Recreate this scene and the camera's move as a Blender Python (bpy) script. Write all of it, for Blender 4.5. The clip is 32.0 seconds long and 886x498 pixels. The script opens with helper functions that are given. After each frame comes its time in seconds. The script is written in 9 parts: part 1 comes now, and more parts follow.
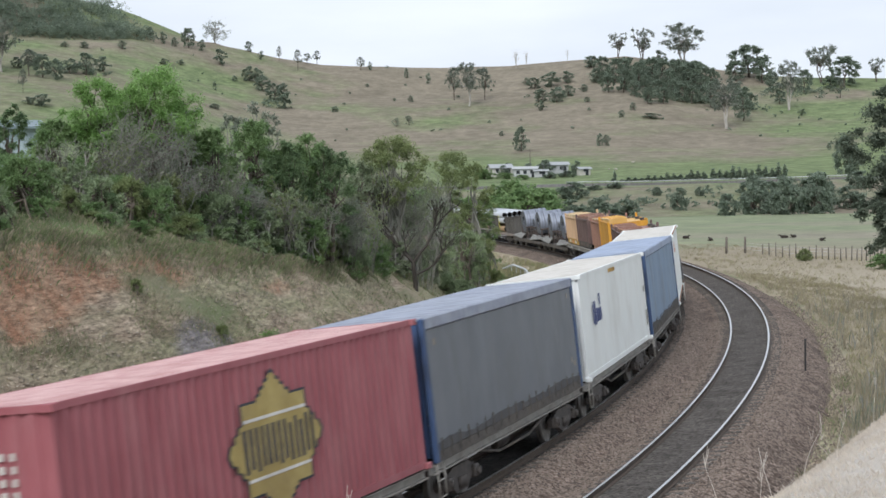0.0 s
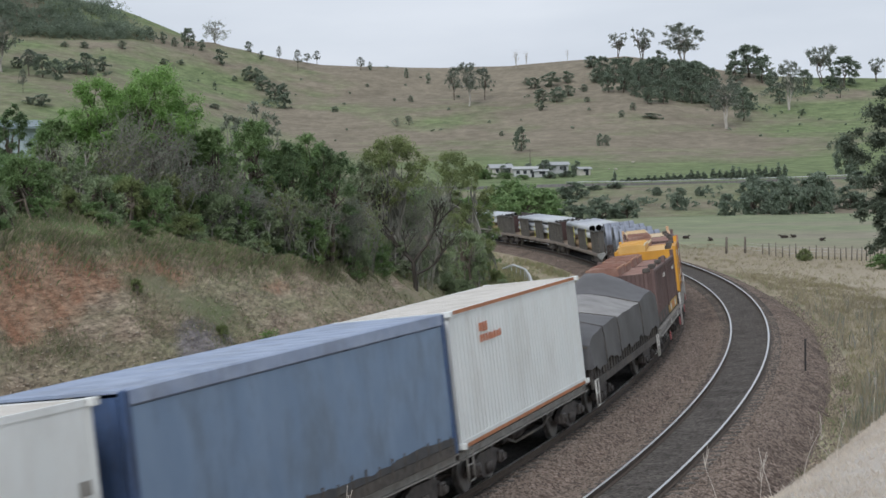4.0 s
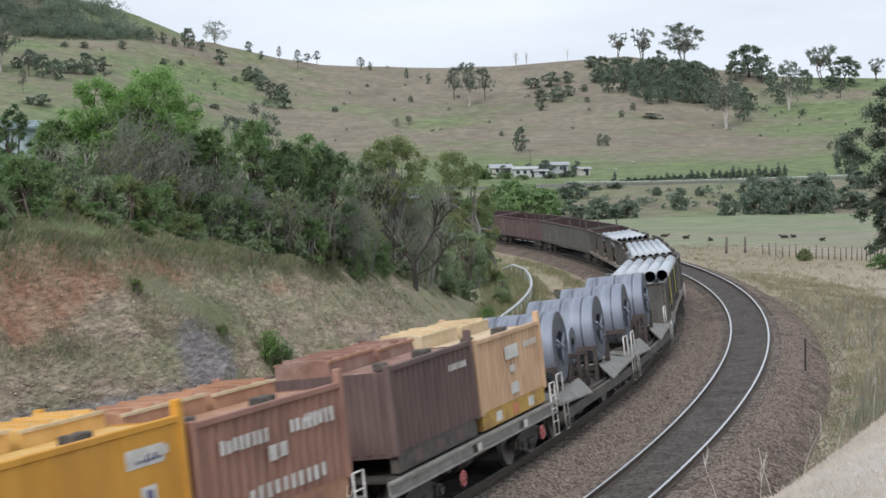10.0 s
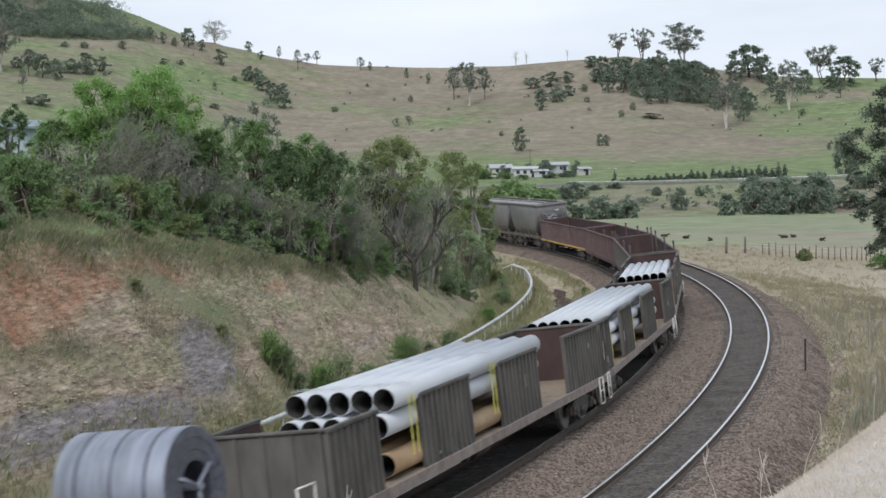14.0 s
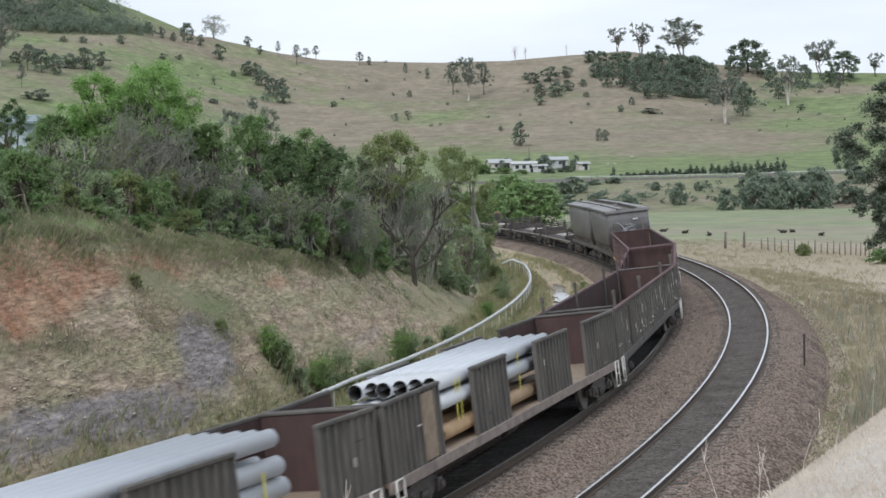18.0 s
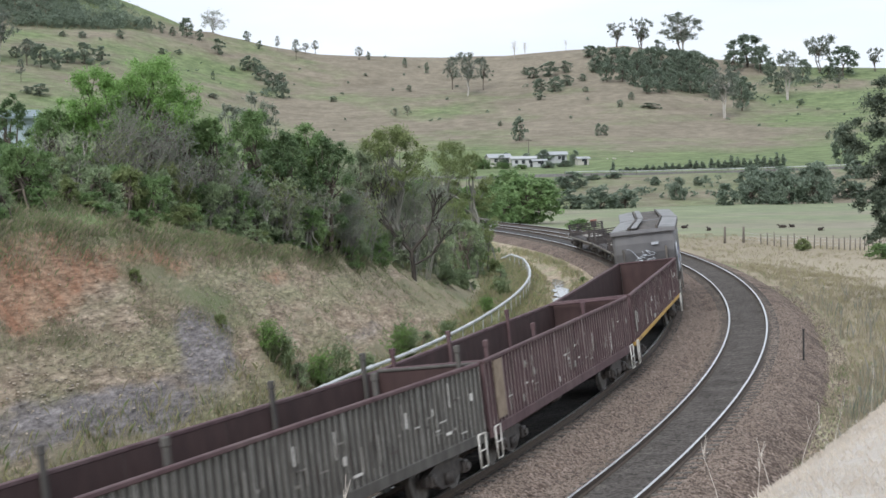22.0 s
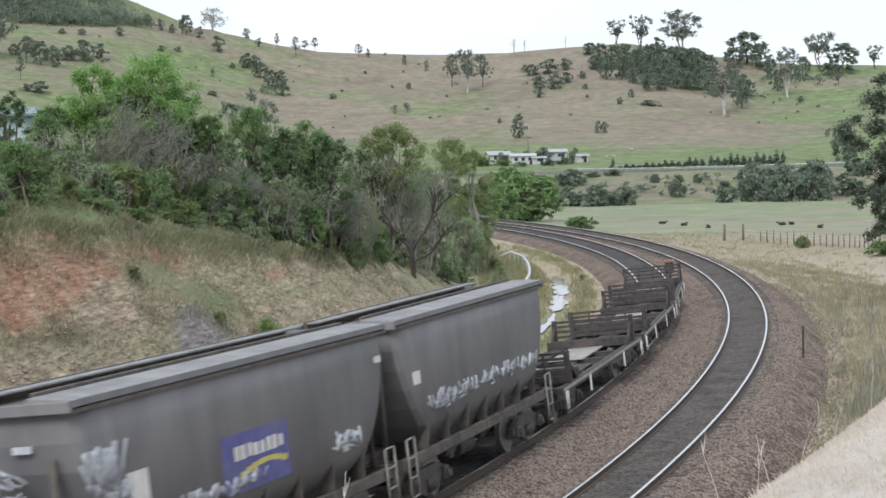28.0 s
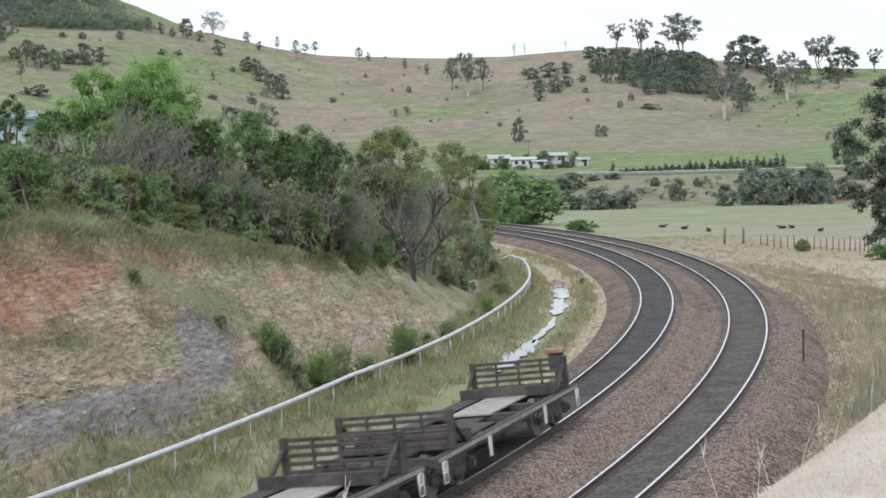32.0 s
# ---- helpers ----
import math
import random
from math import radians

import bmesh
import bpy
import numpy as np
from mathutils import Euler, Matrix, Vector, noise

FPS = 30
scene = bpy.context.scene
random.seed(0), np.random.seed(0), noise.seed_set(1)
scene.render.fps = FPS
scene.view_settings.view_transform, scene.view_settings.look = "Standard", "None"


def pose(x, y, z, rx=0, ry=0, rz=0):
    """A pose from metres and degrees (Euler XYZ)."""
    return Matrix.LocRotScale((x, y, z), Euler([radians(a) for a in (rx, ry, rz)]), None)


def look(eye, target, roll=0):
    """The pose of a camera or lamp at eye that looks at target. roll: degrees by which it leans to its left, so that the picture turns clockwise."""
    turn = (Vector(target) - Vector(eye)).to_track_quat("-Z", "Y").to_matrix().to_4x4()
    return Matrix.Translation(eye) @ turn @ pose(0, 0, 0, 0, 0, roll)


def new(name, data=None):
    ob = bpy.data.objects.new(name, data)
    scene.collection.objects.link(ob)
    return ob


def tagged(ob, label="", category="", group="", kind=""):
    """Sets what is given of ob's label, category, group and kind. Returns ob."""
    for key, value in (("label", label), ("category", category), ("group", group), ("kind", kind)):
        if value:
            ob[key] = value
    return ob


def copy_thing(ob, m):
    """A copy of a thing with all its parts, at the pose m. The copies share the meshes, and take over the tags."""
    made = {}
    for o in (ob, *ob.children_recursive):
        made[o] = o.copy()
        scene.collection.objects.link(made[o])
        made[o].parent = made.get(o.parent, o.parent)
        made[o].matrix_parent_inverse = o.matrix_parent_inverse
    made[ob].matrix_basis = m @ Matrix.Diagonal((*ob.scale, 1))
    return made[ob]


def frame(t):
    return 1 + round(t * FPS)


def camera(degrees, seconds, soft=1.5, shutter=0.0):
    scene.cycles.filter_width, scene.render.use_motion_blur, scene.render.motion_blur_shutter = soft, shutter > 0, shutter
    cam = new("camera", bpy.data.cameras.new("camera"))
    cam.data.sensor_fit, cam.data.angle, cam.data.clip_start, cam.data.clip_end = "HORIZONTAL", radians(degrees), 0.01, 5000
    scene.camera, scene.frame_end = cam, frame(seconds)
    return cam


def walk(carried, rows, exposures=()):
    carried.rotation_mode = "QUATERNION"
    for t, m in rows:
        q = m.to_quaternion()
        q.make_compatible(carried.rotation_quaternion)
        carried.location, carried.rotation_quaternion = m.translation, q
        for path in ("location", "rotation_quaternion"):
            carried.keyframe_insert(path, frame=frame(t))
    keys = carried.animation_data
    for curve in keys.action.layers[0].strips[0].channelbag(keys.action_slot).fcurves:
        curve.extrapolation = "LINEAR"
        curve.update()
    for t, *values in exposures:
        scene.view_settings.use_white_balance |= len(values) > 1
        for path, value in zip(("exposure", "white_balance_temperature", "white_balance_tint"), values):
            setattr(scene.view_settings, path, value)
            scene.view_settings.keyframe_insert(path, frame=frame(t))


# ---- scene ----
# ================= camera =================
VIEW = camera(28.366, 32.0, soft=1.6, shutter=0.5)
EYE = (0.0, 0.0, 7.048)
FOCAL = 3102.2
TILT, LEAN = 0.0535, -0.0191
# sway of the tripod head: seconds, sideways and downward drift of the view in thousandths of a radian
SWAY = [(0, 0.90, 5.42), (13.5, 0.90, 5.42), (14.6, 0.80, 5.20), (16.5, 0.45, 3.87), (17.5, 0.42, 2.80), (18.5, 0.35, 2.10),
        (19.5, 0.40, 0.90), (20.5, 0.30, 0.10), (22, 0.10, -0.45), (23.5, 0.40, -1.00), (25.5, 0.00, -0.75),
        (27.5, -0.06, -1.95), (29.3, -0.15, -2.00), (30.2, -0.06, -1.40), (31.0, -0.03, -0.80), (32, 0.0, 0.0)]


def eye_pose(dx, dy):
    m = Matrix.Rotation(dx / 1000, 4, "Z") @ Matrix.Rotation(math.pi / 2 - TILT + dy / 1000, 4, "X") @ Matrix.Rotation(LEAN, 4, "Z")
    return Matrix.Translation(EYE) @ m


walk(VIEW, [(t, eye_pose(dx, dy)) for t, dx, dy in SWAY],
     exposures=[(0.0, 0.05), (1.0, -0.02), (2.0, -0.14), (3.0, -0.26), (5.0, -0.30), (6.0, -0.30), (7.2, -0.06), (8.5, 0.0), (14.0, 0.0), (20.0, 0.17), (28.0, 0.27), (32.0, 0.30)])

# ================= daylight: a bright overcast =================
sky = bpy.data.worlds.new("overcast_sky")
scene.world = sky
sky.use_nodes = True
nt = sky.node_tree
nt.nodes.clear()
out = nt.nodes.new("ShaderNodeOutputWorld")
bg = nt.nodes.new("ShaderNodeBackground")
air = nt.nodes.new("ShaderNodeTexSky")
air.sky_type = "NISHITA"
air.sun_disc = False
air.sun_elevation, air.sun_rotation = radians(52), radians(205)
air.air_density, air.dust_density = 1.0, 3.0
dim = nt.nodes.new("ShaderNodeMix")
dim.data_type, dim.blend_type = "RGBA", "MULTIPLY"
dim.inputs[0].default_value = 1.0
dim.inputs[7].default_value = (0.10, 0.10, 0.10, 1)
nt.links.new(air.outputs[0], dim.inputs[6])
geo = nt.nodes.new("ShaderNodeTexCoord")
mapp = nt.nodes.new("ShaderNodeMapping")
mapp.inputs["Scale"].default_value = (1.6, 1.6, 7.0)
nt.links.new(geo.outputs["Generated"], mapp.inputs["Vector"])
cl = nt.nodes.new("ShaderNodeTexNoise")
cl.inputs["Scale"].default_value, cl.inputs["Detail"].default_value = 2.2, 6
nt.links.new(mapp.outputs[0], cl.inputs["Vector"])
tone = nt.nodes.new("ShaderNodeValToRGB")
tone.color_ramp.elements[0].position, tone.color_ramp.elements[0].color = 0.30, (0.72, 0.80, 0.92, 1)
tone.color_ramp.elements[1].position, tone.color_ramp.elements[1].color = 0.68, (0.94, 1.01, 1.12, 1)
nt.links.new(cl.outputs[0], tone.inputs[0])
mixs = nt.nodes.new("ShaderNodeMix")
mixs.data_type = "RGBA"
mixs.inputs[0].default_value = 0.93
nt.links.new(dim.outputs[2], mixs.inputs[6])
nt.links.new(tone.outputs[0], mixs.inputs[7])
nt.links.new(mixs.outputs[2], bg.inputs[0])
bg.inputs[1].default_value = 1.0
nt.links.new(bg.outputs[0], out.inputs[0])

sun_lamp = bpy.data.lights.new("sun", "SUN")
sun_lamp.energy, sun_lamp.angle, sun_lamp.color = 2.0, radians(24), (0.98, 0.99, 1.0)
sun = new("sun", sun_lamp)
sun.matrix_world = look((-60, -120, 160), (0, 60, 0))

# ================= the railway's line =================
CX, CY = -210.672, 109.691          # centre of the curve
RAD = 222.378                       # radius of the track the train runs on
SPACING, GAUGE = 3.952, 1.505
CANT = 0.1516 / GAUGE               # both tracks lean inwards
PACE = [9.093, 9.031, 8.978, 8.938, 8.888, 8.809, 8.713, 8.618, 8.527]   # speed every four seconds


def run(t):
    """How far the train has come after t seconds."""
    d, k = 0.0, 0
    while t > 0 and k < 8:
        dt = min(t, 4.0)
        a, b = PACE[k], PACE[k] + (PACE[k + 1] - PACE[k]) * dt / 4
        d += (a + b) / 2 * dt
        t -= dt
        k += 1
    return d


def on_line(s, l=0.0, z=0.0):
    """World point: s along the line, l to its outer side, z above the rails (not canted)."""
    th = s / RAD
    return Vector((CX + (RAD + l) * math.cos(th), CY + (RAD + l) * math.sin(th), z))


def line_frame(s, bogies=9.0, lift=0.0):
    """Pose of a vehicle with its middle at s: x forward along the train's way, y to its left, z up, leaning with the cant."""
    a, b = on_line(s - bogies / 2), on_line(s + bogies / 2)
    mid = (a + b) / 2
    fwd = (a - b).normalized()
    lat = Vector((fwd.y, -fwd.x, 0))          # towards the inner side: the train's right
    up = Vector((0, 0, 1))
    outer = Vector((mid.x - CX, mid.y - CY, 0)).normalized()
    up = (up - outer * CANT).normalized()
    left = up.cross(fwd).normalized()
    up = fwd.cross(left)
    m = Matrix.Identity(4)
    for r in range(3):
        m[r][0], m[r][1], m[r][2], m[r][3] = fwd[r], left[r], up[r], mid[r] + up[r] * lift
    return m

# ================= the lie of the land =================
def ease(a, b, v):
    k = np.clip((v - a) / (b - a), 0, 1)
    return k * k * (3 - 2 * k)


RIDGE_AZ = np.array([-1.6, -0.9, -0.45, -0.2527, -0.1744, -0.1502, -0.1222, -0.0914, -0.0677, 0.0006, 0.0393, 0.0761, 0.1044, 0.1525, 0.1960, 0.2534, 0.45, 0.9, 1.6])
RIDGE_Z = np.array([60, 90, 103, 91.5, 77.7, 69.9, 61.5, 55.6, 52.7, 50.7, 50.8, 53.5, 54.6, 48.0, 44.0, 41.8, 34, 25, 20])
FALL_D = np.array([0, 120, 150, 200, 280, 350, 372, 395, 425, 440, 480, 520, 580, 660, 740, 800, 900, 1200, 2000, 3600])
# share of the ridge's height reached at each distance, and the valley floor below it
FLOOR_Z = np.array([-1.6, -1.6, -1.8, -2.2, -3.2, -4.0, -4.6, -2.0, 1.0, 1.6, 1.6, 1.6, 1.6, 1.6, 1.6, 1.6, 1.6, 1.6, 1.6, 1.6])
RISE = np.array([0, 0, 0, 0, 0, 0, 0, 0, 0, 0, 0.03, 0.085, 0.175, 0.405, 0.70, 1.0, 0.98, 0.8, 0.55, 0.45])


def bumps(x, y, size, seed=0.0):
    """Smooth cheap relief from a few waves."""
    v = 0
    for k in range(5):
        a = seed + k * 1.9
        f = (0.7 + 0.37 * k) / size
        v = v + np.sin(f * (x * np.cos(a) + y * np.sin(a)) * 6.283 + a * 3.1) / (1 + 0.5 * k)
    return v / 3


def height(x, y):
    x, y = np.asarray(x, float), np.asarray(y, float)
    d = np.hypot(x, y)
    az = np.arctan2(x, np.maximum(y, 1e-3) * (y > 0) + 1e-3)
    rho = np.hypot(x - CX, y - CY) - RAD
    s = np.arctan2(y - CY, x - CX) * RAD
    # valley and far hill
    ridge = np.interp(az, RIDGE_AZ, RIDGE_Z)
    far = np.interp(d, FALL_D, FLOOR_Z) + np.interp(d, FALL_D, RISE) * (ridge - 1.6)
    far = far + bumps(x, y, 160, 1.0) * 1.6 * ease(430, 620, d) + bumps(x, y, 45, 2.0) * 0.35 * ease(120, 300, d)
    # a shoulder of the hill coming nearer on the inner side
    sh = ease(-0.085, -0.22, az) * ease(330, 520, d) * ease(760, 600, d)
    far = far + sh * 9
    # a grassy spur before the wooded hill: the land dips behind its crest
    spur = np.interp(az, [-0.30, -0.26, -0.19, -0.150, -0.130], [0.8, 1.0, 1.0, 0.7, 0.0])
    crest_d = np.interp(az, [-0.26, -0.145], [730, 768])
    far = far - spur * 9 * np.exp(-((d - crest_d - 32) / 22) ** 2) + spur * 6 * ease(800, 850, d) * ease(1400, 1000, d)
    # land inside the curve lies higher: the hill that the cutting goes through
    top = np.interp(s, [-150, -80, -65, -58, -48, -36, -24, -12, 5, 40], [6.0, 5.7, 5.3, 4.6, 3.6, 2.5, 1.5, 0.6, -0.1, -0.5])
    rise = np.interp(rho, [-60, -30, -15.5, -13.2, -12.35, -12.08, -9.4, -8.6, -6.6, -3.4], [2.2, 1.6, 0.75, 0.12, -0.03, -0.14, -1.0, -1.0, -1.0, -1.0])
    lo = -0.75
    frac = np.clip(1 + rise, 0, 1)
    inner = lo + (top - lo) * frac + np.maximum(rise, 0) * 1.3 * ease(20, -40, s)
    inner = inner + bumps(x, y, 5, 3.0) * 0.26 * ease(-9.0, -10.5, rho) + bumps(x, y, 2.1, 5.0) * 0.13 * ease(-9.0, -10.0, rho)
    inner = inner - 0.12 * ease(-3.8, -4.6, rho) * ease(-6.2, -5.2, rho)          # drain beside the track
    # outer side: shoulder, then the bank on which the camera stands
    crest = np.interp(s, [-220, -84, -74, -60, -40, 0], [2.8, 2.4, 1.0, 0.2, -0.5, -1.3])
    k = ease(np.interp(s, [-88, -76, -60], [10.0, 9.0, 7.6]), np.interp(s, [-97, -85, -60], [12.6, 13.6, 15.0]), rho)
    low = -0.8 + (crest + 0.8) * k + bumps(x, y, 7, 4.0) * 0.12 * ease(8, 10, rho)
    bank = np.interp(rho, [7.2, 8.0, 9.05, 10.0, 11.1, 11.83, 12.6, 12.9, 13.3, 14.2, 16, 30], [-0.8, 0.1, 1.5, 2.75, 3.96, 4.63, 5.26, 5.43, 5.53, 5.52, 5.42, 5.3])
    outer = low + (bank - low) * ease(-73, -86, s) + bumps(x, y, 1.9, 6.0) * 0.04 * ease(8, 10, rho)
    near = np.where(rho < 0, inner, outer)
    # blend the near cross-section into the valley
    w_out = ease(16, 45, rho) * ease(-70, -30, s)
    w_out = np.maximum(w_out, ease(60, 120, rho))
    w_in = ease(-70, -130, rho)
    w = np.where(rho > 0, w_out, np.maximum(w_in, ease(20, 70, s) * ease(-8, -26, rho)))
    w = np.maximum(w, ease(150, 230, d) * ease(6.5, 16, np.abs(rho - 2)))
    return near * (1 - w) + far * w


def ground_z(x, y):
    return float(height(np.array([x]), np.array([y]))[0])

# ================= materials =================
def rgb(c):
    return (c[0], c[1], c[2], 1.0)


def mat(name, a, b, scale=4.0, rough=0.7, metal=0.0, bump=0.15, bump_scale=30.0, stain=None, stain_amount=0.5, stain_scale=0.8,
        stretch=(1, 1, 1), jitter=0.0, island=False, spec=0.3):
    """A worn surface: two colours mixed by fine noise, stains at a larger scale, relief, and a light variation from piece to piece."""
    m = bpy.data.materials.new(name)
    m.use_nodes = True
    t = m.node_tree
    bsdf = t.nodes["Principled BSDF"]
    co = t.nodes.new("ShaderNodeTexCoord")
    mp = t.nodes.new("ShaderNodeMapping")
    mp.inputs["Scale"].default_value = stretch
    t.links.new(co.outputs["Object"], mp.inputs["Vector"])
    n1 = t.nodes.new("ShaderNodeTexNoise")
    n1.inputs["Scale"].default_value, n1.inputs["Detail"].default_value = scale, 8
    t.links.new(mp.outputs[0], n1.inputs["Vector"])
    r1 = t.nodes.new("ShaderNodeValToRGB")
    r1.color_ramp.elements[0].position, r1.color_ramp.elements[1].position = 0.32, 0.68
    r1.color_ramp.elements[0].color, r1.color_ramp.elements[1].color = rgb(a), rgb(b)
    t.links.new(n1.outputs[0], r1.inputs[0])
    col = r1.outputs[0]
    if stain:
        n2 = t.nodes.new("ShaderNodeTexNoise")
        n2.inputs["Scale"].default_value, n2.inputs["Detail"].default_value, n2.inputs["Roughness"].default_value = stain_scale, 10, 0.65
        t.links.new(mp.outputs[0], n2.inputs["Vector"])
        r2 = t.nodes.new("ShaderNodeValToRGB")
        r2.color_ramp.elements[0].position, r2.color_ramp.elements[1].position = 0.48, 0.66
        r2.color_ramp.elements[1].color = (stain_amount,) * 3 + (1,)
        t.links.new(n2.outputs[0], r2.inputs[0])
        mx = t.nodes.new("ShaderNodeMix")
        mx.data_type = "RGBA"
        t.links.new(r2.outputs[0], mx.inputs[0])
        t.links.new(col, mx.inputs[6])
        mx.inputs[7].default_value = rgb(stain)
        col = mx.outputs[2]
    if jitter or island:
        oi = t.nodes.new("ShaderNodeNewGeometry" if island else "ShaderNodeObjectInfo")
        hv = t.nodes.new("ShaderNodeHueSaturation")
        mr = t.nodes.new("ShaderNodeMapRange")
        mr.inputs[3].default_value, mr.inputs[4].default_value = 1 - (jitter or 0.3), 1 + (jitter or 0.3)
        t.links.new(oi.outputs["Random Per Island" if island else "Random"], mr.inputs[0])
        t.links.new(mr.outputs[0], hv.inputs["Value"])
        t.links.new(col, hv.inputs["Color"])
        col = hv.outputs[0]
    t.links.new(col, bsdf.inputs["Base Color"])
    bsdf.inputs["Roughness"].default_value, bsdf.inputs["Metallic"].default_value = rough, metal
    bsdf.inputs["Specular IOR Level"].default_value = spec
    if bump:
        n3 = t.nodes.new("ShaderNodeTexNoise")
        n3.inputs["Scale"].default_value, n3.inputs["Detail"].default_value = bump_scale, 5
        t.links.new(mp.outputs[0], n3.inputs["Vector"])
        bp = t.nodes.new("ShaderNodeBump")
        bp.inputs["Strength"].default_value, bp.inputs["Distance"].default_value = bump, 0.02
        t.links.new(n3.outputs[0], bp.inputs["Height"])
        t.links.new(bp.outputs[0], bsdf.inputs["Normal"])
    return m


M_RAIL = mat("rail_steel_web", (0.055, 0.042, 0.034), (0.105, 0.078, 0.060), 20, 0.8)
M_RAILHEAD = mat("polished_rail_head", (0.62, 0.62, 0.62), (0.75, 0.75, 0.75), 3, 0.32, 0.85, 0.0)
M_SLEEPER = mat("weathered_sleeper", (0.06, 0.054, 0.048), (0.13, 0.115, 0.10), 9, 0.9, jitter=0.25)
M_RED = mat("dull_red_container_paint", (0.30, 0.092, 0.106), (0.36, 0.122, 0.137), 2.0, 0.62, stain=(0.42, 0.22, 0.22), stain_amount=0.35, stretch=(1, 1, 0.4))
M_REDTOP = mat("pale_red_roof_paint", (0.50, 0.29, 0.285), (0.62, 0.42, 0.405), 2.5, 0.6, stain=(0.34, 0.16, 0.155), stain_amount=0.5)
M_GOLD = mat("faded_gold_emblem_paint", (0.36, 0.27, 0.09), (0.46, 0.36, 0.14), 3, 0.6, stain=(0.22, 0.15, 0.07))
M_INK = mat("dark_lettering_paint", (0.035, 0.035, 0.045), (0.06, 0.06, 0.07), 6, 0.6)
M_INKBLUE = mat("blue_lettering_paint", (0.04, 0.06, 0.16), (0.07, 0.09, 0.22), 6, 0.6)
M_ORANGE = mat("orange_lettering_paint", (0.55, 0.17, 0.08), (0.66, 0.26, 0.15), 6, 0.6)
M_CURTAIN = mat("grey_tarpaulin_curtain", (0.135, 0.146, 0.166), (0.172, 0.183, 0.204), 1.5, 0.5, stain=(0.105, 0.112, 0.12), stain_amount=0.55, stretch=(1, 1, 0.5), spec=0.4)
M_CURTAINBLUE = mat("slate_blue_curtain", (0.175, 0.255, 0.375), (0.215, 0.30, 0.425), 1.5, 0.5, stain=(0.10, 0.115, 0.12), stain_amount=0.5, stretch=(1, 1, 0.5), spec=0.4)
M_HEM = mat("grimy_curtain_hem", (0.060, 0.060, 0.064), (0.095, 0.093, 0.094), 2.5, 0.75, stain=(0.13, 0.125, 0.12), stain_amount=0.5, stain_scale=2.0)
M_BLUE = mat("blue_frame_paint", (0.045, 0.080, 0.165), (0.065, 0.108, 0.215), 3, 0.5, stain=(0.04, 0.045, 0.06))
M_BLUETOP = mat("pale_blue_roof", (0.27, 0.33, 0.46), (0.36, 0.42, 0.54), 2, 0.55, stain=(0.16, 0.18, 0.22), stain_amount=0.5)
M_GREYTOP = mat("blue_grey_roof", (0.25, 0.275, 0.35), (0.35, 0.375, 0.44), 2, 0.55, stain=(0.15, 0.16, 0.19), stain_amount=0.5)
M_WHITE = mat("dirty_white_container_paint", (0.76, 0.785, 0.77), (0.82, 0.835, 0.82), 1.6, 0.5, stain=(0.45, 0.44, 0.40), stain_amount=0.4, stretch=(1, 1, 0.35), spec=0.4)
M_WHITETOP = mat("white_roof_paint", (0.52, 0.495, 0.455), (0.62, 0.59, 0.55), 2, 0.5, stain=(0.38, 0.35, 0.30), stain_amount=0.55)
M_TRIM = mat("rusty_orange_trim", (0.42, 0.16, 0.07), (0.55, 0.24, 0.12), 4, 0.7, stain=(0.22, 0.12, 0.08))
M_UNDER = mat("grimy_underframe_steel", (0.058, 0.052, 0.048), (0.125, 0.112, 0.10), 5, 0.8, stain=(0.20, 0.16, 0.125), stain_amount=0.4)
M_BOGIE = mat("oily_cast_bogie", (0.045, 0.040, 0.038), (0.10, 0.088, 0.080), 7, 0.65, stain=(0.17, 0.13, 0.105), stain_amount=0.4)
M_WHEEL = mat("worn_wheel_steel", (0.12, 0.11, 0.10), (0.26, 0.25, 0.24), 6, 0.5, 0.6)
M_BARE = mat("worn_light_steel_plate", (0.24, 0.23, 0.21), (0.36, 0.34, 0.31), 4, 0.7, stain=(0.18, 0.14, 0.11))
M_PLATE = mat("scoured_deck_plate", (0.185, 0.18, 0.168), (0.28, 0.272, 0.252), 4, 0.7, stain=(0.12, 0.108, 0.098), stain_amount=0.7, stain_scale=1.4)
M_MARK = mat("off_white_stencil_paint", (0.60, 0.58, 0.54), (0.72, 0.70, 0.66), 6, 0.6, stain=(0.36, 0.32, 0.28))
M_BROWN = mat("brown_box_paint", (0.29, 0.155, 0.115), (0.37, 0.205, 0.155), 2.5, 0.7, stain=(0.17, 0.10, 0.08), stain_amount=0.6, stretch=(1, 1, 0.4))
M_DARKBROWN = mat("dark_brown_box_paint", (0.122, 0.078, 0.072), (0.170, 0.114, 0.104), 2.5, 0.7, stain=(0.085, 0.060, 0.056), stain_amount=0.6, stretch=(1, 1, 0.4))
M_RUSTTOP = mat("rusty_box_roof", (0.22, 0.115, 0.088), (0.33, 0.19, 0.15), 3, 0.75, stain=(0.52, 0.42, 0.35))
M_RUSTORANGE = mat("orange_brown_box_paint", (0.36, 0.19, 0.115), (0.46, 0.26, 0.165), 3, 0.7, stain=(0.15, 0.07, 0.05))
M_YELLOW = mat("yellow_box_paint", (0.60, 0.285, 0.035), (0.68, 0.345, 0.055), 2.2, 0.55, stain=(0.40, 0.19, 0.05), stain_amount=0.4, stretch=(1, 1, 0.4))
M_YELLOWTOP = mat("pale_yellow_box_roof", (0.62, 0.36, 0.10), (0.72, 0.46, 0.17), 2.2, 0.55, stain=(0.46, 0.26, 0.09))
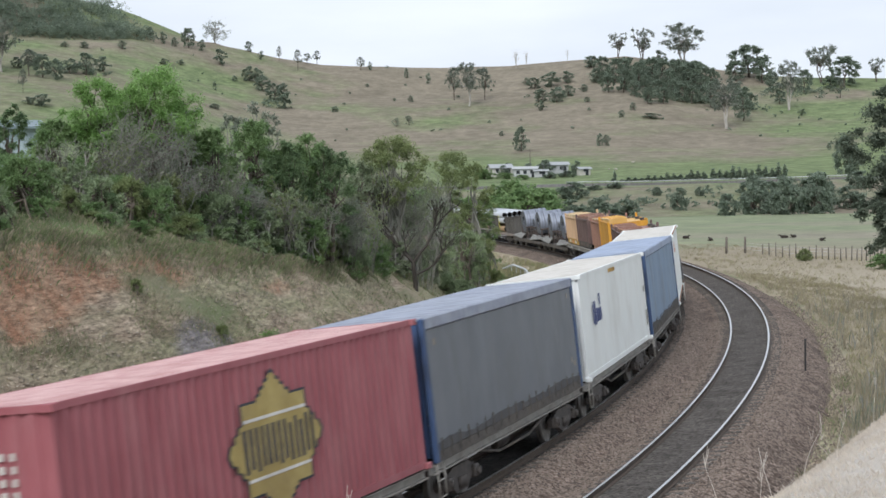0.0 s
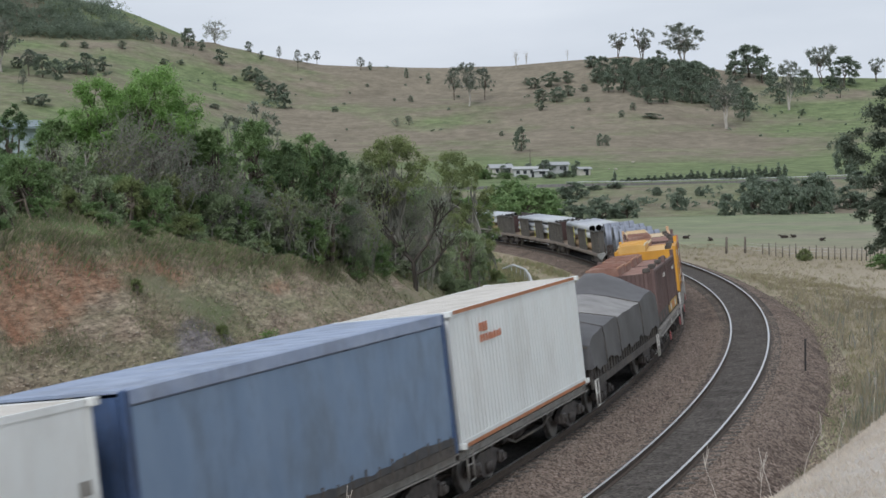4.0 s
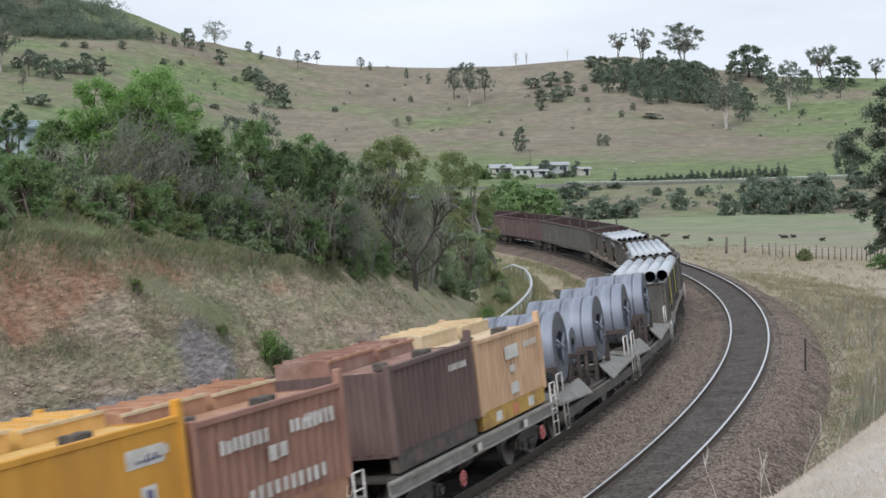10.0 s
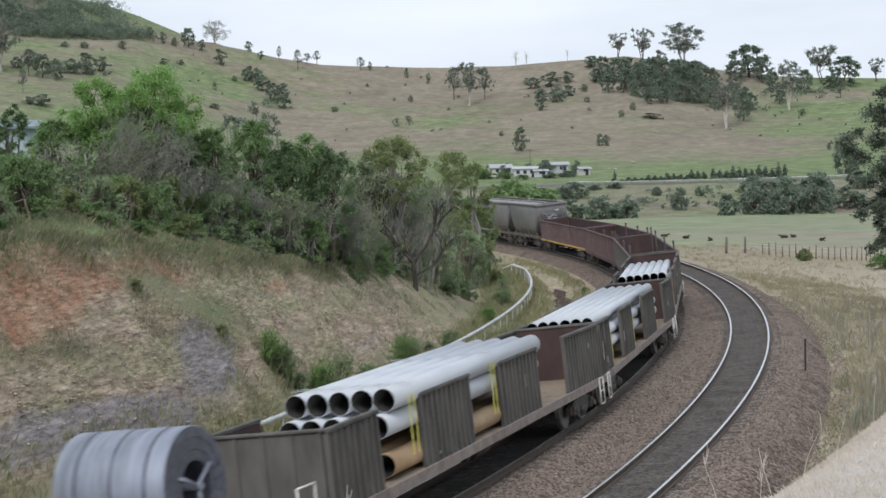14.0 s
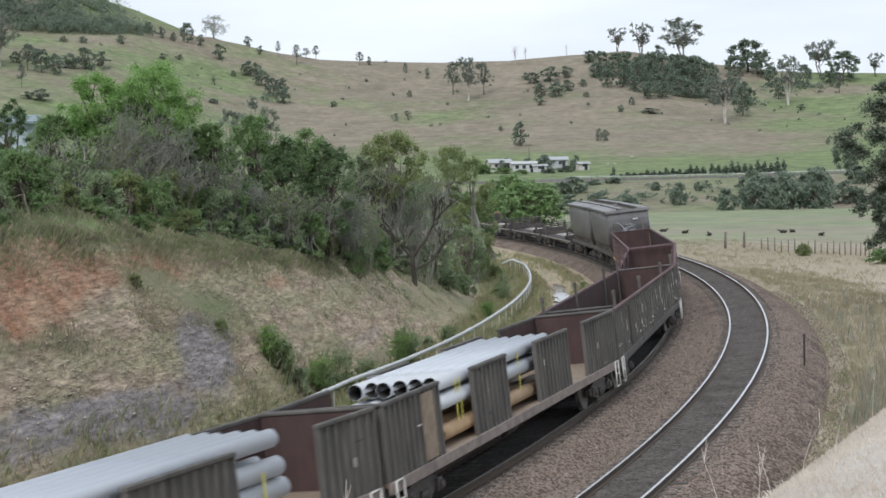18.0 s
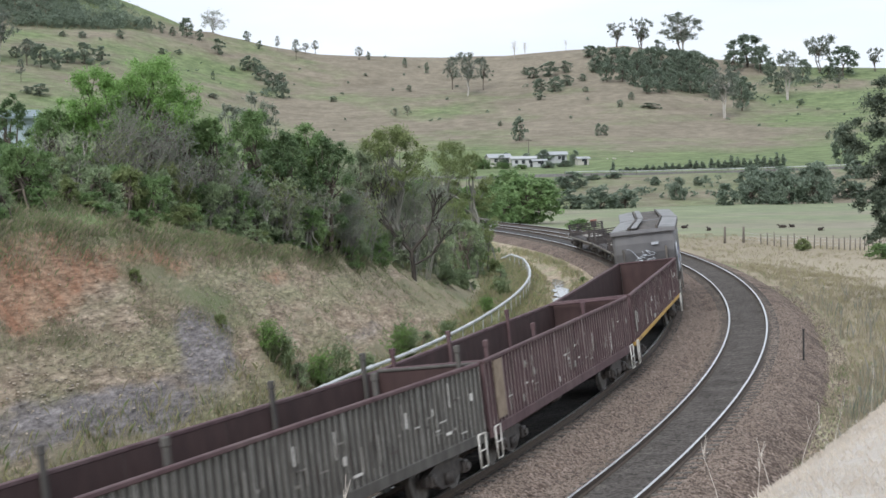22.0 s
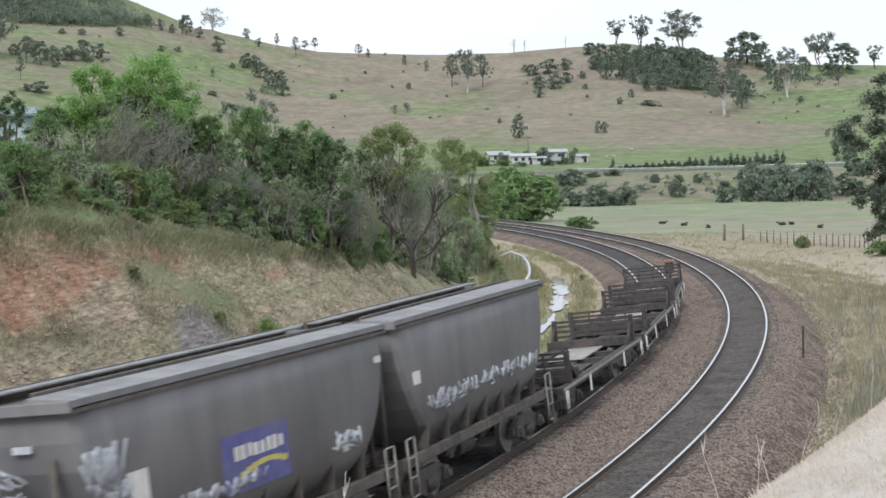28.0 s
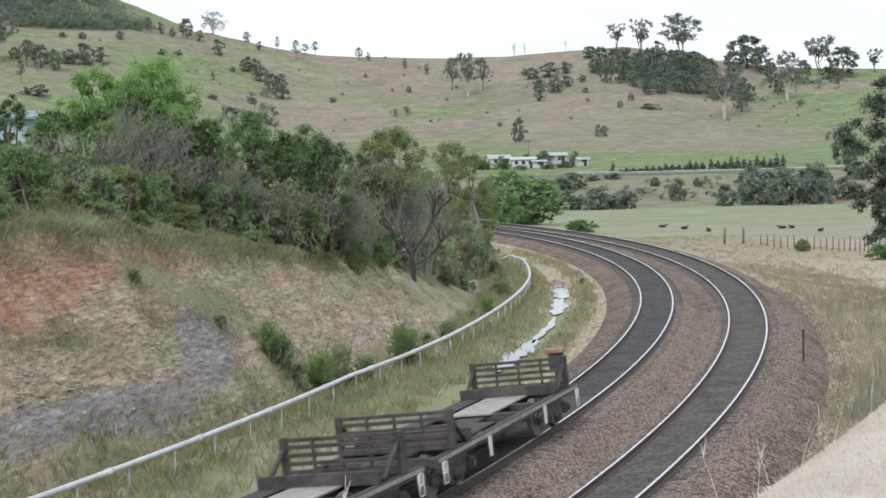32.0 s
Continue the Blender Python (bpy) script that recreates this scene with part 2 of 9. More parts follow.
M_TAN = mat("sun_bleached_tan_box_paint", (0.55, 0.355, 0.215), (0.65, 0.44, 0.285), 2.2, 0.6, stain=(0.33, 0.21, 0.13), stretch=(1, 1, 0.4))
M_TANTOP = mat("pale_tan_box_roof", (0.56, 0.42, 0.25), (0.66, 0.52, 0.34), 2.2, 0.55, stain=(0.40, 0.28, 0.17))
M_LIDRIM = mat("pale_lid_edge", (0.55, 0.44, 0.26), (0.68, 0.58, 0.40), 5, 0.7, stain=(0.35, 0.22, 0.12))
M_TARP = mat("charcoal_tarpaulin", (0.074, 0.071, 0.073), (0.108, 0.104, 0.107), 2, 0.55, bump=0.25, bump_scale=9, stain=(0.075, 0.073, 0.075), stain_amount=0.6, spec=0.45)
M_TARPPALE = mat("dusty_grey_tarpaulin", (0.23, 0.22, 0.215), (0.31, 0.30, 0.29), 2, 0.6, bump=0.4, bump_scale=5, stain=(0.13, 0.125, 0.12), stain_amount=0.6)
M_COIL = mat("bright_steel_coil", (0.22, 0.24, 0.295), (0.33, 0.355, 0.41), 1.2, 0.58, 0.3, bump=0.1, bump_scale=14, stain=(0.15, 0.165, 0.20), stain_amount=0.8, stain_scale=1.4, stretch=(0.5, 3.4, 0.5))
M_COILFACE = mat("coil_edge_steel", (0.095, 0.10, 0.125), (0.165, 0.175, 0.21), 6, 0.5, 0.4, stain=(0.09, 0.09, 0.10))
M_RUST = mat("rusty_cradle_steel", (0.052, 0.043, 0.040), (0.098, 0.076, 0.068), 4, 0.8, stain=(0.075, 0.050, 0.043))
M_GONDOLA = mat("weathered_grey_brown_gondola_paint", (0.075, 0.070, 0.064), (0.125, 0.117, 0.106), 3, 0.8, stain=(0.052, 0.046, 0.043), stain_amount=0.6, stretch=(1, 1, 0.35))
# the pale highlights on the ribs are put into this colour
M_RIBPALE = mat("highlit_pale_rib_steel", (0.19, 0.185, 0.165), (0.33, 0.32, 0.29), 5, 0.75, stain=(0.09, 0.08, 0.07), stain_amount=0.7, stain_scale=1.5, stretch=(1, 1, 0.5))
M_RIBDARK = mat("dark_rib_steel", (0.115, 0.105, 0.098), (0.19, 0.175, 0.16), 5, 0.75, stain=(0.07, 0.06, 0.055), stain_amount=0.7, stain_scale=1.5, stretch=(1, 1, 0.5))
M_SILLTAN = mat("dust_coated_sill_steel", (0.20, 0.165, 0.145), (0.30, 0.255, 0.225), 4, 0.8, stain=(0.10, 0.08, 0.07))
M_RIBRED = mat("scuffed_maroon_rib_steel", (0.19, 0.145, 0.138), (0.33, 0.275, 0.255), 5, 0.75, stain=(0.08, 0.05, 0.05), stain_amount=0.7, stain_scale=1.5, stretch=(1, 1, 0.5))
M_GONDOLAIN = mat("rust_red_gondola_inside", (0.056, 0.034, 0.033), (0.080, 0.049, 0.046), 3, 0.85, stain=(0.042, 0.028, 0.027), stretch=(1, 1, 0.4))
M_GONDOLARED = mat("maroon_gondola_paint", (0.080, 0.047, 0.051), (0.124, 0.077, 0.080), 3, 0.8, stain=(0.17, 0.13, 0.125), stain_amount=0.45, stretch=(1, 1, 0.3))
M_FLOOR = mat("worn_timber_floor", (0.22, 0.17, 0.12), (0.32, 0.25, 0.19), 6, 0.85, stain=(0.16, 0.11, 0.08))
M_PIPE = mat("pale_grey_pipe_coating", (0.42, 0.445, 0.48), (0.52, 0.545, 0.58), 1.5, 0.45, 0.0, bump=0.04, stain=(0.34, 0.33, 0.31), stain_amount=0.5, stretch=(0.25, 1.5, 1.5), spec=0.5)
M_PIPEIN = mat("dark_pipe_bore", (0.02, 0.02, 0.02), (0.045, 0.042, 0.04), 5, 0.8)
M_PIPETAN = mat("tan_wrapped_pipe", (0.30, 0.20, 0.115), (0.40, 0.28, 0.17), 2, 0.6)
M_STRAP = mat("yellow_webbing_strap", (0.60, 0.55, 0.10), (0.70, 0.66, 0.16), 8, 0.7)
M_HOPPER = mat("dusty_charcoal_hopper_paint", (0.15, 0.147, 0.153), (0.195, 0.191, 0.197), 2, 0.55, stain=(0.23, 0.225, 0.22), stain_amount=0.5, stain_scale=0.6, stretch=(1, 1, 0.35))
M_HOPPERTOP = mat("pale_grey_hopper_roof", (0.20, 0.20, 0.20), (0.29, 0.285, 0.28), 3, 0.7, stain=(0.12, 0.12, 0.12))
M_GRAFFITI = mat("pale_sprayed_paint", (0.36, 0.38, 0.42), (0.55, 0.57, 0.60), 5, 0.6, stain=(0.18, 0.18, 0.19), stain_amount=0.8, stain_scale=3.0)
M_GRAFBLUE = mat("faded_blue_panel_paint", (0.085, 0.085, 0.24), (0.12, 0.12, 0.30), 5, 0.6, stain=(0.16, 0.16, 0.2))
M_GRAFYEL = mat("faded_yellow_swoosh_paint", (0.48, 0.42, 0.10), (0.55, 0.48, 0.15), 5, 0.6)
M_SAFETY = mat("yellow_step_paint", (0.46, 0.27, 0.06), (0.56, 0.35, 0.09), 5, 0.6, stain=(0.16, 0.10, 0.06), stain_amount=0.8, stain_scale=1.6)
M_SIGNAL = mat("red_handwheel_paint", (0.42, 0.12, 0.12), (0.52, 0.18, 0.17), 5, 0.6)
M_RACK = mat("black_brown_rack_steel", (0.034, 0.030, 0.030), (0.070, 0.061, 0.058), 5, 0.75, stain=(0.12, 0.10, 0.09), stain_amount=0.5, stain_scale=1.5)
M_GALV = mat("galvanised_guard_rail", (0.50, 0.52, 0.53), (0.62, 0.63, 0.63), 2.5, 0.5, 0.25, stain=(0.36, 0.36, 0.34))
M_POST = mat("weathered_timber_post", (0.10, 0.085, 0.07), (0.20, 0.175, 0.15), 9, 0.9, stretch=(1, 1, 0.2), jitter=0.2)
M_BLACKPOST = mat("black_marker_post", (0.02, 0.02, 0.02), (0.04, 0.04, 0.04), 9, 0.7)
M_BARK = mat("grey_brown_bark", (0.085, 0.07, 0.055), (0.18, 0.15, 0.125), 6, 0.95, bump=0.5, bump_scale=12, stretch=(1, 1, 0.25))
M_TWIG = mat("grey_dead_twig_bark", (0.185, 0.178, 0.155), (0.295, 0.285, 0.25), 6, 0.95, bump=0.2, stretch=(1, 1, 0.25))
M_DARKBARK = mat("dark_gum_bark", (0.035, 0.03, 0.026), (0.075, 0.065, 0.055), 6, 0.95, bump=0.4, bump_scale=12, stretch=(1, 1, 0.25))
M_PALEBARK = mat("pale_gum_bark", (0.34, 0.31, 0.28), (0.52, 0.49, 0.45), 3, 0.85, stain=(0.2, 0.17, 0.15), stretch=(1, 1, 0.25))


def leafy(name, a, b, jit=0.35):
    m = mat(name, a, b, 0.9, 0.6, bump=0, island=True, jitter=jit, spec=0.25)
    t = m.node_tree
    bsdf = t.nodes["Principled BSDF"]
    tr = t.nodes.new("ShaderNodeBsdfTranslucent")
    src = bsdf.inputs["Base Color"].links[0].from_socket
    t.links.new(src, tr.inputs[0])
    ms = t.nodes.new("ShaderNodeMixShader")
    ms.inputs[0].default_value = 0.5
    outn = t.nodes["Material Output"]
    t.links.new(bsdf.outputs[0], ms.inputs[1])
    t.links.new(tr.outputs[0], ms.inputs[2])
    t.links.new(ms.outputs[0], outn.inputs[0])
    return m


L_BRIGHT = leafy("fresh_green_foliage", (0.189, 0.323, 0.098), (0.308, 0.468, 0.170), 0.25)
L_MID = leafy("mid_green_foliage", (0.161, 0.257, 0.108), (0.270, 0.373, 0.167), 0.28)
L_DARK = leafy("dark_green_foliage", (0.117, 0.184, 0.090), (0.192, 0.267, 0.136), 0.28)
L_OLIVE = leafy("olive_foliage", (0.200, 0.252, 0.111), (0.302, 0.346, 0.161), 0.28)
L_GREY = leafy("grey_twiggy_foliage", (0.225, 0.252, 0.196), (0.335, 0.372, 0.298), 0.25)
L_OLIVEGREY = leafy("grey_olive_foliage", (0.189, 0.228, 0.138), (0.288, 0.332, 0.216), 0.25)
# far foliage: aerial haze is put into these two colours, paled and greyed
L_FAR = leafy("hazed_gum_foliage", (0.175, 0.205, 0.165), (0.265, 0.290, 0.240), 0.22)
L_FARDARK = leafy("hazed_scrub_foliage", (0.195, 0.245, 0.185), (0.290, 0.345, 0.265), 0.22)
L_GREEN_GREY = leafy("soft_grey_green_foliage", (0.26, 0.33, 0.19), (0.38, 0.45, 0.28), 0.22)
L_GUM = leafy("grey_green_gum_foliage", (0.120, 0.150, 0.108), (0.180, 0.215, 0.155), 0.25)
G_DRY = leafy("bleached_dry_grass", (0.63, 0.567, 0.497), (0.777, 0.712, 0.632), 0.07)
G_TAN = leafy("tan_grass", (0.335, 0.295, 0.215), (0.46, 0.408, 0.305), 0.22)
G_STRAW = leafy("yellowing_grass", (0.33, 0.315, 0.175), (0.45, 0.42, 0.25), 0.22)
G_GREEN = leafy("green_grass", (0.207, 0.263, 0.127), (0.314, 0.364, 0.187), 0.22)


# ground: earth, dry grass, pasture, stained by kind of soil
def ground_material():
    m = bpy.data.materials.new("grass_and_earth")
    m.use_nodes = True
    t = m.node_tree
    bsdf = t.nodes["Principled BSDF"]
    co = t.nodes.new("ShaderNodeTexCoord")
    ksoil = t.nodes.new("ShaderNodeAttribute")
    ksoil.attribute_name = "soil"
    sep = t.nodes.new("ShaderNodeSeparateColor")
    t.links.new(ksoil.outputs["Color"], sep.inputs[0])

    def noise_node(scale, detail=8, rough=0.6, stretch=None, bedded=0):
        n = t.nodes.new("ShaderNodeTexNoise")
        n.inputs["Scale"].default_value, n.inputs["Detail"].default_value, n.inputs["Roughness"].default_value = scale, detail, rough
        if bedded:                                  # layers drawn out along the cutting
            q = t.nodes.new("ShaderNodeMapping")
            q.vector_type = "TEXTURE"
            q.inputs["Rotation"].default_value = (0, 0, -0.29)
            q.inputs["Scale"].default_value = (1, bedded, 1)
            t.links.new(co.outputs["Object"], q.inputs[0])
            t.links.new(q.outputs[0], n.inputs["Vector"])
        elif stretch:
            q = t.nodes.new("ShaderNodeMapping")
            q.inputs["Scale"].default_value = stretch
            t.links.new(co.outputs["Object"], q.inputs[0])
            t.links.new(q.outputs[0], n.inputs["Vector"])
        else:
            t.links.new(co.outputs["Object"], n.inputs["Vector"])
        return n.outputs[0]

    def ramp(src, p0, c0, p1, c1):
        r = t.nodes.new("ShaderNodeValToRGB")
        r.color_ramp.elements[0].position, r.color_ramp.elements[0].color = p0, rgb(c0)
        r.color_ramp.elements[1].position, r.color_ramp.elements[1].color = p1, rgb(c1)
        t.links.new(src, r.inputs[0])
        return r.outputs[0]

    def mixed(f, a, b):
        x = t.nodes.new("ShaderNodeMix")
        x.data_type = "RGBA"
        t.links.new(f, x.inputs[0])
        t.links.new(a, x.inputs[6])
        t.links.new(b, x.inputs[7])
        return x.outputs[2]

    def edge(mask, n, amount=0.6):
        """A mask broken up by noise."""
        a = t.nodes.new("ShaderNodeMath")
        a.operation = "MULTIPLY_ADD"
        s = t.nodes.new("ShaderNodeMath")
        s.operation = "SUBTRACT"
        s.inputs[1].default_value = 0.5
        t.links.new(n, s.inputs[0])
        t.links.new(s.outputs[0], a.inputs[0])
        a.inputs[1].default_value = amount * 2
        t.links.new(mask, a.inputs[2])
        r = t.nodes.new("ShaderNodeMapRange")
        r.inputs[1].default_value, r.inputs[2].default_value = 0.35, 0.65
        t.links.new(a.outputs[0], r.inputs[0])
        return r.outputs[0]

    fine, mid, wide, huge = noise_node(9, 10, 0.7), noise_node(0.9), noise_node(0.12), noise_node(0.016, 9, 0.62, (1, 1.1, 1))
    dry = ramp(fine, 0.3, (0.27, 0.228, 0.162), 0.7, (0.40, 0.345, 0.252))
    brown = ramp(noise_node(0.05, 10, 0.72, (1, 1.1, 1)), 0.30, (0.195, 0.168, 0.125), 0.70, (0.292, 0.252, 0.192))
    green = ramp(noise_node(0.11, 9, 0.7), 0.3, (0.132, 0.176, 0.082), 0.7, (0.220, 0.264, 0.130))
    earth = ramp(mid, 0.32, (0.33, 0.18, 0.115), 0.68, (0.42, 0.305, 0.215))
    slate = ramp(noise_node(3.0, 12, 0.75, None, 5), 0.3, (0.17, 0.152, 0.152), 0.7, (0.35, 0.318, 0.312))
    sandy = mixed(ramp(noise_node(0.7, 6, 0.65, None, 5), 0.42, (0, 0, 0), 0.60, (1, 1, 1)), ramp(noise_node(3.2, 12, 0.75, None, 5), 0.36, (0.205, 0.15, 0.108), 0.64, (0.54, 0.44, 0.335)), ramp(noise_node(4.6, 12, 0.75, None, 4), 0.3, (0.21, 0.20, 0.12), 0.7, (0.41, 0.37, 0.25)))
    strata = t.nodes.new("ShaderNodeAttribute")
    strata.attribute_name = "strata"
    band = t.nodes.new("ShaderNodeSeparateColor")
    t.links.new(strata.outputs["Color"], band.inputs[0])
    rock = mixed(edge(band.outputs[1], noise_node(1.3, 8, 0.65, None, 5), 0.5), sandy, slate)
    grass = mixed(edge(sep.outputs[1], wide, 0.5), dry, green)
    tussock = t.nodes.new("ShaderNodeMapRange")
    tussock.inputs[1].default_value, tussock.inputs[2].default_value, tussock.inputs[3].default_value, tussock.inputs[4].default_value = 0.34, 0.66, 0.62, 1.14
    t.links.new(noise_node(0.22, 10, 0.8), tussock.inputs[0])
    rough_hill = t.nodes.new("ShaderNodeHueSaturation")
    t.links.new(tussock.outputs[0], rough_hill.inputs["Value"])
    t.links.new(mixed(edge(sep.outputs[1], huge, 0.9), brown, green), rough_hill.inputs["Color"])
    hill = rough_hill.outputs[0]
    far = t.nodes.new("ShaderNodeAttribute")
    far.attribute_name = "reach"
    col = mixed(far.outputs["Fac"], grass, hill)
    bleach = t.nodes.new("ShaderNodeAttribute")
    bleach.attribute_name = "bleach"
    col = mixed(bleach.outputs["Fac"], col, ramp(fine, 0.3, (0.60, 0.545, 0.485), 0.7, (0.74, 0.68, 0.615)))
    bare = mixed(edge(band.outputs[0], noise_node(1.5, 9, 0.65, None, 6), 0.5), rock, earth)
    rub = t.nodes.new("ShaderNodeMapRange")
    rub.inputs[1].default_value, rub.inputs[2].default_value, rub.inputs[3].default_value, rub.inputs[4].default_value = 0.34, 0.66, 0.45, 1.55
    t.links.new(noise_node(9.0, 6, 0.75, None, 4.5), rub.inputs[0])
    broken = t.nodes.new("ShaderNodeHueSaturation")
    t.links.new(rub.outputs[0], broken.inputs["Value"])
    t.links.new(bare, broken.inputs["Color"])
    col = mixed(edge(sep.outputs[0], noise_node(1.1, 9, 0.65, None, 5), 0.75), col, broken.outputs[0])
    t.links.new(col, bsdf.inputs["Base Color"])
    bsdf.inputs["Roughness"].default_value = 0.95
    bsdf.inputs["Specular IOR Level"].default_value = 0.15
    bp = t.nodes.new("ShaderNodeBump")
    bp.inputs["Strength"].default_value, bp.inputs["Distance"].default_value = 0.7, 0.12
    t.links.new(noise_node(3.2, 12, 0.78), bp.inputs["Height"])
    t.links.new(bp.outputs[0], bsdf.inputs["Normal"])
    return m


M_GROUND = ground_material()


def ballast_material(name, a, b, c):
    """Crushed stone: cells of several greys with dark gaps."""
    m = bpy.data.materials.new(name)
    m.use_nodes = True
    t = m.node_tree
    bsdf = t.nodes["Principled BSDF"]
    co = t.nodes.new("ShaderNodeTexCoord")
    v = t.nodes.new("ShaderNodeTexVoronoi")
    v.inputs["Scale"].default_value = 15
    t.links.new(co.outputs["Object"], v.inputs["Vector"])
    r = t.nodes.new("ShaderNodeValToRGB")
    r.color_ramp.elements[0].color, r.color_ramp.elements[1].color = rgb(a), rgb(c)
    e = r.color_ramp.elements.new(0.5)
    e.color = rgb(b)
    sp = t.nodes.new("ShaderNodeSeparateColor")
    t.links.new(v.outputs["Color"], sp.inputs[0])
    t.links.new(sp.outputs[0], r.inputs[0])
    n = t.nodes.new("ShaderNodeTexNoise")
    n.inputs["Scale"].default_value, n.inputs["Detail"].default_value = 0.7, 8
    t.links.new(co.outputs["Object"], n.inputs["Vector"])
    mr = t.nodes.new("ShaderNodeMapRange")
    mr.inputs[1].default_value, mr.inputs[2].default_value, mr.inputs[3].default_value, mr.inputs[4].default_value = 0.3, 0.7, 0.75, 1.3
    t.links.new(n.outputs[0], mr.inputs[0])
    hv = t.nodes.new("ShaderNodeHueSaturation")
    t.links.new(mr.outputs[0], hv.inputs["Value"])
    t.links.new(r.outputs[0], hv.inputs["Color"])
    t.links.new(hv.outputs[0], bsdf.inputs["Base Color"])
    bsdf.inputs["Roughness"].default_value = 0.95
    bsdf.inputs["Specular IOR Level"].default_value = 0.2
    bp = t.nodes.new("ShaderNodeBump")
    bp.inputs["Strength"].default_value, bp.inputs["Distance"].default_value = 1.0, 0.04
    bp.invert = True
    t.links.new(v.outputs["Distance"], bp.inputs["Height"])
    t.links.new(bp.outputs[0], bsdf.inputs["Normal"])
    return m


M_BALLAST = ballast_material("brown_grey_ballast", (0.048, 0.034, 0.027), (0.135, 0.098, 0.077), (0.31, 0.245, 0.205))
M_SOOTY = ballast_material("oil_darkened_ballast", (0.035, 0.033, 0.033), (0.065, 0.062, 0.061), (0.105, 0.10, 0.097))
M_CRIB = ballast_material("dark_grey_ballast", (0.042, 0.037, 0.033), (0.088, 0.077, 0.069), (0.15, 0.132, 0.118))

M_WATER = bpy.data.materials.new("muddy_puddle_water")
M_WATER.use_nodes = True
wb = M_WATER.node_tree.nodes["Principled BSDF"]
wb.inputs["Base Color"].default_value, wb.inputs["Roughness"].default_value = (0.10, 0.09, 0.07, 1), 0.03
wb.inputs["Specular IOR Level"].default_value = 0.6
wn = M_WATER.node_tree.nodes.new("ShaderNodeTexNoise")
wn.inputs["Scale"].default_value = 6
wbp = M_WATER.node_tree.nodes.new("ShaderNodeBump")
wbp.inputs["Strength"].default_value, wbp.inputs["Distance"].default_value = 0.05, 0.01
M_WATER.node_tree.links.new(wn.outputs[0], wbp.inputs["Height"])
M_WATER.node_tree.links.new(wbp.outputs[0], wb.inputs["Normal"])


# ================= building helpers =================
def mesh_of(name, verts, faces, *mats):
    me = bpy.data.meshes.new(name)
    me.from_pydata([tuple(v) for v in verts], [], [tuple(f) for f in faces])
    for m in mats:
        me.materials.append(m)
    me.update()
    return me


def thing(name, label, category, group="", at=None, kind=""):
    ob = new(name)
    ob.empty_display_size = 0.2
    if at is not None:
        ob.matrix_world = at
    return tagged(ob, label, category, group, kind)


def part(name, bm, material, parent, label=""):
    """One mesh object under a thing or a part. material may be a list."""
    me = bpy.data.meshes.new(name)
    bm.to_mesh(me)
    bm.free()
    for m in (material if isinstance(material, (list, tuple)) else [material]):
        me.materials.append(m)
    ob = new(name, me)
    ob.parent = parent
    if label:
        tagged(ob, label)
    return ob


def share(name, me, parent, m, label=""):
    """One more object on a mesh that exists already."""
    ob = new(name, me)
    ob.parent = parent
    ob.matrix_basis = m
    if label:
        tagged(ob, label)
    return ob


def box(bm, x0, x1, y0, y1, z0, z1, mi=0, bevel=0.0):
    g = bmesh.ops.create_cube(bm, size=1.0, matrix=Matrix.Translation(((x0 + x1) / 2, (y0 + y1) / 2, (z0 + z1) / 2)) @ Matrix.Diagonal((x1 - x0, y1 - y0, z1 - z0, 1)))
    fs = {f for v in g["verts"] for f in v.link_faces}
    if bevel:
        es = list({e for v in g["verts"] for e in v.link_edges})
        r = bmesh.ops.bevel(bm, geom=es, offset=bevel, segments=1, affect="EDGES")
        fs = set(r["faces"]) | {f for f in fs if f.is_valid}
    for f in fs:
        if f.is_valid:
            f.material_index = mi
    return g


def solid(bm, pts, faces, mi=0):
    vs = [bm.verts.new(p) for p in pts]
    for f in faces:
        try:
            bm.faces.new([vs[i] for i in f]).material_index = mi
        except ValueError:
            pass
    return vs


def tube(bm, a, b, r, n=8, mi=0, r2=None, caps=True):
    a, b = Vector(a), Vector(b)
    d = b - a
    m = Matrix.Translation((a + b) / 2) @ d.to_track_quat("Z", "Y").to_matrix().to_4x4()
    g = bmesh.ops.create_cone(bm, cap_ends=caps, segments=n, radius1=r, radius2=r if r2 is None else r2, depth=d.length, matrix=m)
    for f in {f for v in g["verts"] for f in v.link_faces}:
        f.material_index = mi
        f.smooth = len(f.verts) == 4
    return g


def extrude_profile(bm, prof, x0, x1, mi=0, closed=True):
    """A y-z outline drawn out along x."""
    n = len(prof)
    vs = [bm.verts.new((x, y, z)) for x in (x0, x1) for y, z in prof]
    for i in range(n if closed else n - 1):
        j = (i + 1) % n
        bm.faces.new((vs[i], vs[j], vs[n + j], vs[n + i])).material_index = mi
    if closed:
        bm.faces.new(vs[:n][::-1]).material_index = mi
        bm.faces.new(vs[n:]).material_index = mi
    bmesh.ops.recalc_face_normals(bm, faces=bm.faces[:])


def fresh():
    return bmesh.new()


# ================= ground =================
def axis(lo, hi, fine0, fine1, step, grow=1.09):
    """Grid lines: fine between fine0 and fine1, widening outwards."""
    v = list(np.arange(fine0, fine1 + step / 2, step))
    w, e = step, fine1
    while e < hi:
        w *= grow
        e += w
        v.append(min(e, hi))
    w, e = step, fine0
    while e > lo:
        w *= grow
        e -= w
        v.insert(0, max(e, lo))
    return np.array(v)


def blobs(s, l, rows):
    """Soft-edged patches on the cut face: place along and across the line, half sizes, strength."""
    return sum(k * np.exp(-((s - s0) / w) ** 2 - ((l - l0) / h) ** 2) for s0, l0, w, h, k in rows)


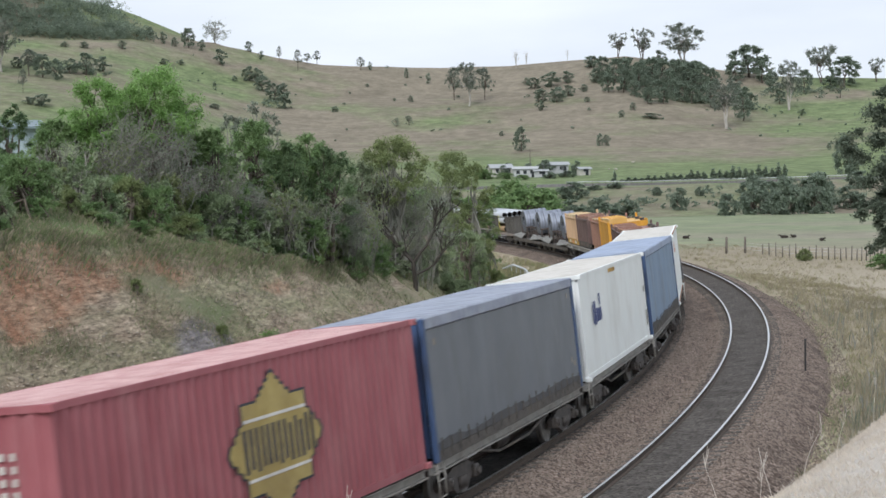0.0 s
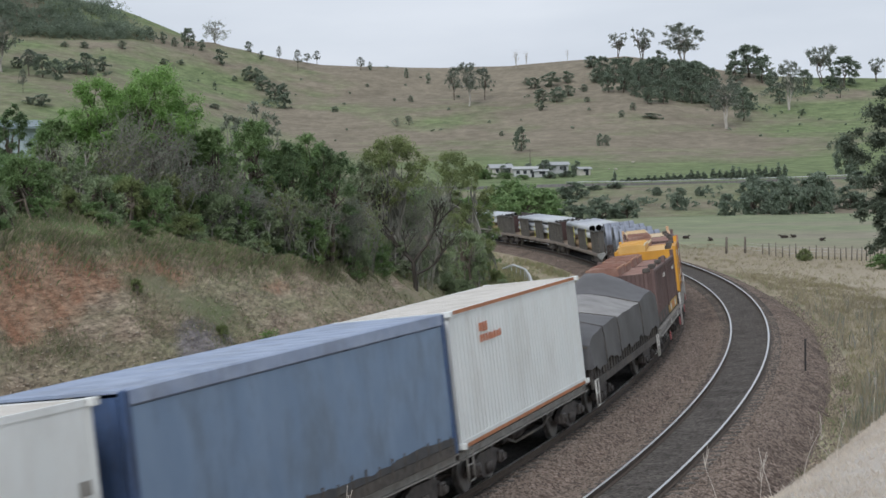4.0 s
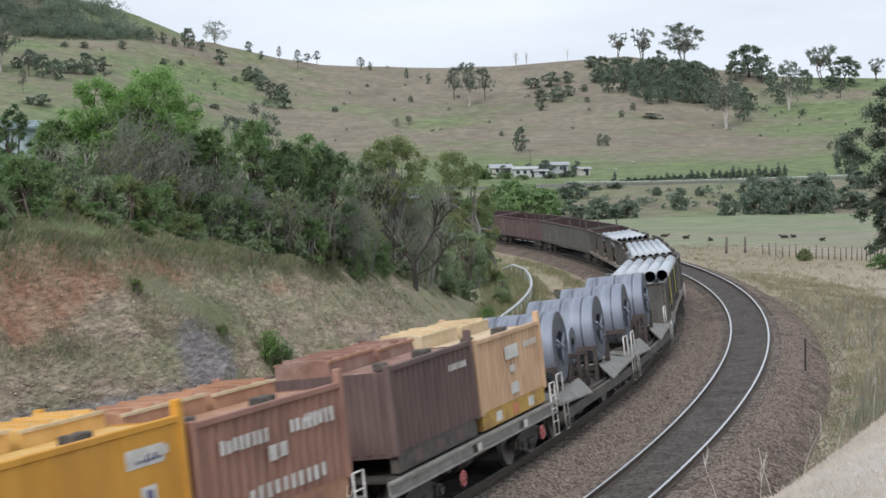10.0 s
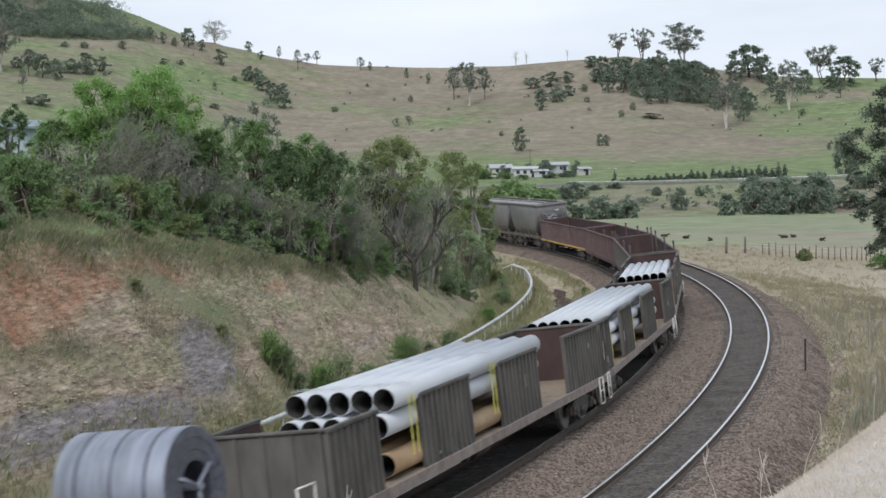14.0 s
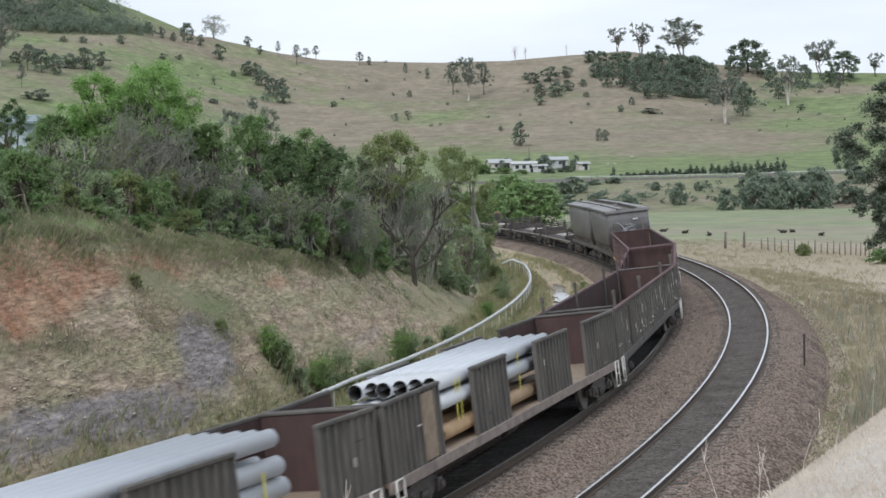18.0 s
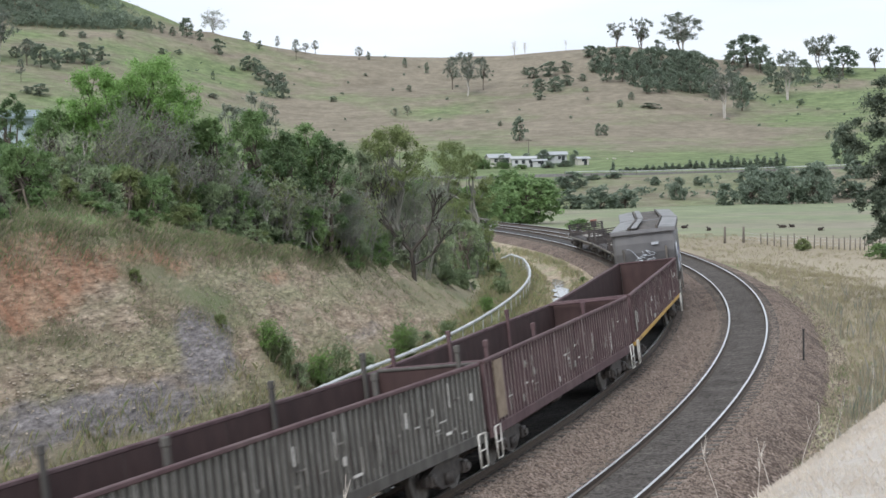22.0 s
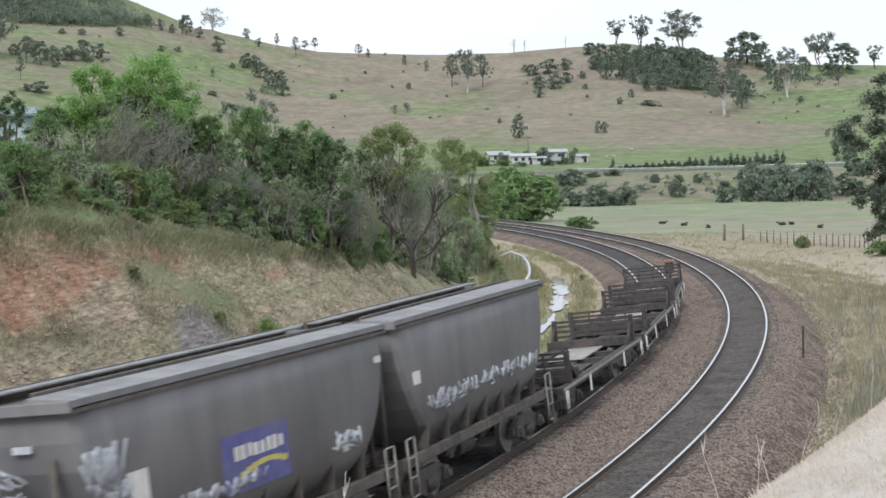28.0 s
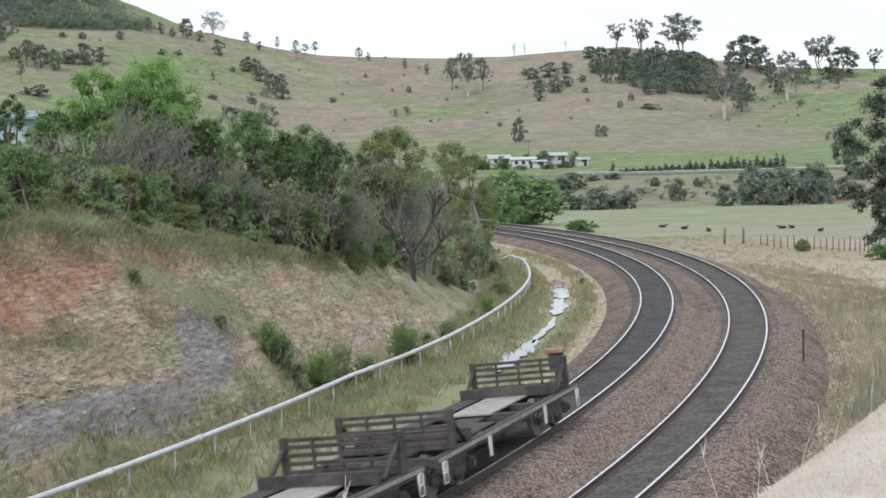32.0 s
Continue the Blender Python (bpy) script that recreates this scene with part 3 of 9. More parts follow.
def build_ground():
    gx, gy = axis(-3400, 3400, -26, 20, 0.28, 1.06), axis(-2500, 3600, 4, 100, 0.32, 1.045)
    gy = np.unique(np.r_[gy[(gy < 540) | (gy > 880)], np.arange(540, 880, 5.0)])          # finer over the crest of the hill
    X, Y = np.meshgrid(gx, gy)
    Z = height(X, Y)
    d = np.hypot(X, Y)
    rho = np.hypot(X - CX, Y - CY) - RAD
    s = np.arctan2(Y - CY, X - CX) * RAD
    az = np.arctan2(X, np.maximum(Y, 1))
    n, mcols = X.shape
    idx = np.arange(n * mcols).reshape(n, mcols)
    quads = np.stack([idx[:-1, :-1], idx[:-1, 1:], idx[1:, 1:], idx[1:, :-1]], -1).reshape(-1, 4)
    me = bpy.data.meshes.new("ground")
    me.vertices.add(n * mcols)
    me.vertices.foreach_set("co", np.stack([X, Y, Z], -1).ravel())
    me.loops.add(quads.size)
    me.loops.foreach_set("vertex_index", quads.ravel())
    me.polygons.add(len(quads))
    me.polygons.foreach_set("loop_start", np.arange(0, quads.size, 4))
    me.polygons.foreach_set("loop_total", np.full(len(quads), 4))
    me.polygons.foreach_set("use_smooth", np.ones(len(quads), bool))
    me.materials.append(M_GROUND)
    me.update()
    # kinds of soil: bare face of the cutting, share of green, share of rock
    face = ease(-8.2, -9.3, rho) * ease(-12.75, -12.1, rho) * ease(-18, -34, s)
    depth_in_cut = np.clip((Z + 0.7) / 6.5, 0, 1)
    turf = blobs(s, rho, [(-62.5, -11.7, 2.6, 0.40, 0.50), (-59.5, -11.25, 2.0, 0.35, 0.42), (-69.5, -11.05, 1.8, 0.22, 0.50), (-72, -9.55, 5.0, 0.35, 0.55),
                          (-57, -10.1, 1.4, 0.35, 0.5), (-52, -10.9, 3.0, 0.25, 0.3), (-45, -9.6, 4.0, 0.4, 0.4), (-38, -11.2, 4.0, 0.5, 0.40), (-28, -10.9, 6.0, 0.8, 0.45), (-46, -11.5, 3.0, 0.35, 0.35)])
    bare = face * (0.80 + 0.06 * depth_in_cut - turf)
    bare = np.maximum(bare, 0.8 * ease(np.interp(s, [-80, -62, -45], [9.0, 8.1, 7.2]), np.interp(s, [-80, -62, -45], [8.0, 7.2, 6.5]), rho) * ease(-4.3, -3.2, rho))
    bare = np.maximum(bare, 0.75 * ease(-7.0, -6.2, rho) * ease(-2.4, -3.2, rho) * ease(-34, -18, s) * ease(90, 50, s))
    rock = np.where(rho < 0, 1 - 0.95 * ease(0.62, 0.85, depth_in_cut), 0.8)
    # red subsoil under the lip of the cutting, slaty rock lower down
    redsoil = blobs(s, rho, [(-68.6, -12.0, 4.0, 0.42, 1.0), (-61.5, -12.06, 2.8, 0.30, 0.80), (-52.5, -11.8, 3.4, 0.28, 0.65), (-71.5, -11.5, 2.8, 0.40, 0.60), (-78, -11.9, 5.0, 0.45, 0.8)])
    slaty = blobs(s, rho, [(-62, -10.5, 2.2, 0.62, 1.0), (-60.4, -11.0, 1.6, 0.30, 0.6), (-71, -10.15, 4.5, 0.36, 0.9), (-66.5, -9.9, 2.6, 0.35, 0.8), (-46, -10.2, 4.5, 0.35, 0.55), (-80, -10.2, 5.0, 0.5, 0.7)])
    strata = np.stack([redsoil.clip(0, 1), slaty.clip(0, 1), 0 * redsoil, 0 * redsoil + 1], -1).astype(np.float32)
    green = 0.36 + 0.0 * X
    green = np.where(rho < -2, 0.42 + 0.30 * ease(-11.9, -12.5, rho) + 0.08 * ease(-10.0, -9.0, rho) * ease(-3.6, -4.6, rho), green)
    green = np.where(rho > 8, 0.10, green)
    field = ease(60, 100, rho - 0) * 0 + ease(150, 190, d)
    green = green * (1 - field) + 0.62 * field
    green = np.where(d > 430, np.interp(d, [430, 470, 520, 600, 800], [0.80, 0.92, 0.68, 0.34, 0.27]) + 0.28 * ease(0.15, 0.22, az) * ease(500, 560, d) + 0.22 * ease(-0.06, -0.16, az), green)
    green = np.where((d > 352) & (d <= 430), 0.50, green)
    col = np.stack([bare, green, rock, np.ones_like(bare)], -1).astype(np.float32)
    at = me.color_attributes.new("soil", "FLOAT_COLOR", "POINT")
    at.data.foreach_set("color", col.ravel())
    sa = me.color_attributes.new("strata", "FLOAT_COLOR", "POINT")
    sa.data.foreach_set("color", strata.ravel())
    ra = me.attributes.new("reach", "FLOAT", "POINT")
    ra.data.foreach_set("value", ease(110, 240, d).astype(np.float32).ravel())
    bl = me.attributes.new("bleach", "FLOAT", "POINT")
    bl.data.foreach_set("value", (ease(9.5, 11.0, rho) * ease(-78, -86, s) + 0.15 * ease(9, 12, rho) * ease(-90, -70, s) * ease(150, 110, d) * ease(-78, -74, s) + 0.13 * ease(150, 190, d) * ease(352, 335, d)).clip(0, 1).astype(np.float32).ravel())
    tagged(new("ground", me), "rolling pasture of dry and green grass with a bare earth cutting", "ground", kind="structure")


build_ground()

# ================= tracks =================
S0, S1 = -170.0, 230.0


def sweep(name, prof, s0, s1, step, mats, l0=0.0, closed=True, mids=None):
    """A cross-section (l, z) carried along the line; mids gives a material index for each strip."""
    k = int((s1 - s0) / step) + 1
    vs, fs, mi = [], [], []
    n = len(prof)
    for i in range(k):
        s = s0 + (s1 - s0) * i / (k - 1)
        for l, z in prof:
            vs.append(on_line(s, l0 + l - z * CANT, z + l * CANT))
    for i in range(k - 1):
        for j in range(n if closed else n - 1):
            a, b = i * n + j, i * n + (j + 1) % n
            fs.append((a, a + n, b + n, b))
            mi.append(mids[j] if mids else 0)
    me = mesh_of(name, vs, fs, *mats)
    me.polygons.foreach_set("material_index", mi)
    return me


def ballast_profile(outer):
    """(l, z) in the track's own leaning plane; the two beds meet in one slope between the tracks."""
    if outer:
        return [(-2.35, -0.22), (-1.98, -0.17), (-1.6, -0.185), (-1.3, -0.19), (-0.85, -0.175), (-0.6, -0.165), (-0.3, -0.158), (0, -0.155), (0.3, -0.158), (0.6, -0.165), (0.85, -0.175),
                (1.3, -0.20), (1.7, -0.27), (2.1, -0.48), (2.6, -0.86), (3.0, -1.2)]
    return [(-3.0, -0.72), (-2.5, -0.50), (-2.1, -0.32), (-1.75, -0.22), (-1.3, -0.20), (-0.85, -0.175), (-0.6, -0.165), (-0.3, -0.158), (0, -0.155), (0.3, -0.158), (0.6, -0.165), (0.85, -0.175),
            (1.3, -0.20), (1.6, -0.28), (1.98, -0.50), (2.4, -0.72)]


def build_track(centre, label, sooty, mirror, group):
    tr = thing("railway_track", label, "railway track", "railway tracks", kind="structure")
    prof = ballast_profile(mirror)
    mids = []
    for (a, _), (b, _) in zip(prof, prof[1:]):
        mids.append(1 if abs((a + b) / 2) < 0.86 else 0)
    me = sweep("ballast_bed", prof, S0, S1, 0.5, [M_BALLAST, sooty], centre, False, mids)
    co = np.empty(len(me.vertices) * 3)
    me.vertices.foreach_get("co", co)
    co = co.reshape(-1, 3)
    rng = np.random.default_rng(5)
    co[:, 2] += rng.normal(0, 0.006, len(co))
    me.vertices.foreach_set("co", co.ravel())
    share("ballast_bed", me, tr, Matrix.Identity(4), "crushed stone ballast, darkened between the rails")
    rail = [(-0.07, -0.16), (0.07, -0.16), (0.07, -0.145), (0.012, -0.12), (0.012, -0.045), (0.036, -0.035), (0.036, -0.006), (0.026, 0.0), (-0.026, 0.0), (-0.036, -0.006), (-0.036, -0.035), (-0.012, -0.045), (-0.012, -0.12), (-0.07, -0.145)]
    mi = [1 if 6 <= j <= 8 else 0 for j in range(len(rail))]
    for side in (-1, 1):
        me = sweep("rail", rail, S0, S1, 0.8, [M_RAIL, M_RAILHEAD], centre + side * GAUGE / 2, True, mi)
        dz = side * GAUGE / 2 * CANT
        share("rail", me, tr, Matrix.Translation((0, 0, dz)), "steel rail with a polished head")
    bm = fresh()
    box(bm, -0.11, 0.11, -1.22, 1.22, -0.30, -0.163, 0, 0.015)
    sl = bpy.data.meshes.new("sleeper")
    bm.to_mesh(sl)
    bm.free()
    sl.materials.append(M_SLEEPER)
    k = 0
    s = -96.0
    while s < 84:
        th = s / RAD
        o = on_line(s, centre, 0.0)
        m = Matrix.Translation(o) @ Matrix.Rotation(th + math.pi / 2, 4, "Z") @ Matrix.Rotation(-CANT, 4, "X")
        share("sleeper", sl, tr, m)
        s += 0.61
        k += 1
    return tr


build_track(0.0, "curved inner railway track on soot-darkened stone ballast", M_SOOTY, False, "")
build_track(SPACING, "curved outer railway track on brown stone ballast", M_CRIB, True, "")

# ================= the train =================
# places along the train are metres from a mark that stands at the line's zero at 0 s; smaller numbers lead
MOVING = []      # thing, middle along the train, bogie distance, place on the wagon
WHEELSETS = []


def ride(ob, mid, bogies, offset=None):
    offset = offset or Matrix.Identity(4)
    ob.matrix_world = line_frame(mid, bogies) @ offset
    MOVING.append((ob, mid, bogies, offset))
    return ob


def bogie_meshes():
    out = {}
    bm = fresh()
    box(bm, -0.16, 0.16, -0.95, 0.95, 0.42, 0.66, 0, 0.03)
    box(bm, -0.95, 0.95, -0.09, 0.09, 0.45, 0.52, 0)
    me = bpy.data.meshes.new("bogie")
    bm.to_mesh(me)
    me.materials.append(M_BOGIE)
    out["bogie"] = me
    bm.free()
    bm = fresh()
    # cast side frame: top chord, sloping legs, axle boxes, spring nest
    solid(bm, [(-1.15, -0.06, 0.56), (-0.5, -0.06, 0.74), (0.5, -0.06, 0.74), (1.15, -0.06, 0.56), (1.15, -0.06, 0.38), (0.75, -0.06, 0.40), (0.35, -0.06, 0.20), (-0.35, -0.06, 0.20), (-0.75, -0.06, 0.40), (-1.15, -0.06, 0.38),
               (-1.15, 0.06, 0.56), (-0.5, 0.06, 0.74), (0.5, 0.06, 0.74), (1.15, 0.06, 0.56), (1.15, 0.06, 0.38), (0.75, 0.06, 0.40), (0.35, 0.06, 0.20), (-0.35, 0.06, 0.20), (-0.75, 0.06, 0.40), (-1.15, 0.06, 0.38)],
          [tuple(range(10)), tuple(range(19, 9, -1))] + [(i, i + 10, (i + 1) % 10 + 10, (i + 1) % 10) for i in range(10)])
    for x in (-0.13, 0.0, 0.13):
        tube(bm, (x, 0.09, 0.26), (x, 0.09, 0.5), 0.055, 8)
    for x in (-0.89, 0.89):
        box(bm, x - 0.13, x + 0.13, -0.02, 0.15, 0.33, 0.60, 0, 0.03)
        tube(bm, (x, 0.14, 0.46), (x, 0.21, 0.46), 0.085, 10)
    bmesh.ops.recalc_face_normals(bm, faces=bm.faces[:])
    me = bpy.data.meshes.new("side_frame")
    bm.to_mesh(me)
    me.materials.append(M_BOGIE)
    out["side_frame"] = me
    bm.free()
    bm = fresh()
    tube(bm, (0, -0.95, 0), (0, 0.95, 0), 0.075, 10)
    for y in (-0.755, 0.755):
        sgn = 1 if y > 0 else -1
        tube(bm, (0, y - 0.02 * sgn, 0), (0, y + 0.08 * sgn, 0), 0.46, 24)
        tube(bm, (0, y - 0.055 * sgn, 0), (0, y - 0.02 * sgn, 0), 0.485, 24)
        tube(bm, (0, y + 0.08 * sgn, 0), (0, y + 0.11 * sgn, 0), 0.17, 14)
    me = bpy.data.meshes.new("wheelset")
    bm.to_mesh(me)
    me.materials.append(M_WHEEL)
    out["wheelset"] = me
    bm.free()
    return out


BOGIE = bogie_meshes()


def add_bogie(wagon, x):
    b = share("bogie", BOGIE["bogie"], wagon, Matrix.Translation((x, 0, 0)), "three-piece freight bogie")
    share("side_frame", BOGIE["side_frame"], b, Matrix.Translation((0, 1.02, 0)))
    share("side_frame", BOGIE["side_frame"], b, Matrix.Translation((0, -1.02, 0)) @ Matrix.Rotation(math.pi, 4, "Z"))
    for dx in (-0.89, 0.89):
        WHEELSETS.append((share("wheelset", BOGIE["wheelset"], b, Matrix.Translation((dx, 0, 0.47))), dx))
    return b


def couplers(wagon, L, z=0.86):
    for sgn in (-1, 1):
        bm = fresh()
        tube(bm, (sgn * (L / 2 - 0.1), 0, z), (sgn * (L / 2 + 0.22), 0, z), 0.09, 8)
        box(bm, sgn * (L / 2 + 0.27) - 0.13, sgn * (L / 2 + 0.27) + 0.13, -0.16, 0.16, z - 0.15, z + 0.15, 0, 0.03)
        tube(bm, (sgn * (L / 2), 0.25, z + 0.1), (sgn * (L / 2 + 0.15), 0.3, z - 0.45), 0.03, 6)
        part("coupler", bm, M_BOGIE, wagon)


def ladder(wagon, x, y, z0, z1, w=0.42, material=None):
    bm = fresh()
    for dx in (-w / 2, w / 2):
        tube(bm, (x + dx, y, z0), (x + dx, y, z1), 0.022, 6)
    k = max(2, int((z1 - z0) / 0.3))
    for i in range(k + 1):
        z = z0 + (z1 - z0) * i / k
        tube(bm, (x - w / 2, y, z), (x + w / 2, y, z), 0.018, 6)
    return part("step_ladder", bm, material or M_BARE, wagon, "worn steel step ladder")


def brake_gear(wagon, L):
    bm = fresh()
    tube(bm, (-0.9, 0.45, 0.55), (0.1, 0.45, 0.55), 0.2, 12)
    tube(bm, (0.5, -0.4, 0.6), (1.2, -0.4, 0.6), 0.16, 10)
    box(bm, 0.35, 0.65, 0.2, 0.55, 0.42, 0.72, 0, 0.02)
    tube(bm, (-L / 2 + 1, 0.1, 0.5), (L / 2 - 1, 0.1, 0.5), 0.03, 6)
    part("brake_gear", bm, M_BOGIE, wagon)


def handwheel(wagon, x, y, z, material=None):
    bm = fresh()
    for k in range(12):
        a, b = k * math.pi / 6, (k + 1) * math.pi / 6
        tube(bm, (x + 0.15 * math.cos(a), y, z + 0.15 * math.sin(a)), (x + 0.15 * math.cos(b), y, z + 0.15 * math.sin(b)), 0.025, 5)
    tube(bm, (x - 0.15, y, z), (x + 0.15, y, z), 0.02, 5)
    tube(bm, (x, y, z - 0.15), (x, y, z + 0.15), 0.02, 5)
    part("brake_handwheel", bm, material or M_SIGNAL, wagon, "red brake handwheel")


def skeletal_wagon(u0, u1, label, deck=1.02, bogie_in=1.9):
    L, mid = u1 - u0, (u0 + u1) / 2
    w = thing("container_wagon", label, "freight wagon", "wagons of the freight train")
    bm = fresh()
    box(bm, -L / 2, L / 2, -0.28, 0.28, 0.68, deck - 0.03, 0, 0.02)
    part("centre_sill", bm, M_UNDER, w)
    for y in (-1, 1):
        bm = fresh()
        extrude_profile(bm, [(y * 1.05, deck - 0.2), (y * 1.18, deck - 0.2), (y * 1.18, deck - 0.17), (y * 1.09, deck - 0.17), (y * 1.09, deck - 0.03), (y * 1.18, deck - 0.03), (y * 1.18, deck - 0.005), (y * 1.05, deck - 0.005)], -L / 2, L / 2)
        part("side_sill", bm, M_BARE, w, "worn pale side sill")
    for i in range(9):
        x = -L / 2 + 0.1 + (L - 0.2) * i / 8
        bm = fresh()
        box(bm, x - 0.07, x + 0.07, -1.05, 1.05, deck - 0.2, deck - 0.01)
        part("cross_member", bm, M_UNDER, w)
    for y in (-1, 1):                               # truss rod under the side
        bm = fresh()
        tube(bm, (-L / 2 + bogie_in + 1.3, y * 1.08, deck - 0.2), (-1.2, y * 1.0, 0.52), 0.035, 6)
        tube(bm, (L / 2 - bogie_in - 1.3, y * 1.08, deck - 0.2), (1.2, y * 1.0, 0.52), 0.035, 6)
        tube(bm, (-1.2, y * 1.0, 0.52), (1.2, y * 1.0, 0.52), 0.035, 6)
        part("truss_rod", bm, M_UNDER, w)
    for x in (-L / 2 + bogie_in, L / 2 - bogie_in):
        add_bogie(w, x)
    couplers(w, L)
    brake_gear(w, L)
    ladder(w, L / 2 - 0.35, 1.2, 0.35, deck)
    return ride(w, mid, L - 2 * bogie_in), L, mid, L - 2 * bogie_in


def corrugated(bm, x0, x1, y, z0, z1, pitch, depth, mi=0):
    """A corrugated sheet standing along x at y; its ribs stand out by depth."""
    n = max(1, int(round((x1 - x0) / pitch)))
    p = (x1 - x0) / n
    xs = []
    for i in range(n):
        a = x0 + i * p
        xs += [(a, 0), (a + p * 0.36, 0), (a + p * 0.5, 1), (a + p * 0.86, 1)]
    xs.append((x1, 0))
    lo = [bm.verts.new((x, y + depth * k, z0)) for x, k in xs]
    hi = [bm.verts.new((x, y + depth * k, z1)) for x, k in xs]
    for i in range(len(xs) - 1):
        bm.faces.new((lo[i], lo[i + 1], hi[i + 1], hi[i])).material_index = mi


def corrugated_end(bm, x, y0, y1, z0, z1, pitch, depth, mi=0):
    n = max(1, int(round((y1 - y0) / pitch)))
    p = (y1 - y0) / n
    ys = []
    for i in range(n):
        a = y0 + i * p
        ys += [(a, 0), (a + p * 0.36, 0), (a + p * 0.5, 1), (a + p * 0.86, 1)]
    ys.append((y1, 0))
    lo = [bm.verts.new((x + depth * k, y, z0)) for y, k in ys]
    hi = [bm.verts.new((x + depth * k, y, z1)) for y, k in ys]
    for i in range(len(ys) - 1):
        bm.faces.new((lo[i], lo[i + 1], hi[i + 1], hi[i])).material_index = mi


def roof_sheet(bm, L, W, z0, z1, pitch, ridge):
    """One pressed roof sheet with shallow cross ridges."""
    n = max(2, int(L / pitch))
    pts = []
    for i in range(n):
        a, p = -L / 2 + L * i / n, L / n
        pts += [(a, z1), (a + p * 0.45, z1), (a + p * 0.5, z1 + ridge), (a + p * 0.95, z1 + ridge)]
    pts += [(L / 2, z1), (L / 2, z0), (-L / 2, z0)]
    k = len(pts)
    va = [bm.verts.new((x, -W / 2, z)) for x, z in pts]
    vb = [bm.verts.new((x, W / 2, z)) for x, z in pts]
    for i in range(k):
        j = (i + 1) % k
        bm.faces.new((va[i], va[j], vb[j], vb[i]))
    bm.faces.new(va[::-1])
    bm.faces.new(vb)
    bmesh.ops.recalc_face_normals(bm, faces=bm.faces[:])


def castings(c, L, H, W, material):
    for x in (-1, 1):
        for y in (-1, 1):
            for z in (0, H - 0.12):
                bm = fresh()
                box(bm, x * L / 2 - 0.09, x * L / 2 + 0.09, y * W / 2 - 0.085, y * W / 2 + 0.085, z, z + 0.12, 0, 0.012)
                part("corner_casting", bm, material, c)


def frame_rails(c, L, H, W, material, post=0.10, top=0.11, base=0.15):
    for x in (-1, 1):
        for y in (-1, 1):
            bm = fresh()
            box(bm, x * (L / 2 - post / 2) - post / 2, x * (L / 2 - post / 2) + post / 2, y * (W / 2 - 0.05) - 0.05, y * (W / 2 - 0.05) + 0.05, 0.1, H - 0.1)
            part("corner_post", bm, material, c)
    for y in (-1, 1):
        bm = fresh()
        box(bm, -L / 2 + post, L / 2 - post, y * (W / 2 - 0.04) - 0.04, y * (W / 2 - 0.04) + 0.04, H - top, H - 0.01)
        part("top_rail", bm, material, c)
        bm = fresh()
        box(bm, -L / 2 + post, L / 2 - post, y * (W / 2 - 0.04) - 0.04, y * (W / 2 - 0.04) + 0.04, 0.02, base)
        part("bottom_rail", bm, material, c)
    for x in (-1, 1):
        bm = fresh()
        box(bm, x * (L / 2 - 0.05) - 0.05, x * (L / 2 - 0.05) + 0.05, -W / 2 + 0.1, W / 2 - 0.1, H - top, H - 0.01)
        part("end_header", bm, material, c)
        bm = fresh()
        box(bm, x * (L / 2 - 0.05) - 0.05, x * (L / 2 - 0.05) + 0.05, -W / 2 + 0.1, W / 2 - 0.1, 0.02, base)
        part("end_sill", bm, material, c)


def bars(bm, x0, x1, y, z0, z1, n, seed, gap=0.35, depth=0.006):
    """Unreadable lettering: a row of upright bars on the outer side."""
    rng = random.Random(seed)
    p = (x1 - x0) / n
    for i in range(n):
        a = x0 + i * p
        w = p * (1 - gap) * rng.uniform(0.75, 1.0)
        box(bm, a, a + w, y, y + depth, z0 + (z1 - z0) * rng.choice((0, 0, 0.08)), z1 - (z1 - z0) * rng.choice((0, 0, 0.12)))


def steel_container(u, L, H, wag, label, side_mat, roof_mat, deck=1.04, pitch=0.28, depth=-0.036, W=2.44, smooth=False, trim=None, name="shipping_container"):
    wagon, wl, wmid, wb = wag
    c = thing(name, label, "container", "containers on the train")
    for y in (-1, 1):
        bm = fresh()
        if smooth:
            corrugated(bm, -L / 2 + 0.1, L / 2 - 0.1, y * (W / 2 - 0.012), 0.15, H - 0.11, 1.2, y * -0.006)
        else:
            corrugated(bm, -L / 2 + 0.1, L / 2 - 0.1, y * (W / 2 - 0.01), 0.15, H - 0.11, pitch, y * depth)
        part("side_panel", bm, side_mat, c)
    bm = fresh()
    corrugated_end(bm, L / 2 - 0.02, -W / 2 + 0.1, W / 2 - 0.1, 0.15, H - 0.11, 0.28, -0.04)
    part("end_wall", bm, side_mat, c)
    # door end: two leaves with locking bars
    for y in (-1, 1):
        bm = fresh()
        box(bm, -L / 2 + 0.01, -L / 2 + 0.06, min(0.01 * y, y * (W / 2 - 0.1)), max(0.01 * y, y * (W / 2 - 0.1)), 0.15, H - 0.11)
        d = part("door", bm, side_mat, c)
        for yy in (0.35, 0.75):
            bm = fresh()
            tube(bm, (-L / 2 - 0.015, y * yy, 0.12), (-L / 2 - 0.015, y * yy, H - 0.1), 0.018, 6)
            part("locking_bar", bm, M_BARE, d)
    bm = fresh()
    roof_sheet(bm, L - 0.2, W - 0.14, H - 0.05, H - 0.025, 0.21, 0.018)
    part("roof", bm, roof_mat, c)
    frame_rails(c, L, H, W, trim or side_mat)
    castings(c, L, H, W, trim or side_mat)
    ride(c, wmid, wb, Matrix.Translation((wmid - u, 0, deck)))
    return c


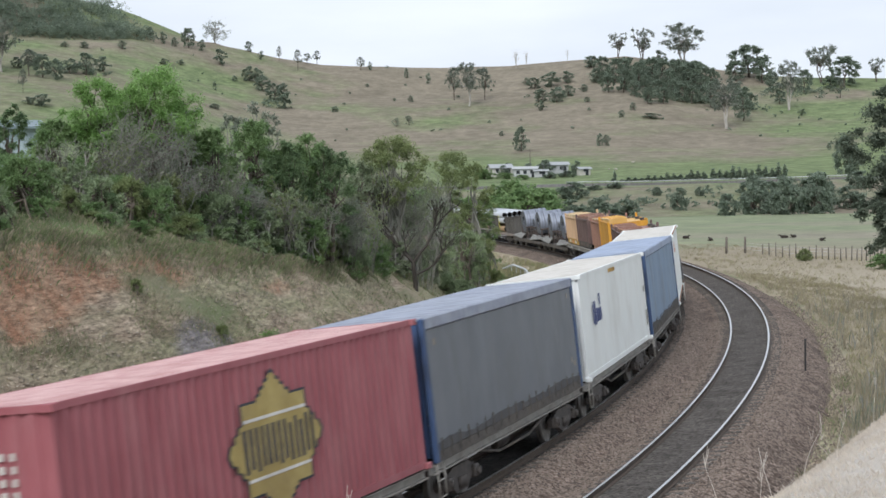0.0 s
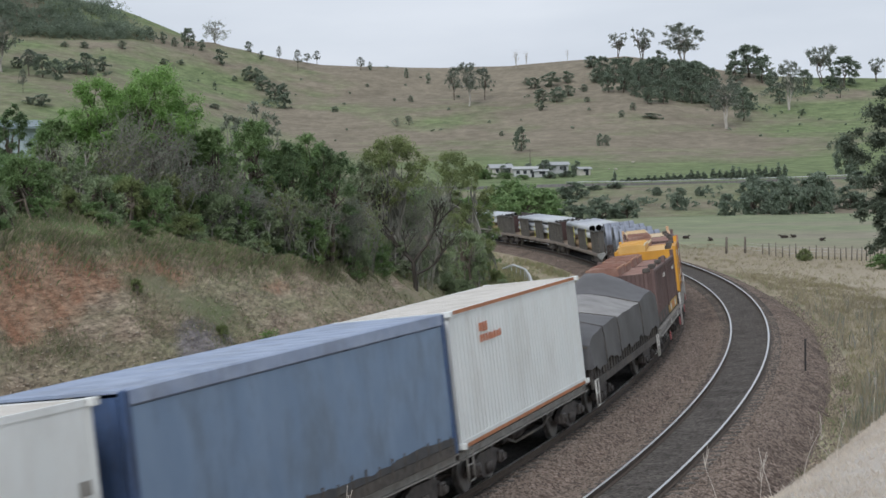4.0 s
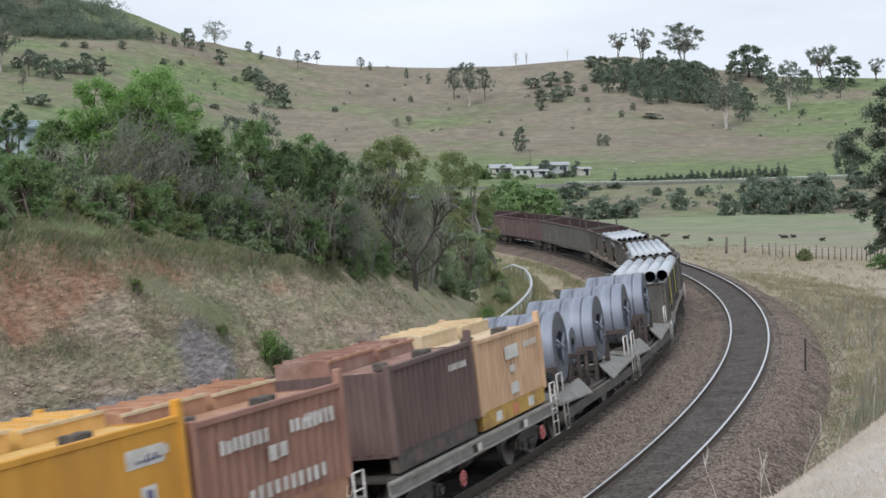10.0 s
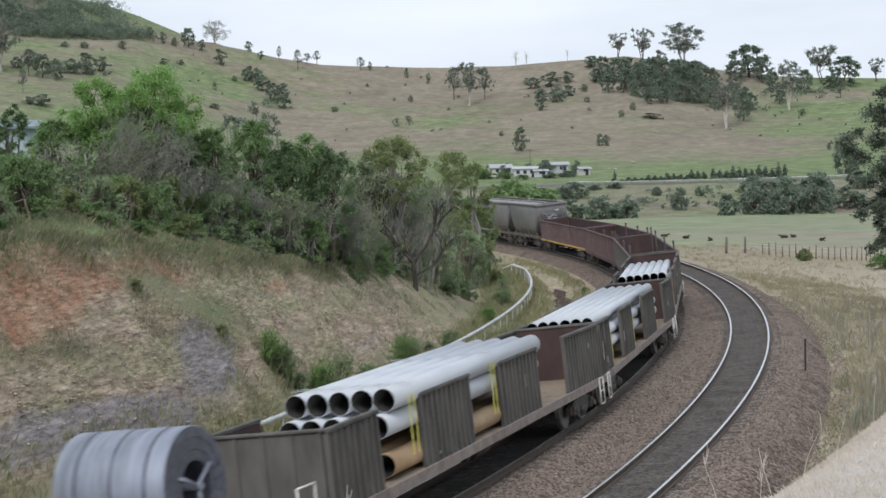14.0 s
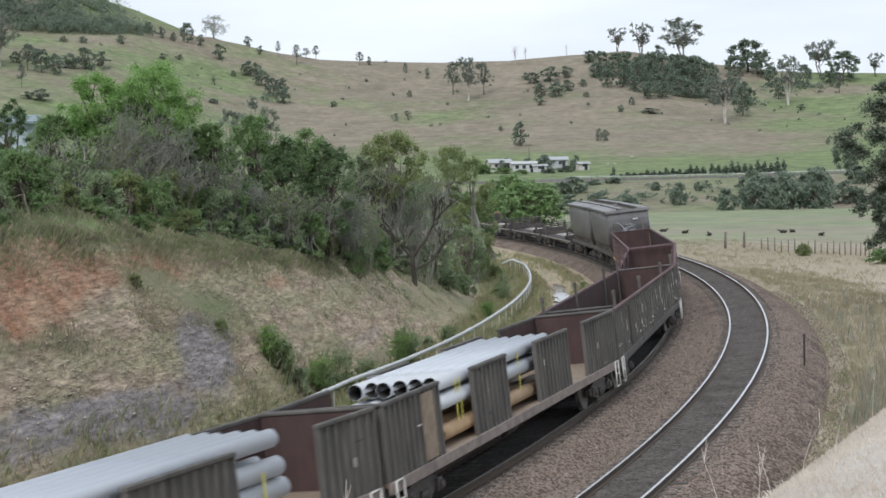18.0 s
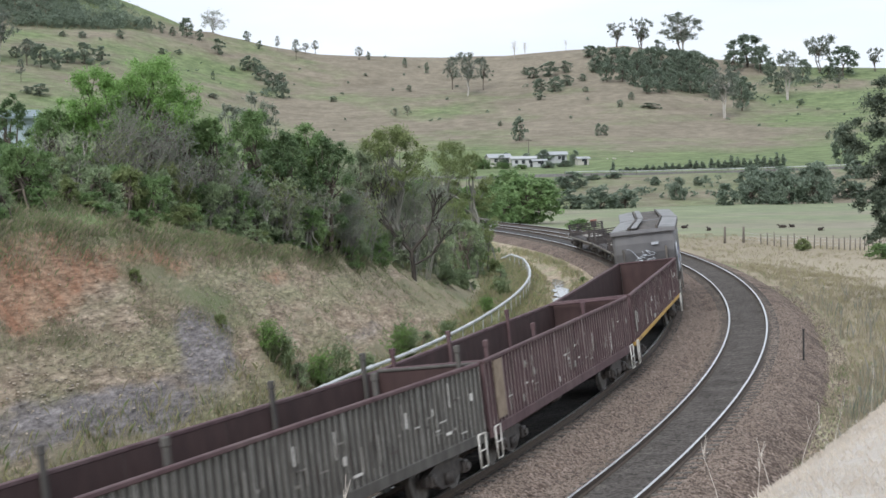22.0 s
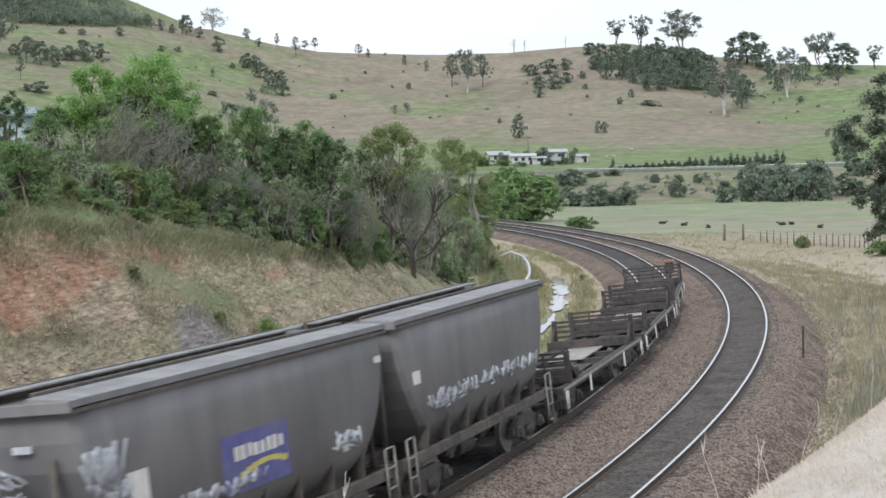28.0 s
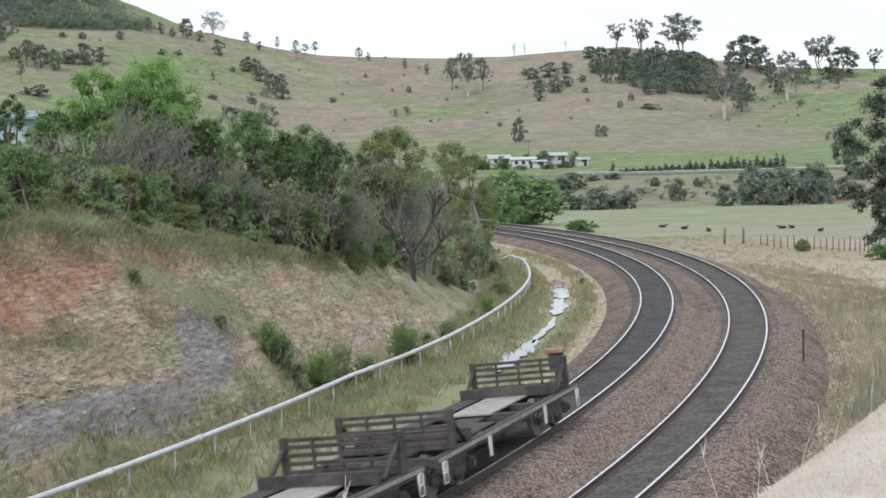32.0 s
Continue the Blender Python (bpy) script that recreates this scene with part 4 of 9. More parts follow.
def curtain_container(u, L, H, wag, label, curtain, roof_mat, post_mat, deck=1.04, W=2.48):
    """Curtain-sided box: tensioned cover with buckled straps along its foot, coloured posts, boarded roof."""
    wagon, wl, wmid, wb = wag
    c = thing("curtain_sided_container", label, "container", "containers on the train")
    for y in (-1, 1):
        bm = fresh()
        rng = random.Random(int(abs(u) * 10))
        n = 44
        xs = [-L / 2 + 0.14 + (L - 0.28) * i / n for i in range(n + 1)]
        rows = []
        for z in (0.22, 0.4, 0.9, 1.6, 2.3, H - 0.26):
            rows.append([bm.verts.new((x, y * (W / 2 - 0.03 + 0.018 * math.sin(i * 0.9) * math.sin(3.1 * z / H) + rng.uniform(-0.006, 0.006)), z)) for i, x in enumerate(xs)])
        for a, b in zip(rows, rows[1:]):
            for i in range(n):
                bm.faces.new((a[i], a[i + 1], b[i + 1], b[i])).smooth = True
        cur = part("side_curtain", bm, curtain, c)
        bm = fresh()               # grime thrown up by the wheels, with a ragged upper edge
        lo, hi = [], []
        for i, x in enumerate(xs):
            h = 0.36 + 0.04 * math.sin(i * 0.37 + u) + rng.uniform(-0.035, 0.035)
            lo.append((bm.verts.new((x, y * (W / 2 - 0.004), 0.21)), bm.verts.new((x, y * (W / 2 - 0.02), 0.21))))
            hi.append((bm.verts.new((x, y * (W / 2 - 0.004), h)), bm.verts.new((x, y * (W / 2 - 0.02), h))))
        for i in range(n):
            bm.faces.new((lo[i][0], lo[i + 1][0], hi[i + 1][0], hi[i][0]))
            bm.faces.new((hi[i][0], hi[i + 1][0], hi[i + 1][1], hi[i][1]))
        part("grimy_hem", bm, M_HEM, cur, "grime-caked lower hem of the curtain")
        for i in range(20):
            x = -L / 2 + 0.4 + (L - 0.8) * i / 19
            bm = fresh()
            box(bm, x - 0.025, x + 0.025, y * (W / 2 + 0.002) - 0.006, y * (W / 2 + 0.002) + 0.006, 0.08, 0.46 if i % 3 else 0.40)
            part("strap", bm, M_UNDER, cur)
        # rounded top rail; the highlight along it is put in as the paler roof colour
        bm = fresh()
        box(bm, -L / 2 + 0.12, L / 2 - 0.12, y * (W / 2 - 0.03) - 0.03, y * (W / 2 - 0.03) + 0.03, H - 0.25, H + 0.005, 0, 0.028)
        part("curtain_track", bm, roof_mat, c)
        bm = fresh()
        box(bm, -L / 2 + 0.12, L / 2 - 0.12, y * (W / 2 - 0.05) - 0.04, y * (W / 2 - 0.05) + 0.04, 0.0, 0.2)
        part("bottom_rail", bm, M_UNDER, c)
    for x in (-1, 1):
        bm = fresh()
        corrugated_end(bm, x * (L / 2 - 0.03), -W / 2 + 0.12, W / 2 - 0.12, 0.1, H - 0.1, 0.3, -x * 0.03)
        part("end_wall", bm, post_mat, c)
        for y in (-1, 1):
            bm = fresh()
            box(bm, x * (L / 2 - 0.09) - 0.09, x * (L / 2 - 0.09) + 0.09, y * (W / 2 - 0.05) - 0.05, y * (W / 2 - 0.05) + 0.05, 0.0, H - 0.02, 0, 0.015)
            part("corner_post", bm, post_mat, c)
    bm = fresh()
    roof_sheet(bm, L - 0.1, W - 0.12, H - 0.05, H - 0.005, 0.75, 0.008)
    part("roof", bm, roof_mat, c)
    ride(c, wmid, wb, Matrix.Translation((wmid - u, 0, deck)))
    return c


TOP = 2.88
wag = skeletal_wagon(-89.6, -76.85, "low skeletal wagon carrying a long red container")
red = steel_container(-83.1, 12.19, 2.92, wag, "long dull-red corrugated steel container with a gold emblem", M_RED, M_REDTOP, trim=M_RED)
# the emblem: a stepped gold medallion with dark bars of lettering
bm = fresh()
cxe, cze = -0.05, 1.46
half = [(0, 1.0), (0.07, 0.96), (0.08, 0.89), (0.16, 0.87), (0.17, 0.80), (0.25, 0.78), (0.26, 0.71), (0.34, 0.69), (0.36, 0.63), (0.68, 0.63), (0.68, 0.36), (0.76, 0.34), (0.77, 0.26), (0.85, 0.24), (0.86, 0.15), (0.94, 0.13), (1.0, 0.0)]
steps = half + [(a, -b) for a, b in half[::-1][1:]]
ring = steps + [(-a, b) for a, b in steps[::-1][1:-1]]
fr = [bm.verts.new((cxe + a * 1.62, 1.232, cze + b * 1.14)) for a, b in ring]
bk = [bm.verts.new((cxe + a * 1.62, 1.205, cze + b * 1.14)) for a, b in ring]
bm.faces.new(fr)
for i in range(len(ring)):
    j = (i + 1) % len(ring)
    bm.faces.new((fr[i], bk[i], bk[j], fr[j]))
bmesh.ops.recalc_face_normals(bm, faces=bm.faces[:])
rim = fresh()
edge_ring = [rim.verts.new((cxe + a * 1.62 * 1.06, 1.226, cze + b * 1.14 * 1.06)) for a, b in ring]
rim.faces.new(edge_ring)
bmesh.ops.recalc_face_normals(rim, faces=rim.faces[:])
emblem = part("emblem", bm, M_GOLD, red, "faded gold stepped medallion emblem")
part("dark_border", rim, M_INK, emblem)
bm = fresh()
bars(bm, cxe - 1.32, cxe + 1.25, 1.234, cze - 0.36, cze + 0.34, 13, 3, 0.42)
part("lettering", bm, M_INK, emblem)
for dz in (-0.50, 0.44):
    bm = fresh()
    box(bm, cxe - 1.1, cxe + 1.1, 1.234, 1.240, cze + dz, cze + dz + 0.05)
    part("pale_stripe", bm, M_MARK, emblem)
for k in range(4):
    for y0, y1, z0, z1 in ((0.32, 0.42, 2.2 - 0.17 * k, 2.30 - 0.17 * k), (0.52, 0.60, 2.2 - 0.17 * k, 2.30 - 0.17 * k)):
        bm = fresh()
        box(bm, 6.1 + 0.004, 6.1 + 0.012, y0, y1, z0, z1)
        part("stencil_mark", bm, M_MARK, red)

wag = skeletal_wagon(-76.6, -64.15, "low skeletal wagon carrying a grey curtain-sided box")
g = curtain_container(-70.4, 12.2, TOP, wag, "grey curtain-sided container with blue corner posts", M_CURTAIN, M_GREYTOP, M_BLUE)
for x0, x1, z0, z1 in ((-5.62, -5.42, 0.62, 0.76), (-5.3, -5.18, 0.72, 0.86), (-5.5, -5.36, 2.38, 2.5), (5.40, 5.56, 2.3, 2.43)):
    bm = fresh()
    box(bm, x0, x1, 1.226, 1.238, z0, z1)
    part("stencil_mark", bm, M_BARE, g)

wag = skeletal_wagon(-63.7, -51.9, "low skeletal wagon carrying a white box")
wcon = steel_container(-57.75, 11.5, TOP, wag, "dirty white smooth-sided container with small blue lettering", M_WHITE, M_WHITETOP, smooth=True)
bm = fresh()
bars(bm, 2.75, 3.55, 1.224, 1.42, 1.80, 6, 21, 0.3, 0.008)
bars(bm, 3.62, 4.15, 1.224, 1.36, 2.02, 3, 22, 0.3, 0.008)
bars(bm, 2.8, 3.1, 1.224, 1.86, 2.18, 2, 23, 0.4, 0.008)
part("lettering", bm, M_INKBLUE, wcon)
for x0, x1, z0, z1 in ((-5.55, -5.3, 1.6, 1.8), (-5.58, -5.38, 0.5, 1.0)):
    bm = fresh()
    box(bm, x0, x1, 1.224, 1.232, z0, z1)
    part("stencil_mark", bm, M_BARE, wcon)
bm = fresh()
box(bm, -0.2, 0.9, 1.222, 1.232, TOP - 0.24, TOP - 0.13)
part("rail_label", bm, M_SAFETY, wcon, "faded yellow label strip")

wag = skeletal_wagon(-51.45, -38.75, "low skeletal wagon carrying a slate-blue curtain-sided box")
b = curtain_container(-45.1, 12.4, TOP, wag, "slate-blue curtain-sided container with dark blue posts", M_CURTAINBLUE, M_BLUETOP, M_BLUE)
wag = skeletal_wagon(-38.55, -27.2, "low skeletal wagon carrying a white corrugated container")
w2 = steel_container(-33.1, 11.1, 2.86, wag, "white corrugated container with orange top rail and lettering", M_WHITE, M_WHITETOP, pitch=0.26, deck=1.06)
for z in (2.77, 0.0):
    bm = fresh()
    box(bm, -5.45, 5.45, 1.222, 1.226, z, z + 0.08)
    part("orange_rail_stripe", bm, M_TRIM, w2, "flaking orange paint on the rail")
bm = fresh()
bars(bm, 1.9, 3.6, 1.226, 2.02, 2.18, 8, 5, 0.25)
bars(bm, 2.9, 3.6, 1.226, 2.24, 2.44, 3, 6, 0.25)
part("lettering", bm, M_ORANGE, w2)


# ---- covered gondola ----
def ribbed_side(bm, x0, x1, y, z0, z1, rib=0.42, mi=0, proud=0.055):
    """A pressed side sheet: ribs and web are one plate with a flat inner face."""
    sgn = 1 if y > 0 else -1
    n = max(1, int((x1 - x0) / rib))
    out = [(x0, 0.02)]
    for i in range(n + 1):
        x = x0 + 0.04 + (x1 - x0 - 0.08) * i / n
        out += [(x - 0.036, 0.02), (x - 0.03, proud), (x + 0.03, proud), (x + 0.036, 0.02)]
    out.append((x1, 0.02))
    ring = out + [(x1, -0.03), (x0, -0.03)]
    lo = [bm.verts.new((x, y + sgn * d, z0)) for x, d in ring]
    hi = [bm.verts.new((x, y + sgn * d, z1)) for x, d in ring]
    k = len(ring)
    for i in range(k):
        j = (i + 1) % k
        bm.faces.new((lo[i], lo[j], hi[j], hi[i])).material_index = 1 if i == k - 2 else (2 if ring[i][1] == proud and ring[j][1] == proud else mi)
    bm.faces.new(hi)
    bm.faces.new(lo[::-1])
    bmesh.ops.recalc_face_normals(bm, faces=bm.faces[:])


def gondola(u0, u1, label, z0=1.0, z1=2.48, openings=(), outside=None, inside=None, bogie_in=2.1, name="gondola_wagon", sill=None, posts=(), tie=None, floor_mat=None, W=2.46, rib_mat=None, rib=0.42, chord=None, scuffs=0):
    """Open wagon with ribbed sides; openings are stretches (from the leading end) where the side doors are off."""
    outside, inside = outside or M_GONDOLA, inside or M_GONDOLAIN
    L, mid = u1 - u0, (u0 + u1) / 2
    w = thing(name, label, "freight wagon", "wagons of the freight train")
    bm = fresh()
    box(bm, -L / 2, L / 2, -0.3, 0.3, 0.62, z0 - 0.09, 0, 0.02)
    part("centre_sill", bm, M_UNDER, w)
    bm = fresh()
    box(bm, -L / 2 + 0.03, L / 2 - 0.03, -W / 2 + 0.05, W / 2 - 0.05, z0 - 0.09, z0)
    part("floor", bm, floor_mat or inside, w, "worn wagon floor")
    edges = [0.0]
    for a, b_ in openings:
        edges += [a, b_]
    edges.append(L)
    for y in (-1, 1):
        for a, b_ in zip(edges[::2], edges[1::2]):
            n = max(1, round((b_ - a) / 3.3))
            for i in range(n):
                p0, p1 = a + (b_ - a) * i / n, a + (b_ - a) * (i + 1) / n
                bm = fresh()
                ribbed_side(bm, L / 2 - p1 + 0.01, L / 2 - p0 - 0.01, y * (W / 2 - 0.07), z0, z1 - 0.08, rib)
                part("side_door", bm, [outside, inside, rib_mat or outside], w)
            bm = fresh()
            box(bm, L / 2 - b_, L / 2 - a, y * (W / 2 - 0.05) - 0.06, y * (W / 2 - 0.05) + 0.06, z1 - 0.08, z1, 0, 0.015)
            part("top_rail", bm, chord or outside, w)
        bm = fresh()
        box(bm, -L / 2, L / 2, y * (W / 2 - 0.03) - 0.04, y * (W / 2 - 0.03) + 0.04, z0 - (0.12 if sill is M_SAFETY else 0.22), z0, 0, 0.01)
        part("side_sill", bm, sill or outside, w)
    for x in (-1, 1):
        bm = fresh()
        ribbed_side(bm, -W / 2 + 0.12, W / 2 - 0.12, 0.001, z0, z1 - 0.05, 0.5)
        bmesh.ops.transform(bm, matrix=Matrix.Translation((x * (L / 2 - 0.03), 0, 0)) @ Matrix.Rotation(-x * math.pi / 2, 4, "Z"), verts=bm.verts[:])
        part("end_wall", bm, [outside, inside, outside], w)
        bm = fresh()
        box(bm, x * (L / 2 - 0.02) - 0.07, x * (L / 2 - 0.02) + 0.07, -W / 2 + 0.05, W / 2 - 0.05, z1 - 0.045, z1 + 0.01, 0, 0.012)
        part("end_rail", bm, outside, w)
    for x, h in posts:
        for y in (-1, 1):
            bm = fresh()
            box(bm, x - 0.06, x + 0.06, y * (W / 2 - 0.14) - 0.04, y * (W / 2 - 0.14) + 0.04, z0, z1 + h, 0, 0.01)
            box(bm, x - 0.075, x + 0.075, y * (W / 2 - 0.14) - 0.055, y * (W / 2 - 0.14) + 0.055, z1 + h - 0.14, z1 + h + 0.02, 0, 0.02)
            part("stanchion", bm, outside, w, "upright load stanchion")
    if tie is not None:
        for dx in (-0.1, 0.12):
            bm = fresh()
            tube(bm, (tie + dx, -W / 2 + 0.08, z1 - 0.03), (tie + dx, W / 2 - 0.08, z1 - 0.03), 0.028, 6)
            part("tie_bar", bm, outside, w)
    for x in (-L / 2 + bogie_in, L / 2 - bogie_in):
        add_bogie(w, x)
    couplers(w, L)
    brake_gear(w, L)
    ladder(w, L / 2 - 0.4, W / 2 + 0.03, 0.3, z0, material=M_MARK)
    ladder(w, -L / 2 + 0.4, W / 2 + 0.03, 0.3, z0, material=M_MARK)
    rng = random.Random(int(u0 * 7))
    solid_runs = list(zip(edges[::2], edges[1::2]))
    for k in range(scuffs):                     # rubbed paint, cleats and welded patches on the near side
        a, b_ = solid_runs[rng.randrange(len(solid_runs))]
        if b_ - a < 1.2:
            continue
        x, z = L / 2 - rng.uniform(a + 0.2, b_ - 0.5), rng.uniform(z0 + 0.1, z1 - 0.5)
        wd, ht = rng.choice(((0.025, 0.30), (0.22, 0.025), (0.04, 0.14), (0.10, 0.05), (0.35, 0.02), (0.03, 0.5), (0.14, 0.16)))
        bm = fresh()
        box(bm, x, x + wd, W / 2 - 0.016, W / 2 - 0.006 + 0.02 * (wd > 0.4), z, z + ht)
        part("scrape_mark", bm, rng.choice((M_BARE, M_BARE, M_MARK, M_RUST, outside)), w)
    ride(w, mid, L - 2 * bogie_in)
    return w, L, mid, L - 2 * bogie_in


cov = gondola(-26.9, -13.7, "grimy gondola wagon with its load under a dark tarpaulin", z1=1.95, outside=M_UNDER)
tp = thing("load_tarpaulin", "charcoal tarpaulin humped over a wagon load, dusty grey in the middle", "tarpaulin", "loads on the train")


def drape(x0, x1, hx, material, label):
    """One stretch of the cover: a humped sheet whose skirt hangs over the wagon's sides."""
    bm = fresh()
    rng = random.Random(int(x0 * 10))
    nx = max(4, int((x1 - x0) / 0.30))
    prof = [(-1.31, -9), (-1.30, -0.55), (-1.29, -0.22), (-1.27, 0.50), (-0.85, 0.82), (-0.3, 0.78), (0.3, 0.52), (0.85, 0.20), (1.27, 0.0), (1.29, -0.3), (1.30, -0.62), (1.31, -9)]
    rows = []
    for i in range(nx + 1):
        x = x0 + (x1 - x0) * i / nx
        top = hx(x)
        row = []
        for k, (y, dz) in enumerate(prof):
            wob = 0.022 * math.sin(x * 2.3 + k * 1.1) + rng.uniform(-0.010, 0.010)
            z = top + (dz * load_rise(x) if dz > 0 else dz) if dz > -5 else 1.30 + 0.07 * math.sin(x * 2.1) + 0.05 * math.sin(x * 5.2)
            row.append(bm.verts.new((x, y + wob * (1 if y > 0 else -1), z + wob * 0.5)))
        rows.append(row)
    for a, b_ in zip(rows, rows[1:]):
        for k in range(len(prof) - 1):
            fc = bm.faces.new((a[k], b_[k], b_[k + 1], a[k + 1]))
            fc.smooth, fc.material_index = True, 0 if 3 <= k <= 7 else 1
        for k in (3, 8):
            bm.edges.get((a[k], b_[k])).smooth = False
    for r, flip in ((rows[0], 1), (rows[-1], -1)):
        bot = [bm.verts.new((v.co.x - 0.16 * flip, v.co.y * 0.97, 1.34)) for v in r]
        for k in range(len(prof) - 1):
            bm.faces.new((r[k], r[k + 1], bot[k + 1], bot[k]))
    bmesh.ops.recalc_face_normals(bm, faces=bm.faces[:])
    part("tarpaulin_sheet", bm, [material, M_TARP], tp, label)


def load_rise(x):
    """How far the load's crest stands above the near shoulder of the cover."""
    return float(np.interp(x, [-6.7, -6.2, -4.9, -3.5, -2.7, -1.4, 0.8, 1.9, 2.5, 3.4, 5.0, 6.2, 6.7], [0.85, 1.05, 0.98, 0.66, 0.56, 0.66, 0.62, 0.42, 0.42, 0.60, 0.55, 0.36, 0.2]))


def load_top(x):
    # leading end is +x; humps over three stacks
    return float(np.interp(x, [-6.7, -5.6, -4.6, -3.2, -2.6, 1.8, 2.6, 4.5, 6.1, 6.7], [2.30, 2.52, 2.56, 2.42, 2.40, 2.34, 2.36, 2.30, 2.20, 1.95])) + 0.015 * math.sin(x * 3.1)


drape(2.0, 6.62, load_top, M_TARP, "charcoal sheet over the leading stack")
drape(-2.75, 2.05, lambda x: load_top(x) - 0.012, M_TARPPALE, "dusty pale grey sheet in the middle")
drape(-6.62, -2.75, lambda x: load_top(x) + 0.01, M_TARP, "charcoal sheet over the trailing stack")
for x in (-2.7, 2.0, 4.6):
    bm = fresh()
    pts = [(1.34, 1.30), (1.33, load_top(x) - 0.3), (1.29, load_top(x) + 0.01), (0.3, load_top(x) + 0.53 * load_rise(x)), (-0.85, load_top(x) + 0.84 * load_rise(x)), (-1.29, load_top(x) + 0.5 * load_rise(x)), (-1.34, load_top(x) - 0.3), (-1.34, 1.3)]
    for (ya, za), (yb, zb) in zip(pts, pts[1:]):
        tube(bm, (x, ya, za), (x, yb, zb), 0.014, 5)
    part("lashing", bm, M_UNDER, tp)
ride(tp, cov[2], cov[3], Matrix.Identity(4))


# ---- flat wagons with short steel boxes ----
def flat_wagon(u0, u1, label, deck=1.12, bogie_in=1.9):
    L, mid = u1 - u0, (u0 + u1) / 2
    w = thing("flat_wagon", label, "freight wagon", "wagons of the freight train")
    bm = fresh()
    box(bm, -L / 2, L / 2, -0.3, 0.3, 0.64, deck - 0.06, 0, 0.02)
    part("centre_sill", bm, M_UNDER, w)
    for i in range(int(L / 0.36)):
        x = -L / 2 + 0.18 + i * 0.36
        bm = fresh()
        box(bm, x - 0.17, x + 0.17, -1.2, 1.2, deck - 0.06, deck)
        part("deck_board", bm, M_UNDER, w)
    for y in (-1, 1):
        bm = fresh()
        extrude_profile(bm, [(y * 1.18, deck - 0.3), (y * 1.32, deck - 0.3), (y * 1.32, deck - 0.26), (y * 1.22, deck - 0.26), (y * 1.22, deck - 0.06), (y * 1.32, deck - 0.06), (y * 1.32, deck - 0.01), (y * 1.18, deck - 0.01)], -L / 2, L / 2)
        part("side_sill", bm, M_BARE, w, "worn pale side sill")
        for i in (2, 5):
            x = -L / 2 + 0.5 + (L - 1) * i / 9
            bm = fresh()
            box(bm, x - 0.13, x + 0.13, y * 1.325 - 0.005, y * 1.325 + 0.005, deck - 0.25, deck - 0.08)
            part("marking_plate", bm, M_MARK if i % 3 else M_BARE, w)
    for x in (-L / 2 + bogie_in, L / 2 - bogie_in):
        add_bogie(w, x)
    couplers(w, L)
    brake_gear(w, L)
    ladder(w, -L / 2 + 0.25, 1.3, 0.3, deck + 0.45, material=M_MARK)
    handwheel(w, -L / 2 + 1.5, 1.3, 0.55)
    handwheel(w, L / 2 - 3.9, 1.3, 0.5)
    ride(w, mid, L - 2 * bogie_in)
    return w, L, mid, L - 2 * bogie_in


